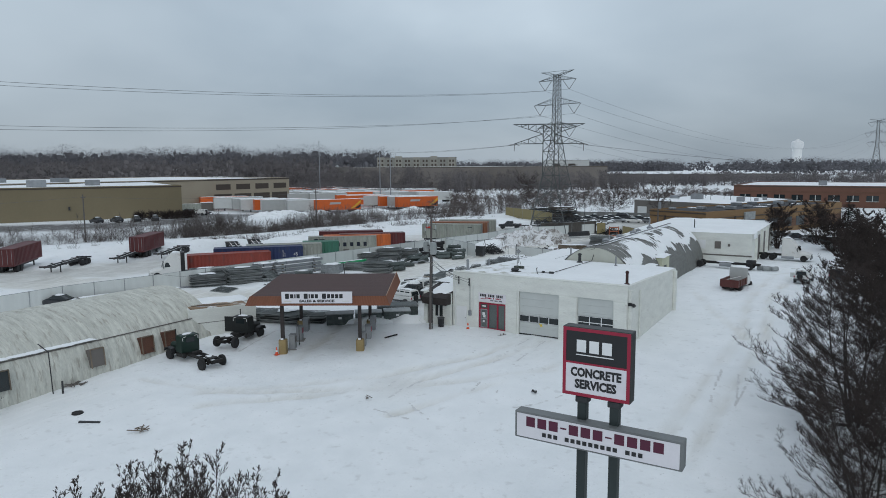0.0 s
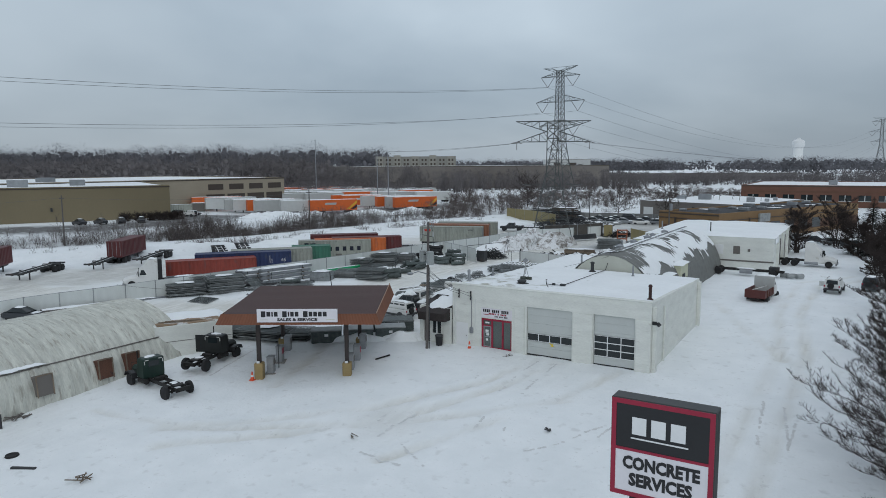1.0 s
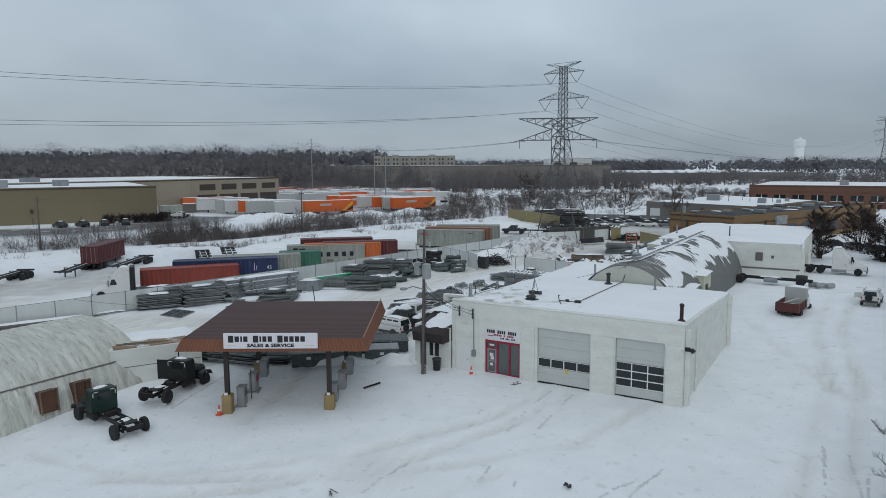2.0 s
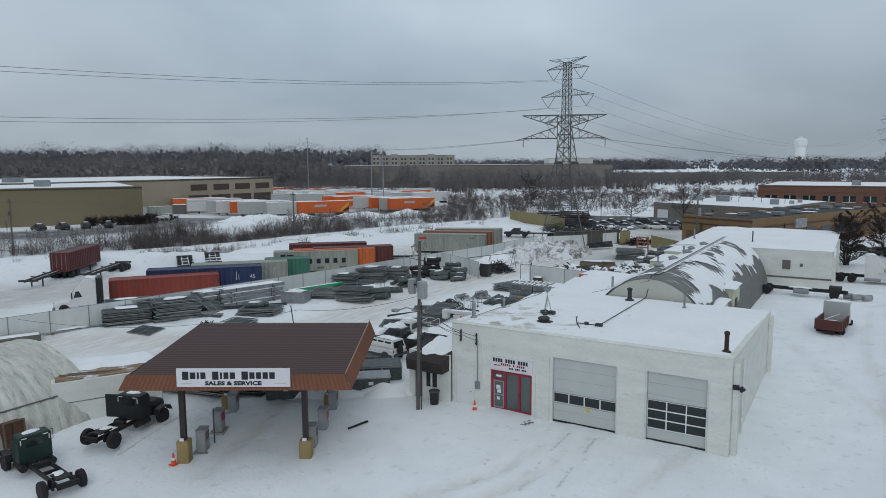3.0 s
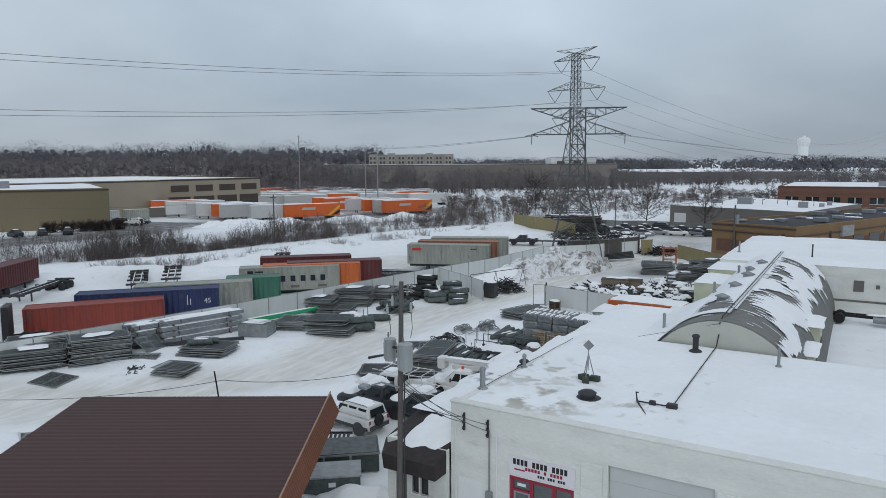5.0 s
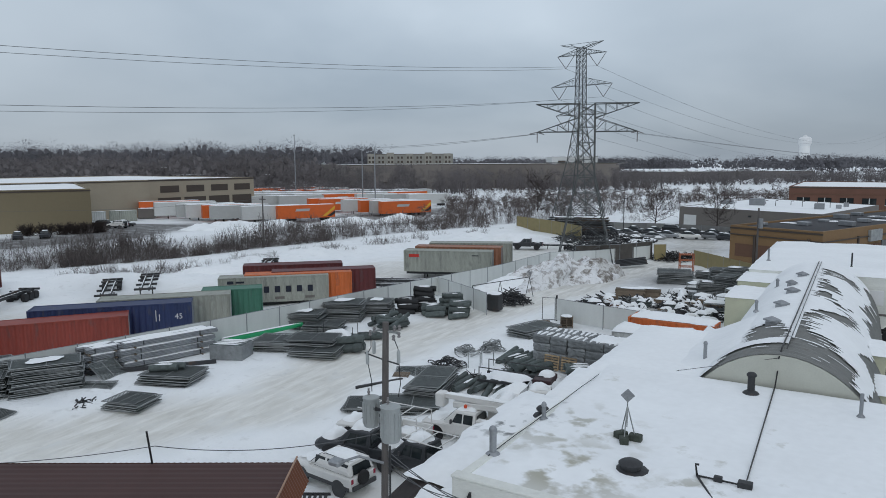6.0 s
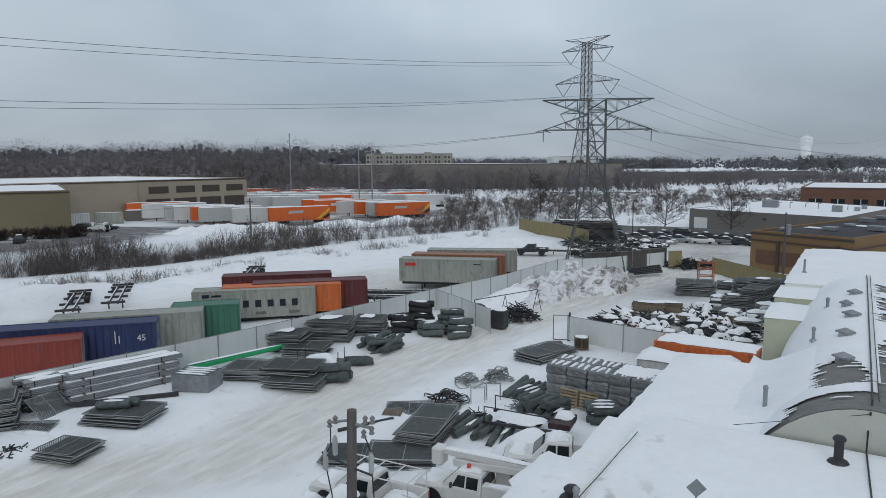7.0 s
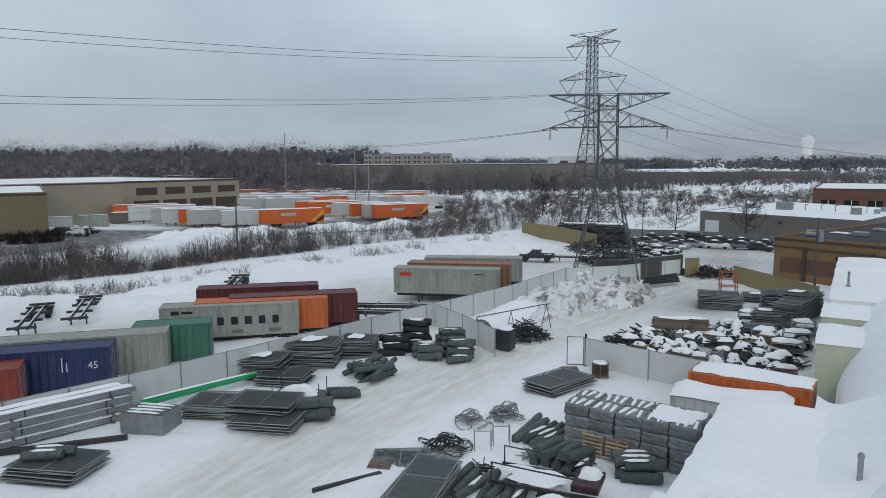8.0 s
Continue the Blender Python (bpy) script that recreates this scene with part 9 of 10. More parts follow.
def panel_stack(x, y, turn, n, l_=1.6, w_=1.0, jit=0.2, tilt=0.0, snow=0.0, label="stack of grey chain-link gate panels on snow", step=0.064, z=0.0):
    n = n if n < 5 else round(n * 1.3)
    key = (l_, w_)
    if key not in PANELS:
        PANELS[key] = panel_mesh(l_, w_)
    r = random.Random(int(x * 31 + y * 17))
    t = thing("panel_stack", label, "panel stack", "panel stacks", pose(x, y, gz(x, y) + 0.04 + z, tilt, 0, turn))
    for k in range(n):
        m_ = pose(r.uniform(-jit, jit), r.uniform(-jit, jit), k * step, r.uniform(-0.9, 0.9), r.uniform(-0.7, 0.7), r.gauss(0, 2.2) + (r.uniform(-9, 9) if r.random() < 0.12 else 0))
        p = part("panel", PANELS[key][0], GALV_DULL, t, m=m_)
        part("mesh_infill", PANELS[key][1], MESH_DARK, p)
    if snow:
        part("snow_cap", snow_pad(-l_ * snow, -w_ * 0.6, l_ * 0.5, w_ * 0.7, n * step + 0.02, 0.07, n, 0.25, 0.3), SNOW, t, smooth=True)
    return t


for row in ((-66.2, 54.4, 58, 17, 1.9, 1.1), (-67.6, 55.4, 59, 22, 1.9, 0.8), (-63.7, 57.7, 58, 22, 1.9, 1.15), (-58.1, 62.6, 20, 8, 1.75, 1.2), (-53.6, 71.4, 22, 7, 1.7, 1.2), (-54.6, 72.2, 22, 13, 1.7, 1.2), (-57.3, 71.3, 25, 10, 1.5, 1.2),
            (-60.3, 77.6, 25, 15, 1.5, 1.2), (-57.9, 77.2, 22, 8, 1.5, 1.1), (-58.9, 81.2, 25, 20, 1.6, 1.2), (-57.6, 84.3, 25, 15, 1.2, 1.1), (-42.4, 84.8, 72, 7, 1.9, 1.1),
            (-42.1, 68.8, 102, 12, 2.1, 0.95), (-43.6, 65.1, 28, 5, 1.7, 1.0), (-41.8, 65.9, 28, 6, 1.6, 1.0), (-37.8, 113.4, 12, 18, 1.8, 1.2), (-33.3, 114.6, 15, 22, 1.0, 1.2), (-31.6, 109.0, 78, 26, 1.6, 0.9), (-56.3, 58.4, 15, 6, 1.1, 1.0), (-33.6, 104.8, 8, 8, 1.1, 0.8)):
    panel_stack(*row, snow=0.6 if row[3] > 14 and row[0] < -44 else 0.0)
for row in ((-31.3, 111.6, 80, 30, 1.3, 1.0), (-33.2, 108.0, 12, 16, 1.1, 0.9), (-30.6, 114.8, 84, 24, 1.2, 0.9), (-34.9, 118.6, 6, 9, 1.6, 0.9)):
    panel_stack(*row, snow=0.7, label="tall stack of grey-green mesh panels with snow")
for x, y, a_ in ((-61.2, 58.9, 30), (-62.2, 53.4, 10), (-53.8, 46.8, 35), (-54.9, 46.0, 35), (-44.9, 71.2, 20)):
    panel_stack(x, y, a_, 2, 1.3, 0.9, 0.1, 8, label="loose chain-link panel lying on the snow")
panel_stack(-62.5, 61.0, 100, 1, 1.0, 0.8, 0.0, 35, label="leaning grey mesh panel", z=0.5)


def roll_mesh(r, ln, seed):
    """A loosely wound roll of mesh, dented and ragged at the ends."""
    rings, rr = [], random.Random(seed)
    dents = [rr.uniform(0.9, 1.08) for _ in range(14)]
    for k in range(12):
        f = k / 11
        q = r * (0.9 if k in (0, 11) else 1.0) * rr.uniform(0.93, 1.06)
        sag = 0.03 * math.sin(f * 3.1 + seed)
        rings.append([(-ln / 2 + ln * f + rr.uniform(-0.03, 0.03), q * math.cos(2 * math.pi * i / 14) * dents[i] * rr.uniform(0.96, 1.04), q * math.sin(2 * math.pi * i / 14) * rr.uniform(0.96, 1.04) + sag) for i in range(14)])
    return Mb().rings(rings)


ROLLS = [roll_mesh(0.25, 1.75, k).mesh("roll", MESH_ROLL, True) for k in range(4)]
THIN_ROLLS = [roll_mesh(0.19, 2.8, 20 + k).mesh("roll", MESH_ROLL, True) for k in range(3)]
DARK_ROLLS = [roll_mesh(0.27, 1.75, 9 + k).mesh("roll", BLACK_ROLL, True) for k in range(3)]


def roll_pile(x, y, turn, count, layers, label, dark=False, spread=0.5, messy=4.0, snow=True, thin=False):
    t = thing("roll_pile", label, "wire rolls", "mesh roll piles", pose(x, y, gz(x, y), 0, 0, turn))
    r = random.Random(int(x * 13 + y * 7))
    k = 0
    for lay in range(layers):
        for i in range(count - lay):
            yy = (i - (count - lay - 1) / 2) * spread
            p = part("roll", r.choice(DARK_ROLLS if dark else THIN_ROLLS if thin else ROLLS), MESH_ROLL, t, m=pose(r.uniform(-0.25, 0.25), yy, 0.24 + lay * (0.36 if thin else 0.44), r.uniform(0, 360), r.uniform(-messy, messy), r.uniform(-messy, messy) * 1.5))
            if snow and r.random() < 0.4:
                part("snow_cap", snow_pad(-0.75, -0.1, 0.6, 0.1, 0, 0.07, k, 0.12, 0.06), SNOW, t, smooth=True, m=pose(0, yy, (0.42 if thin else 0.47) + lay * (0.36 if thin else 0.44), 0, 0, r.uniform(-5, 5)))
            k += 1
    return t


roll_pile(-52.2, 73.2, 24, 2, 2, "three thick grey chain-link rolls on snow", snow=False).scale *= 1.25
roll_pile(-52.9, 76.8, 35, 2, 1, "grey wrapped mesh rolls on snow", snow=False)
roll_pile(-53.9, 80.9, 78, 7, 2, "loose curled grey mesh rolls", spread=0.4, messy=22, thin=True)
roll_pile(-54.6, 87.5, 34, 6, 5, "stacked black coated mesh rolls", True, 0.42, 7)
roll_pile(-55.5, 85.8, 34, 5, 3, "stepped pile of black coated mesh rolls", True, 0.42, 7)
roll_pile(-52.9, 86.3, 32, 5, 2, "pile of grey mesh rolls by a white screen", spread=0.44, messy=6)
roll_pile(-52.0, 87.9, 32, 5, 4, "stepped pile of grey mesh rolls by a white screen", spread=0.44, messy=7)
roll_pile(-50.6, 87.0, 34, 5, 3, "pile of grey mesh rolls beside the track", spread=0.44, messy=10)
roll_pile(-53.0, 93.8, 60, 5, 2, "grey mesh rolls behind a white screen", spread=0.5)
roll_pile(-40.2, 77.0, 77, 6, 1, "snow-streaked mesh rolls in a row", spread=0.45, messy=6, thin=True)
roll_pile(-40.0, 70.6, 90, 7, 1, "grey mesh rolls lying in snow", spread=0.5, messy=9, thin=True)
roll_pile(-38.2, 74.6, 82, 5, 2, "dark grey mesh rolls under snow", spread=0.52, messy=8)
roll_pile(-58.5, 62.6, 35, 2, 1, "two mesh rolls on a panel stack", spread=0.5).location.z += 0.6
roll_pile(-35.0, 75.2, 30, 4, 2, "mesh rolls tumbled before wrapped bales", messy=14)

# wrapped bales, four high
bale_me = []
for k in range(3):
    rr = random.Random(90 + k)
    bm = bmesh.new()
    bmesh.ops.create_cube(bm, size=1.0)
    bmesh.ops.subdivide_edges(bm, edges=bm.edges[:], cuts=4, use_grid_fill=True)
    for v in bm.verts:
        c = v.co
        soft_ = sum(abs(q * 2) ** 11 for q in c) ** (1 / 11)
        c = c / max(soft_, 1.0) * (1 + 0.03 * max(0.0, soft_ - 1))
        v.co = Vector((c.x * 1.25, c.y * 1.27, c.z * 0.57)) + Vector([rr.uniform(-0.03, 0.03) for _ in range(3)])
    me_ = bpy.data.meshes.new("bale")
    bm.to_mesh(me_)
    bm.free()
    me_.materials.append(BALE)
    bale_me.append(me_)
bs = thing("bale_stack", "tall stack of grey wrapped mesh bales with snow", "bale stack", m=pose(-35.7, 77.6, -0.1, 0, 0, -4))
rr = random.Random(4)
for i in range(5):
    for j in range(2):
        for k in range(4):
            part("bale", rr.choice(bale_me), BALE, bs, m=pose(-2.55 + i * 1.26 + rr.uniform(-0.04, 0.04), -0.65 + j * 1.3, 0.28 + k * 0.55, rr.uniform(-2, 2), rr.uniform(-2, 2), rr.uniform(-4, 4)))
        for q in range(3):
            part("snow_streak", snow_pad(-0.1, -0.58, 0.09, 0.5, 0, 0.1, i + q, 0.12, 0.12), SNOW, bs, smooth=True, m=pose(-2.9 + i * 1.26 + q * 0.38, -0.65 + j * 1.3, 2.21, 0, 0, rr.uniform(-12, 12)))
part("snow_cap", snow_pad(0.6, -1.1, 3.0, 1.2, 2.22, 0.14, 33, 0.3, 0.3), SNOW, bs, smooth=True)


def pallet(x, y, turn, n, label="stack of grey wooden pallets", rx=0.0, z=0.0, fresh=0):
    t = thing("pallet_stack", label, "pallet", "pallets", pose(x, y, gz(x, y) + z, rx, 0, turn) @ SMALL)
    for k in range(n):
        for i in range(6):
            part("slat", SLATS[fresh], WOOD, t, m=pose(0, -0.5 + i * 0.2, 0.14 + k * 0.16))
        for i in range(3):
            part("runner", RUNNERS[fresh], WOOD, t, m=pose(-0.55 + i * 0.55, 0, 0.07 + k * 0.16))
    return t


PALE_WOOD = mat("pale_pallet_wood", (0.36, 0.27, 0.17), 0.85, var=0.3, fine=20, bump=0.3, each=0.25)
SLATS = [Mb().box(-0.6, -0.06, -0.012, 0.6, 0.06, 0.012).mesh("slat", m_) for m_ in (WOOD, PALE_WOOD)]
RUNNERS = [Mb().box(-0.04, -0.55, -0.05, 0.04, 0.55, 0.05).mesh("runner", m_) for m_ in (WOOD, PALE_WOOD)]
t = pallet(-40.9, 88.0, 20, 6)
part("snow_cap", snow_pad(-0.55, -0.5, 0.55, 0.5, 1.0, 0.14, 3, 0.25, 0.08), SNOW, t, smooth=True)
pallet(-42.8, 87.7, 30, 2)
pallet(-41.5, 87.0, 10, 1)
pallet(-37.4, 76.25, -4, 1, "upright pale wooden pallet against wrapped bales", 80, 0.55, 1)
pallet(-36.2, 76.2, -4, 1, "upright pale wooden pallet against wrapped bales", 80, 0.55, 1)
pallet(-45.4, 70.3, 25, 1, "single weathered pallet on snow")


# pipe bundles along the fence, each bundle banded, snow on top
def pipe_tier_mesh(ln, seed):
    mb, rr = Mb(), random.Random(seed)
    for i in range(6):
        for j in range(3):
            o = rr.uniform(-0.06, 0.06)
            mb.tube((-ln / 2 + o, -0.27 + i * 0.108, 0.06 + j * 0.105), (ln / 2 + o, -0.27 + i * 0.108, 0.06 + j * 0.105), 0.052, 7)
    return mb.mesh("pipe_tier", GALV)


for x, y, ln, cols, lays, lab in ((-62.4, 65.4, 6.7, 2, 4, "tiers of banded galvanised pipes with snow"), (-64.0, 61.4, 2.4, 2, 4, "short tiers of banded galvanised pipes with snow")):
    t = thing("pipe_pile", lab, "pipes", "pipe piles", pose(x, y, gz(x, y), 0, 0, 75))
    me_ = pipe_tier_mesh(ln, int(ln))
    for lay in range(lays):
        for i in range(cols):
            yy = (i - (cols - 1) / 2) * 0.74 + (lay % 2) * 0.06
            b_ = part("pipe_tier", me_, GALV, t, m=pose(random.Random(lay * 5 + i).uniform(-0.3, 0.3), yy, 0.1 + lay * 0.46))
            tagged(b_, kind="stuff")
            for f in (-0.3, 0.3):
                part("band", Mb().box(f * ln - 0.03, -0.34, 0.0, f * ln + 0.03, 0.34, 0.335), STEEL_DARK, b_)
            if i == 0 or lay == lays - 1:
                part("snow_strip", snow_pad(-ln / 2 + 0.1, -0.32, ln / 2 - 0.1, 0.28, 0.335, 0.1, lay * 3 + i, 0.3, 0.06), SNOW, b_, smooth=True)
        for f in (-0.35, 0.35):
            part("dunnage", Mb().box(f * ln - 0.05, -0.85, 0.02 + lay * 0.46, f * ln + 0.05, 0.85, 0.1 + lay * 0.46), WOOD, t)
solid("green_pipe", Mb().tube((-61.2, 69.3, 0.28), (-59.5, 76.3, 0.38), 0.2, 14), GREEN_PIPE, "bright green plastic pipe along the fence", "pipe", smooth=True)
solid("snow_strip", snow_pad(-0.14, -3.5, 0.14, 3.5, 0, 0.06, 6, 0.3, 0.03), SNOW, "thin snow on the green pipe", "snow", m=pose(-60.35, 72.8, 0.53, 0, 0, -13.6), smooth=True)
solid("black_beam", Mb().box(-4.2, -0.12, 0.05, 4.2, 0.12, 0.3, 0.02), STEEL_DARK, "long dark steel beam in snow", "beam", m=pose(-61.2, 63.3, -0.3, 0, 0, 50))
solid("black_beam", Mb().box(-1.6, -0.1, 0.02, 1.6, 0.1, 0.22, 0.02), STEEL_DARK, "dark timber beam by the track", "beam", m=pose(-45.6, 68.2, -0.2, 0, 0, 62))
t = thing("wrapped_bundle", "grey wrapped bundle of posts with snow", "bundle", m=pose(-58.6, 68.0, -0.2, 0, 0, 20))
part("wrap", Mb().box(-1.25, -0.85, 0, 1.25, 0.85, 1.05, 0.03), BALE, t)
part("top_layer", Mb().box(-1.2, -0.8, 1.053, 1.2, 0.8, 1.09, 0.01), MESH_ROLL, t)
for i in range(4):
    part("snow_streak", snow_pad(-1.1, -0.09, 1.1, 0.09, 0, 0.07, i, 0.15, 0.06), SNOW, t, smooth=True, m=pose(0, -0.6 + i * 0.4, 1.092))
t = thing("snowy_rack", "pipe rack buried under a snow hump", "rack", m=pose(-54.6, 75.0, -0.1, 0, 0, 22))
part("snow_hump", snow_pad(-1.25, -0.62, 1.2, 0.6, 0.45, 0.5, 61, 0.2, 0.1), SNOW, t, smooth=True)
for xx, yy in ((-1.4, -0.7), (1.4, -0.7), (1.4, 0.7), (-1.4, 0.7)):
    part("stake", Mb().tube((xx, yy, 0), (xx, yy, 1.3), 0.03, 5), STEEL_DARK, t)
part("tray", Mb().box(-1.5, -0.8, 0.1, 1.5, 0.8, 0.45, 0.04), MESH_ROLL, t)


# scrap piles of sticks and coils
def sticks(name, x, y, r, h, n, ln, material, label, seed, rad=0.025, z=None):
    rr = random.Random(seed)
    mb = Mb()
    for _ in range(n):
        a, d = rr.uniform(0, 6.28), r * rr.random() ** 0.6
        c = Vector((d * math.cos(a), d * math.sin(a), h * (1 - d / (r * 1.1)) * rr.random() + 0.05))
        e = Vector((rr.uniform(-1, 1), rr.uniform(-1, 1), rr.uniform(-0.3, 0.35))).normalized() * ln * rr.uniform(0.5, 1)
        p, q = c - e / 2, c + e / 2
        p.z, q.z = max(p.z, 0.02), max(q.z, 0.02)
        mb.tube(p, q, rad, 4)
    return solid(name, mb, material, label, "scrap pile", "", "stuff", pose(x, y, gz(x, y) if z is None else z))


def coil_heap(x, y, r, h, n, material, label, seed):
    """Loose rings of wire thrown on one another, with a few stray ends."""
    t = thing("wire_coils", label, "wire coils", "wire coil heaps", pose(x, y, gz(x, y)))
    rr = random.Random(seed)
    for _ in range(n):
        c, cr = Vector((rr.gauss(0, 0.4) * r, rr.gauss(0, 0.4) * r, 0)), rr.uniform(0.28, 0.5)
        c.z = h * max(0.1, 1 - c.length / r) * rr.uniform(0.3, 1.0) + 0.08
        tilt = pose(c.x, c.y, c.z, rr.uniform(-35, 35), rr.uniform(-35, 35), rr.uniform(0, 360))
        mb = Mb()
        for q in range(2):
            mb.path([tuple(tilt @ Vector((cr * math.cos(a) * (1 + 0.1 * q), cr * math.sin(a), 0.05 * q + rr.uniform(-0.03, 0.03)))) for a in [k * math.tau / 9 for k in range(10)]], 0.022, 4)
        part("coil", mb, material, t)
    return t


coil_heap(-43.7, 73.3, 1.1, 0.7, 20, STEEL_DARK, "tangled heap of dark wire coils in snow", 1)
coil_heap(-44.3, 76.8, 1.0, 0.35, 14, GALV_DULL, "flat heap of grey wire coils in snow", 2)
coil_heap(-43.0, 78.6, 1.0, 0.6, 22, GALV_DULL, "round heap of grey wire coils", 3)
sticks("post_pile", -43.4, 73.0, 0.9, 0.5, 30, 1.2, GALV_DULL, "few grey stakes among wire coils", 1, 0.025)
sticks("fitting_pile", -39.6, 74.6, 0.6, 0.6, 40, 1.0, GALV_DULL, "spiky pile of grey rods", 4)
sticks("fitting_pile", -41.1, 72.1, 0.6, 0.35, 30, 0.9, STEEL_DARK, "small heap of dark brackets", 5)
sticks("scrap_heap", -49.2, 94.6, 1.9, 1.5, 190, 1.3, STEEL_DARK, "dark heap of scrap fittings under a rail", 6, 0.05)
sticks("scrap_heap", -58.9, 57.0, 0.7, 0.4, 40, 0.8, STEEL_DARK, "small dark scrap heap", 7, 0.04)
sticks("scrap_heap", -41.7, 96.6, 1.3, 1.2, 110, 1.8, STEEL_DARK, "dark tangle of scrap rails", 8, 0.045)
sticks("scrap_heap", -42.8, 133.8, 3.6, 0.8, 220, 2.2, TRUCK_STEEL, "low dark heap of rusty scrap", 10, 0.05)
sticks("scrap_heap", -54.0, 137.5, 5.5, 2.0, 420, 2.4, STEEL_DARK, "dark scrap yard behind the fence", 12, 0.05)
sticks("scrap_heap", -60.0, 152.0, 7.0, 2.4, 520, 2.6, STEEL_DARK, "dark heaps of salvage behind the tower", 13, 0.055)
for x, y, a_, n, w_ in ((-62.0, 156.2, 12, 9, 3.0), (-70.5, 164.5, 10, 7, 3.4), (-66.0, 169.0, 20, 5, 2.6)):
    t = thing("board_stack", "tall dark stack of boards and frames under snow", "boards", "board stacks", pose(x, y, gz(x, y), 0, 0, a_))
    r_ = random.Random(n)
    for k in range(n):
        o_, q = r_.uniform(-0.35, 0.35), w_ * r_.uniform(0.82, 1.05)
        part("board_layer", Mb().box(-q + o_, -0.9, 0.12 + k * 0.42, q + o_, 0.9, 0.36 + k * 0.42, 0.03), r_.choice((STEEL_DARK, TRUCK_STEEL, BROWN_DARK)), t)
        part("spacer", Mb().box(-w_ * 0.6, -0.8, k * 0.42, -w_ * 0.52, 0.8, 0.12 + k * 0.42).box(w_ * 0.5, -0.8, k * 0.42, w_ * 0.58, 0.8, 0.12 + k * 0.42), WOOD, t)
    part("snow_cap", snow_pad(-w_ * 0.7, -0.8, w_ * 0.75, 0.8, n * 0.42 - 0.056, 0.12, n, 0.4, 0.2), SNOW, t, smooth=True)
f = thing("scrap_trestle", "A-frame of thin pipes over scrap", "stand")
part("rail", Mb().path([(-51.8, 91.6, 1.9), (-49.0, 98.6, 1.95)], 0.04, 5), STEEL_DARK, f)
for x, y in ((-51.8, 91.6), (-50.5, 94.9), (-49.0, 98.6)):
    part("leg", Mb().path([(x - 0.5, y + 0.2, 0), (x, y, 1.9), (x + 0.5, y - 0.2, 0)], 0.035, 5), STEEL_DARK, f)
d = thing("dark_bin", "dark bin with snow on its lid", "bin", m=pose(-49.0, 90.8, 0))
part("body", Mb().box(-0.6, -0.5, 0, 0.6, 0.5, 1.5, 0.06), STEEL_DARK, d)
part("snow_cap", snow_pad(-0.62, -0.5, 0.62, 0.5, 1.5, 0.2, 3, 0.25, 0.05), SNOW, d, smooth=True)
for x, y in ((-42.2, 74.3), (-41.7, 75.3)):
    t = thing("trestle", "thin metal trestle stand in snow", "stand", "trestles", pose(x, y, gz(x, y), 0, 0, 30))
    for s in (-0.4, 0.4):
        part("leg", Mb().path([(s, -0.3, 0), (s, -0.3, 0.9), (s, 0.3, 0.9), (s, 0.3, 0)], 0.025, 5), GALV_DULL, t)
    part("bar", Mb().tube((-0.45, 0, 0.9), (0.45, 0, 0.9), 0.025, 5), GALV_DULL, t)
t = thing("trailer_frame", "black and red utility trailer frame in snow", "trailer", m=pose(-37.8, 71.6, -0.1, 0, 0, 8))
for s in (-0.9, 0.9):
    part("rail", Mb().box(-2.2, s - 0.05, 0.5, 2.2, s + 0.05, 0.65), STEEL_DARK, t)
    part("upright", Mb().path([(-2.1, s, 0.6), (-2.1, s, 1.4), (1.9, s, 1.25)], 0.04, 5), STEEL_DARK, t)
    wheel(t, 0.2, s * 1.15, 0.33, 0.33, 0.22)
part("red_plate", Mb().box(1.2, -0.85, 0.7, 2.3, 0.85, 1.0, 0.03), paint("dull_red_plate", (0.035, 0.012, 0.014)), t)
part("plate_snow", snow_pad(1.25, -0.3, 2.3, 0.85, 1.003, 0.3, 9, 0.2, 0.1), SNOW, t, smooth=True)
part("deck_snow", snow_pad(-2.0, -0.8, 1.2, 0.8, 0.66, 0.25, 4, 0.3, 0.05), SNOW, t, smooth=True)

# snow-buried clutter behind the inner fence
def lump(w1, w2, h_, seed):
    """A machine-like block: a body with smaller housings, pipes and a flange."""
    r = random.Random(seed)
    mb = Mb().box(-w1, -w2, 0, w1, w2, h_ * 0.6, 0.05)
    for _ in range(3):
        cx, cy, a, b2 = r.uniform(-0.6, 0.6) * w1, r.uniform(-0.6, 0.6) * w2, w1 * r.uniform(0.2, 0.5), w2 * r.uniform(0.2, 0.6)
        mb.box(cx - a, cy - b2, h_ * 0.55, cx + a, cy + b2, h_ * r.uniform(0.75, 1.0), 0.03)
    for _ in range(4):
        p = Vector((r.uniform(-1, 1) * w1, r.uniform(-1, 1) * w2, r.uniform(0.3, 1.0) * h_))
        mb.tube(p, p + Vector((r.uniform(-0.6, 0.6), r.uniform(-0.6, 0.6), r.uniform(-0.1, 0.5))), r.uniform(0.03, 0.09), 7)
    return mb.tube((w1 * 0.9, 0, h_ * 0.3), (w1 * 1.15, 0, h_ * 0.3), h_ * 0.25, 12)


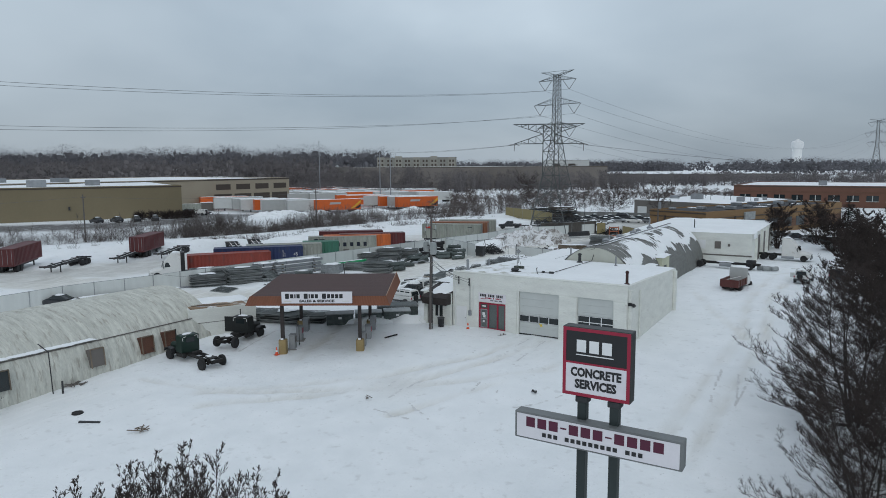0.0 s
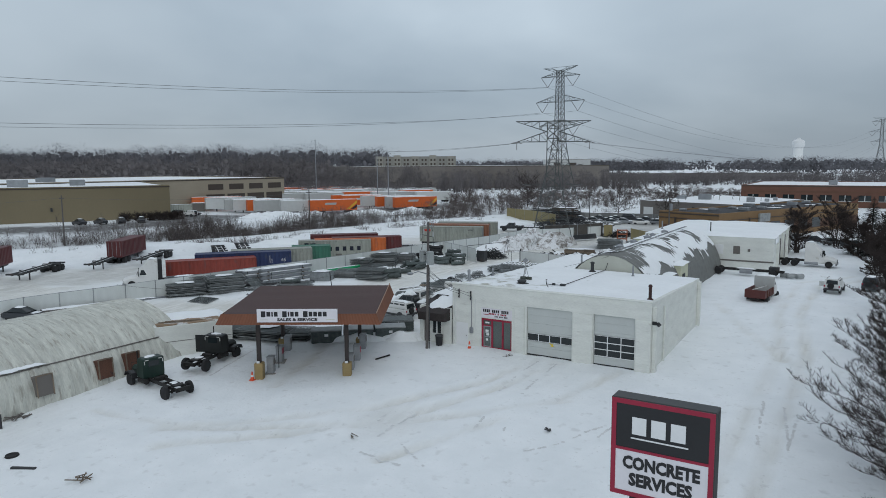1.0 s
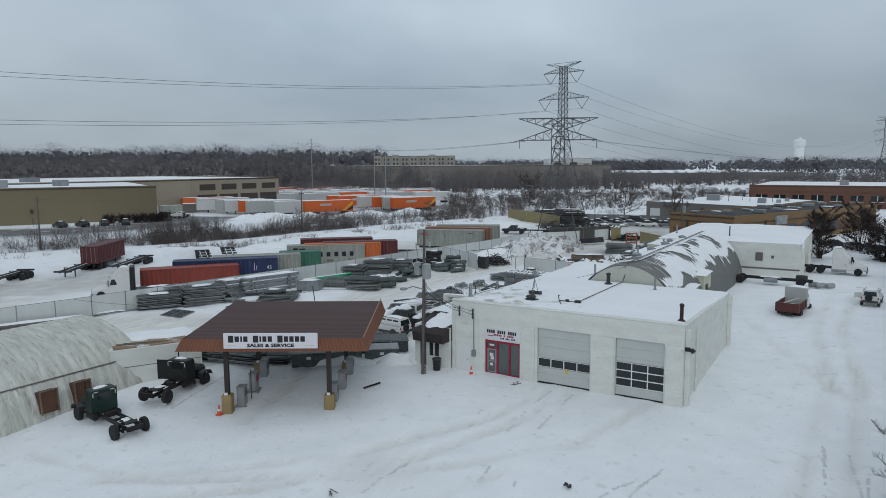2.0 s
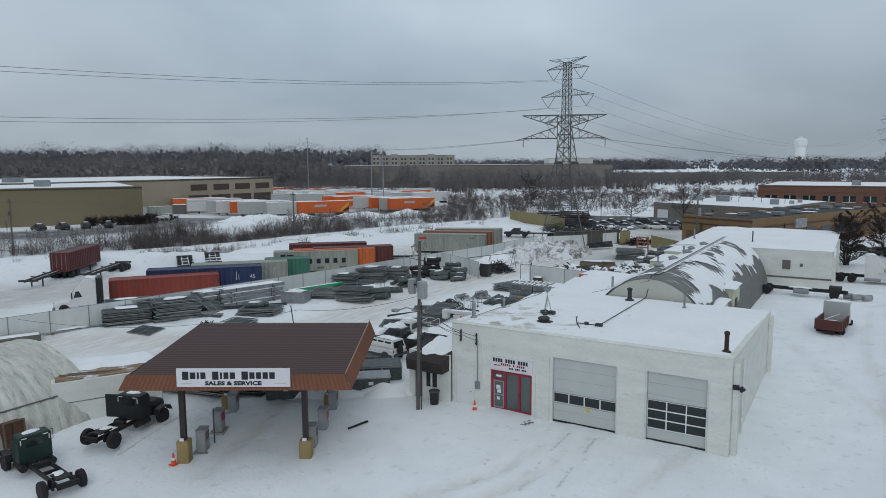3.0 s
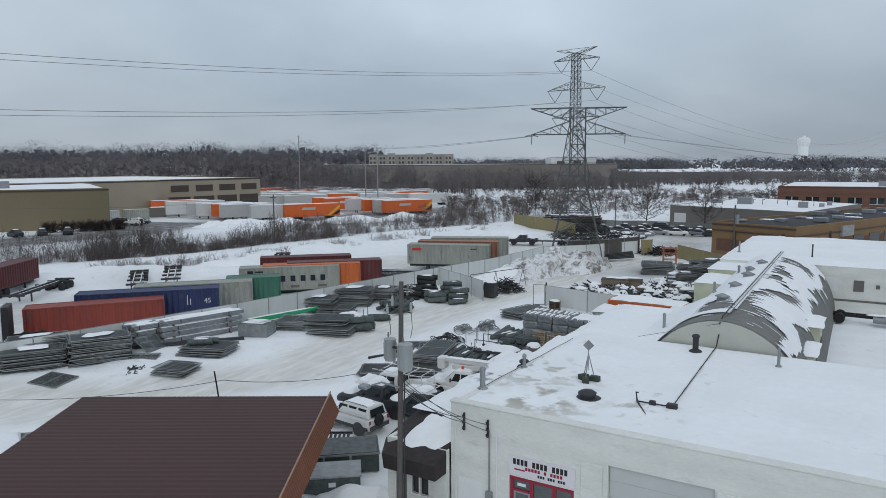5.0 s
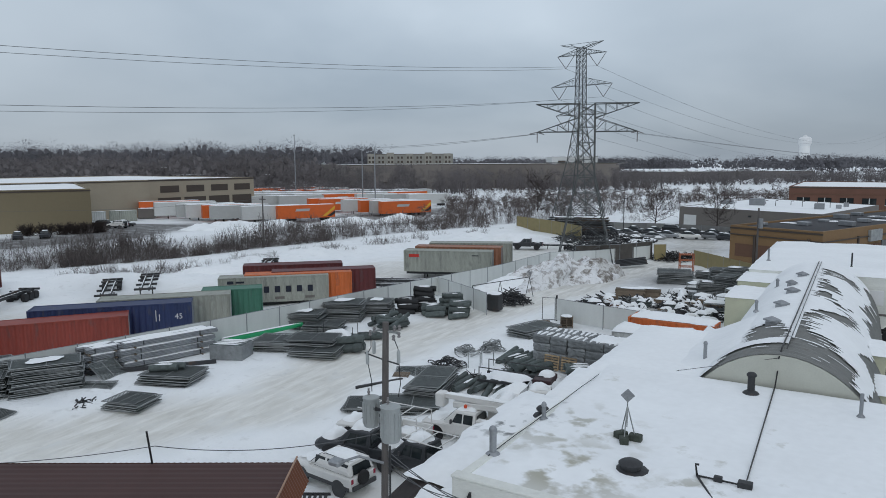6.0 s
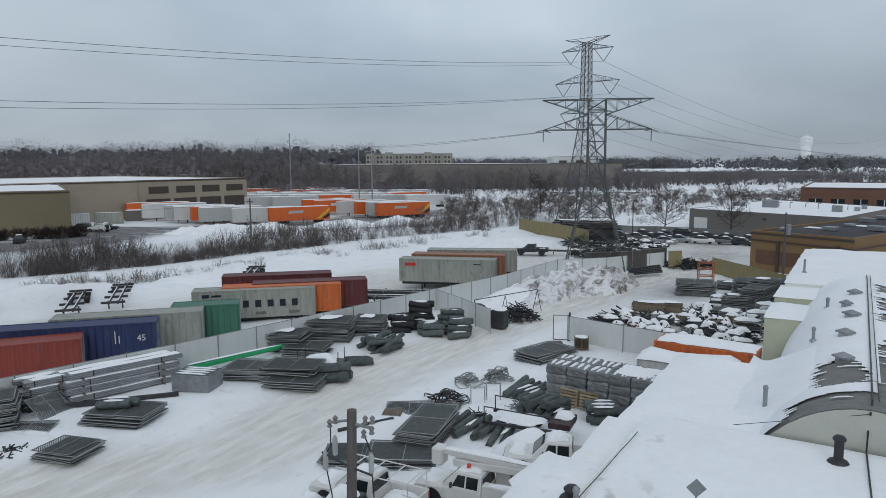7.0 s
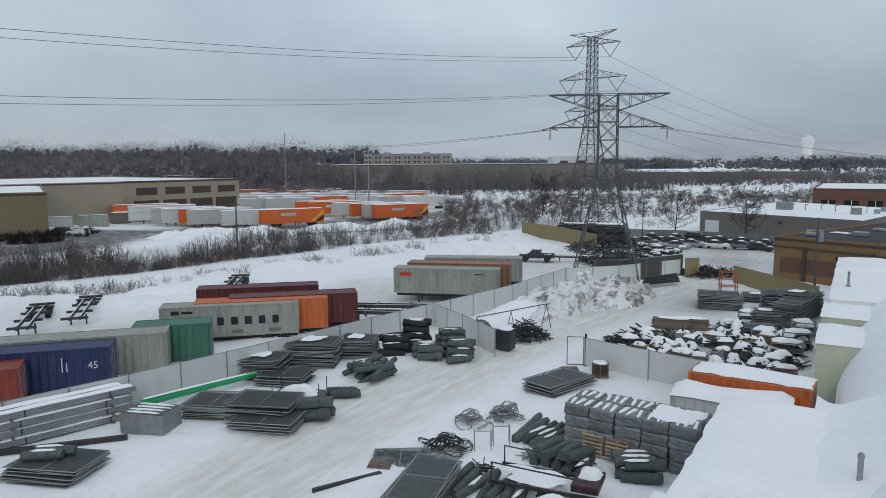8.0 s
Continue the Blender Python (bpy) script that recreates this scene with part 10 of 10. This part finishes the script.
def pipe_rack(x, y, turn, w1, w2, h_, k):
    t = thing("pipe_rack", "welded pipe rack under a snow crust", "rack", "snowy racks", pose(x, y, gz(x, y), 0, 0, turn))
    for sx in (-1, 1):
        for sy in (-1, 1):
            part("upright", Mb().tube((sx * w1, sy * w2, 0), (sx * w1, sy * w2, h_), 0.035, 5), GALV_DULL, t)
    for z in (0.35 * h_, 0.8 * h_):
        for sy in (-1, 1):
            part("rail", Mb().tube((-w1, sy * w2, z), (w1, sy * w2, z), 0.03, 5), GALV_DULL, t)
        part("tray", Mb().box(-w1, -w2, z, w1, w2, z + 0.05), MESH_ROLL, t)
    part("snow_cap", snow_pad(-w1, -w2, w1, w2, 0.8 * h_ + 0.052, 0.24, k, 0.2, 0.1), SNOW, t, smooth=True)


rr = random.Random(78)
spots = [(-41.6 + 1.12 * i + rr.uniform(-0.35, 0.35), 91.0 + 1.25 * j + rr.uniform(-0.4, 0.4)) for j in range(13) for i in range(11)]
for k, (x, y) in enumerate(spots):
    if rr.random() < 0.16 + (0.35 if x < -38.5 and y > 99 else 0.0) or (x < -37 and y > 102):
        continue
    kind_, a_ = rr.random(), rr.uniform(-25, 35)
    if kind_ < 0.3:
        w1, w2, h_ = rr.uniform(0.4, 0.8), rr.uniform(0.35, 0.6), rr.uniform(0.4, 1.0)
        t = thing("scrap_machine", "dark machine part half buried in snow", "scrap", "snowy clutter", pose(x, y, gz(x, y) - 0.05, rr.uniform(-6, 6), rr.uniform(-6, 6), a_))
        part("casting", lump(w1, w2, h_, k), rr.choice((STEEL_DARK, TRUCK_STEEL, RUSTY, STEEL_DARK)), t)
        part("snow_cap", snow_pad(-w1, -w2, w1, w2, h_ * 0.6, 0.28 + 0.3 * h_, k, 0.2, 0.1), SNOW, t, smooth=True)
    elif kind_ < 0.54:
        w1, w2, h_ = rr.uniform(0.45, 0.9), rr.uniform(0.35, 0.6), rr.uniform(0.3, 0.8)
        t = thing("scrap_crate", "dark slatted crate of scrap under snow", "crate", "snowy clutter", pose(x, y, gz(x, y), rr.uniform(-5, 5), 0, a_))
        m_ = rr.choice((STEEL_DARK, WOOD, GALV_DULL, MESH_ROLL))
        for q in range(4):
            z = h_ * (q + 0.1) / 4
            part("slat_ring", Mb().box(-w1, -w2, z, w1, -w2 + 0.05, z + h_ * 0.19).box(-w1, w2 - 0.05, z, w1, w2, z + h_ * 0.19).box(-w1, -w2 + 0.05, z, -w1 + 0.05, w2 - 0.05, z + h_ * 0.19).box(w1 - 0.05, -w2 + 0.05, z, w1, w2 - 0.05, z + h_ * 0.19), m_, t)
        part("filling", lump(w1 * 0.8, w2 * 0.8, h_ * 1.05, k), STEEL_DARK, t)
        part("snow_cap", snow_pad(-w1, -w2, w1, w2, h_ * 0.94, 0.26, k, 0.2, 0.1), SNOW, t, smooth=True)
    elif kind_ < 0.78:
        heap("snow_hump", x, y, rr.uniform(0.5, 1.0), rr.uniform(0.4, 0.8), rr.uniform(0.3, 0.7), k, SNOW, "rounded snow hump over buried scrap", a_, 0.6, 18, 7)
    else:
        sticks("scrap_rods", x, y, 0.7, 0.55, 26, 1.5, rr.choice((STEEL_DARK, RUSTY, GALV_DULL, STEEL_DARK)), "loose scrap rods poking from snow", k, 0.04)
for x, y, a_, w1, w2, h_ in ((-31.0, 98.7, 4, 1.0, 0.6, 1.3), (-30.6, 101.6, 8, 0.9, 0.6, 1.5), (-32.9, 102.6, 2, 0.8, 0.7, 1.1), (-30.4, 105.0, 5, 0.8, 0.6, 1.6), (-34.6, 108.4, 10, 0.9, 0.6, 1.2)):
    pipe_rack(x, y, a_, w1, w2, h_, int(x * y) % 50)
TIMBER = Mb().box(-1.4, -0.09, -0.07, 1.4, 0.09, 0.07).mesh("timber", WOOD)
for x, y in ((-38.6, 104.0), (-39.9, 103.2)):
    t = thing("timber_stack", "stack of brown timbers with snow", "timber", "timber stacks", pose(x, y, 0, 0, 0, 8))
    for k in range(5):
        for i in range(4):
            part("timber", TIMBER, WOOD, t, m=pose(random.Random(k * 9 + i).uniform(-0.2, 0.2), -0.4 + i * 0.24, 0.1 + k * 0.16))
    part("snow_cap", snow_pad(-1.3, -0.5, 1.3, 0.5, 0.88, 0.1, 2, 0.3, 0.1), SNOW, t, smooth=True)
FADED_RACK = mat("faded_orange_steel", (0.36, 0.11, 0.05), 0.65, var=0.25, scale=2, stain=(0.2, 0.09, 0.06), stain_at=0.55, stain_scale=2)
t = thing("orange_rack", "faded orange steel rack frame in the yard", "rack", m=pose(-38.4, 121.8, 0, 0, 0, 20))
for xx in (-0.8, 0.8):
    for yy in (-0.5, 0.5):
        part("upright", Mb().box(xx - 0.05, yy - 0.05, 0, xx + 0.05, yy + 0.05, 2.4), FADED_RACK, t)
for z in (0.7, 1.5, 2.2):
    part("beam", Mb().box(-0.75, -0.55, z, 0.75, -0.45, z + 0.1).box(-0.75, 0.45, z, 0.75, 0.55, z + 0.1), FADED_RACK, t)
t = thing("steel_bench", "leaning steel channels by the fence end", "steel stock", m=pose(-45.8, 122.8, 0, 0, 0, 55))
for k in range(5):
    part("channel", Mb().box(-2.6, -0.1, 0, 2.6, 0.1, 0.15), STEEL_DARK, t, m=pose(0.2 * k, -0.5 + 0.25 * k, 0.3 + 0.14 * k, 10, 0, 2 * k))

# big ploughed heap beside the track, with dirty clods
DIRTY_SNOW = mat("dirty_ploughed_snow", (0.76, 0.77, 0.78), 0.8, var=0.1, scale=0.8, fine=4, bump=0.9, stain=(0.34, 0.325, 0.31), stain_at=0.48, stain_scale=1.3)
heap("snow_mound", -49.6, 109.5, 3.6, 9.5, 2.6, 5, DIRTY_SNOW, "large ploughed snow pile beside the track", math.radians(-18), 0.55, 44, 14)
heap("snow_mound", -46.9, 113.0, 2.4, 4.2, 2.1, 8, mat("brown_ploughed_snow", (0.6, 0.6, 0.59), 0.85, var=0.15, scale=0.9, fine=5, bump=1.0, stain=(0.2, 0.18, 0.16), stain_at=0.44, stain_scale=1.1), "dirty ploughed snow pile beside the track", math.radians(-20), 0.6, 36, 12)
heap("snow_mound", -53.0, 103.5, 2.2, 6.0, 1.3, 9, SNOW, "ploughed snow bank along the fence", math.radians(-10), 0.4, 30, 9)
heap("snow_mound", -36.7, 69.2, 1.8, 1.4, 1.3, 11, SNOW, "smooth snow mound behind the trucks", 0.3, 0.25)
heap("snow_mound", -34.6, 50.9, 2.4, 0.8, 0.7, 12, SNOW, "ploughed snow berm beside the annex", 0.6, 0.4)
heap("snow_mound", -37.6, 48.7, 2.6, 0.8, 0.7, 13, SNOW, "ploughed snow berm behind the canopy", 0.6, 0.4)
heap("snow_mound", -50.8, 36.0, 1.5, 9.0, 0.9, 14, SNOW, "snow drifted against the arched hut", 0.0, 0.3, base=-1.6)
heap("snow_mound", -50.9, 27.0, 1.3, 6.0, 0.8, 15, SNOW, "snow drifted against the arched hut", 0.0, 0.3, base=-2.2)
for k, (x, y, a_, b_, h_) in enumerate(((-131, 140, 9, 3, 1.3), (-119, 157, 8, 3, 1.6), (-127, 131, 7, 3, 1.3), (-112, 168, 6, 3, 1.5), (-72, 143, 8, 3.5, 1.6), (-90, 93, 5, 2.5, 1.0))):
    heap("snow_mound", x, y, a_, b_, h_, 20 + k, SNOW, "ploughed snow bank at the edge of a truck yard", math.radians(48), 0.35)
# grey mesh bins and a slotted ramp by the annex
for k, (x, y) in enumerate(((-40.2, 47.6), (-38.2, 49.2), (-36.2, 50.9))):
    t = thing("mesh_bin", "long grey sheet bin with lids", "bin", "grey bins", pose(x, y, gz(x, y), 0, 0, 39))
    part("body", Mb().box(-1.2, -0.75, 0, 1.2, 0.75, 0.95, 0.04), MESH_ROLL, t)
    part("lid", Mb().box(-1.25, -0.8, 0.953, 1.25, 0.8, 1.03, 0.02), GALV_DULL, t)
    part("label_plate", Mb().box(-0.15, -0.765, 0.55, 0.15, -0.752, 0.75), WHITE_PAINT, t)
t = thing("cargo_skip", "grey-green open metal skip with mesh lid", "skip", m=pose(-37.6, 52.9, -0.55, 0, 0, 40))
skip = Mb()
for a in ((-1.9, -1.0, 1.9, -0.93), (-1.9, 0.93, 1.9, 1.0), (-1.9, -0.93, -1.83, 0.93), (1.83, -0.93, 1.9, 0.93)):
    skip.box(a[0], a[1], 0.05, a[2], a[3], 0.9)
part("wall", skip.box(-1.83, -0.93, 0.05, 1.83, 0.93, 0.12), MESH_ROLL, t)
part("rim", Mb().path([(-1.92, -1.02, 0.9), (1.92, -1.02, 0.9), (1.92, 1.02, 0.9), (-1.92, 1.02, 0.9), (-1.92, -1.02, 0.9)], 0.05, 5), GALV_DULL, t)
part("mesh_lid", Mb().box(-1.85, -0.95, 0.93, 1.85, 0.95, 0.96), MESH_DARK, t)
for xx in (-0.6, 0.6):
    part("rib", Mb().box(xx - 0.05, -1.06, 0.05, xx + 0.05, -1.003, 0.9), GALV_DULL, t)
t = thing("slotted_ramp", "dark slotted steel loading ramp", "ramp", m=pose(-39.4, 54.4, -0.3, 18, 0, 30))
for i in range(9):
    part("slat", Mb().box(-0.9 + i * 0.22, -0.6, 0, -0.78 + i * 0.22, 0.6, 0.06), STEEL_DARK, t)
part("side_rail", Mb().box(-1.0, -0.66, -0.03, 1.1, -0.6, 0.09).box(-1.0, 0.6, -0.03, 1.1, 0.66, 0.09), STEEL_DARK, t)
b_ = thing("waste_bin", "black ribbed waste bin by the annex", "bin", m=pose(-31.35, 50.75, -0.62))
part("tub", Mb().lathe([(0.25, 0), (0.3, 0.75), (0.32, 0.78), (0.28, 0.78), (0.24, 0.1)], 16), BLACK_PAINT, b_, smooth=True)
part("bag_rim", Mb().lathe([(0.31, 0.74), (0.34, 0.8), (0.3, 0.84), (0.26, 0.8)], 16), PLASTIC_DARK, b_)


def cone(x, y, label="orange traffic cone in snow"):
    c_ = thing("traffic_cone", label, "traffic cone", "traffic cones", pose(x, y, gz(x, y) + 0.02))
    part("base", Mb().box(-0.18, -0.18, 0, 0.18, 0.18, 0.04, 0.01), CONE_ORANGE, c_)
    part("cone", Mb().lathe([(0.14, 0.04), (0.1, 0.25)], 12), CONE_ORANGE, c_)
    part("band", Mb().lathe([(0.1, 0.25), (0.075, 0.38)], 12), WHITE_PAINT, c_)
    part("tip", Mb().lathe([(0.075, 0.38), (0.03, 0.62)], 12), CONE_ORANGE, c_)


cone(-28.7, 50.9)
cone(-38.7, 38.1, "orange traffic cone by a canopy plinth")

# litter on the lot
solid("timber_offcut", Mb().box(-0.68, -0.1, -0.02, 0.68, 0.1, 0.12, 0.02), STEEL_DARK, "dark timber lying in the snow", "timber", m=pose(-40.1, 23.5, gz(-40.1, 23.5), 0, 0, 27))
solid("worn_tyre", Mb().lathe([(0.2, -0.04), (0.33, -0.08), (0.36, 0), (0.33, 0.08), (0.2, 0.04)], 16), RUBBER, "worn tyre half sunk in snow", "tyre", m=pose(-42.2, 24.0, gz(-42.2, 24) + 0.05))
sticks("branch_litter", -36.2, 24.2, 0.5, 0.15, 9, 0.9, WOOD, "broken branch on the snow", 41, 0.03)
sticks("branch_litter", -47.4, 27.0, 0.6, 0.15, 14, 0.8, GREY_WALL, "rusty scrap strip on the snow", 42, 0.04)
sticks("branch_litter", -17.5, 39.7, 0.15, 0.12, 6, 0.25, STEEL_DARK, "dark clod on the snowy lot", 43, 0.05)
solid("fallen_pole", Mb().tube((-33.47, 45.28, gz(-33.47, 45.28) + 0.1), (-33.15, 46.6, gz(-33.15, 46.6) + 0.1), 0.06, 6), TRUCK_STEEL, "dark stick lying on the snowy lot", "stick")
sticks("branch_litter", -25.3, 50.6, 0.4, 0.1, 5, 0.6, GREY_WALL, "grey scraps by the entrance", 45, 0.03)
sticks("branch_litter", -27.0, 34.4, 0.3, 0.1, 4, 0.8, WOOD, "twigs on the snowy lot", 46, 0.02)
for k, (x, y, a_, n) in enumerate(((-70.4, 49.0, 66, 5), (-68.2, 50.6, 63, 4), (-71.2, 47.4, 68, 3))):
    t = thing("rail_bundle", "snow-dusted bundle of grey fence rails by the fence", "rails", "fence rails", pose(x, y, gz(x, y), 0, 0, a_))
    for i in range(n):
        part("rail", Mb().tube((-2.6 + 0.2 * (i % 3), -0.3 + i * 0.15, 0.08 + 0.1 * (i % 2)), (2.5 + 0.15 * (i % 2), -0.32 + i * 0.15, 0.1 + 0.1 * (i % 2)), 0.055, 6), GALV, t)
    part("bearer", Mb().box(-1.7, -0.5, 0, -1.55, 0.5, 0.08).box(1.5, -0.5, 0, 1.65, 0.5, 0.08), WOOD, t)
    part("snow_strip", snow_pad(-1.6, -0.3, 1.4, 0.3, 0.2, 0.12, 30 + k, 0.3, 0.1), SNOW, t, smooth=True)
t = thing("stacked_lumber", "grey snow-topped lumber pile along the fence", "lumber", m=pose(-69.6, 44.5, -0.9, 0, 0, 68))
for k in range(3):
    part("plank_layer", Mb().box(-3.5, -0.5, 0.05 + k * 0.2, 3.5, 0.5, 0.22 + k * 0.2), GREY_WALL, t)
part("snow_cap", snow_pad(-3.4, -0.5, 3.4, 0.5, 0.63, 0.12, 6, 0.4, 0.1), SNOW, t, smooth=True)
car(-71.5, 40.0, 25, VEHICLE_DARK, "dark parked car by the white fence", 0.1)
# ploughed banks along the edge of the trailer yard
for k, (x, y, rx, ry, h_) in enumerate(((-124.8, 121, 2.6, 4.6, 1.3), (-126.5, 129, 3.2, 8.0, 2.0), (-126.0, 142, 2.8, 8.0, 1.8), (-121.5, 156, 2.6, 8.0, 1.4), (-114.5, 170, 2.6, 6.0, 1.7), (-108, 178, 2.2, 5.0, 1.2))):
    heap("snow_mound", x, y, rx, ry, h_, 40 + k, SNOW, "ploughed white snow bank beside parked trailers", math.radians(-12 - 5 * k), 0.5, 30, 9)

# low snow-topped salvage rows in the far yard
rr = random.Random(77)
for k in range(40):
    x, y = -63 + rr.random() * 13, 146 + rr.random() * 14
    t = thing("salvage_heap", "low dark salvage heap capped with snow", "scrap", "salvage heaps", pose(x, y, gz(x, y), 0, 0, rr.uniform(-20, 40)))
    w_, d_, h_ = rr.uniform(0.5, 1.4), rr.uniform(0.35, 0.7), rr.uniform(0.35, 0.75)
    part("base", lump(w_, d_, h_, 300 + k), rr.choice((STEEL_DARK, TRUCK_STEEL, VEHICLE_DARK, GALV_DULL)), t)
    part("snow_cap", snow_pad(-w_ * 0.95, -d_, w_ * 0.9, d_, h_ * 0.62, 0.14 + 0.25 * h_, k, 0.3, 0.15), SNOW, t, smooth=True)


# ---- wheel marks pressed into the yard's snow ----
def surface(x, y):
    i = np.clip(np.searchsorted(gx, x) - 1, 0, len(gx) - 2)
    j = np.clip(np.searchsorted(gy, y) - 1, 0, len(gy) - 2)
    z = GZ.reshape(len(gy), len(gx))
    u, v = (x - gx[i]) / (gx[i + 1] - gx[i]), (y - gy[j]) / (gy[j + 1] - gy[j])
    return float(z[j, i] * (1 - u) * (1 - v) + z[j, i + 1] * u * (1 - v) + z[j + 1, i] * (1 - u) * v + z[j + 1, i + 1] * u * v)


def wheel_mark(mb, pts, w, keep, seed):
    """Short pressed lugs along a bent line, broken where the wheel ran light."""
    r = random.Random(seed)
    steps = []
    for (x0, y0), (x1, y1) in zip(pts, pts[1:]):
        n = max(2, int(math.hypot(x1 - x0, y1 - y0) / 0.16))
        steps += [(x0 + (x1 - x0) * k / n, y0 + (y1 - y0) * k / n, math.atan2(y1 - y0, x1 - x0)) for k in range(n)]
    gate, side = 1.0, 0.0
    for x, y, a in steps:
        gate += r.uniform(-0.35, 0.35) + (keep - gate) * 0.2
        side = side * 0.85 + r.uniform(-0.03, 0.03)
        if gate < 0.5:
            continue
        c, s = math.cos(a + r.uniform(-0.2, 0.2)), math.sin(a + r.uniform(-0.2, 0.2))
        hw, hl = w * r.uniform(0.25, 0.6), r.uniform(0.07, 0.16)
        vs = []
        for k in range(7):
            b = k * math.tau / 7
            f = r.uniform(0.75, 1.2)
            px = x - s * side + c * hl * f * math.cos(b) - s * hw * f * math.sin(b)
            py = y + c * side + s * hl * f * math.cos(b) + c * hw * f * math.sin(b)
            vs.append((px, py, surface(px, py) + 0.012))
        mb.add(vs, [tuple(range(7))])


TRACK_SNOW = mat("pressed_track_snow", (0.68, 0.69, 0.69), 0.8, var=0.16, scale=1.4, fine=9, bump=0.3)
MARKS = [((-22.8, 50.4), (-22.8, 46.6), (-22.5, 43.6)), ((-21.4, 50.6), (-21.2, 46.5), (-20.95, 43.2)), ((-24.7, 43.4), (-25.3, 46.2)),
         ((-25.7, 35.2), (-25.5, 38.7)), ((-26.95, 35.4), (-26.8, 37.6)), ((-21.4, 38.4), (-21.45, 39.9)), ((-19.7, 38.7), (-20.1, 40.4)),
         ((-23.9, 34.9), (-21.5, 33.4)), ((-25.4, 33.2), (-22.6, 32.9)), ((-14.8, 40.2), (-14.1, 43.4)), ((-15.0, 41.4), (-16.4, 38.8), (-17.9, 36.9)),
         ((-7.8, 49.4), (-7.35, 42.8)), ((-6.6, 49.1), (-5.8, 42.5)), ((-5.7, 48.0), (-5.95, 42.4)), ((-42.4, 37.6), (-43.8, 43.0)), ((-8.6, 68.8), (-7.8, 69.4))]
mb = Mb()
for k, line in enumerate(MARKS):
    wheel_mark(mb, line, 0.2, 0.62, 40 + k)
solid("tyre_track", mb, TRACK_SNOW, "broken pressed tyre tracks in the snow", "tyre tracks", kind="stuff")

# dark panels stacked behind the canopy
panel_stack(-49.2, 45.4, 18, 7, 2.0, 1.2, snow=0.0, label="dark stack of mesh panels behind the canopy", step=0.09)
panel_stack(-45.6, 46.1, 12, 8, 2.0, 1.2, snow=0.4, label="stack of mesh panels with a snow cap behind the canopy", step=0.09)
panel_stack(-43.4, 47.2, 24, 6, 1.6, 1.1, snow=0.0, label="low stack of mesh panels behind the canopy", step=0.09)


# ---- the plan's unit is SCALE metres: set every thing out at its true size ----
for ob in [o for o in scene.objects if o.parent is None and o.type in {"MESH", "EMPTY"}]:
    ob.matrix_basis = Matrix.Scale(SCALE, 4) @ ob.matrix_basis
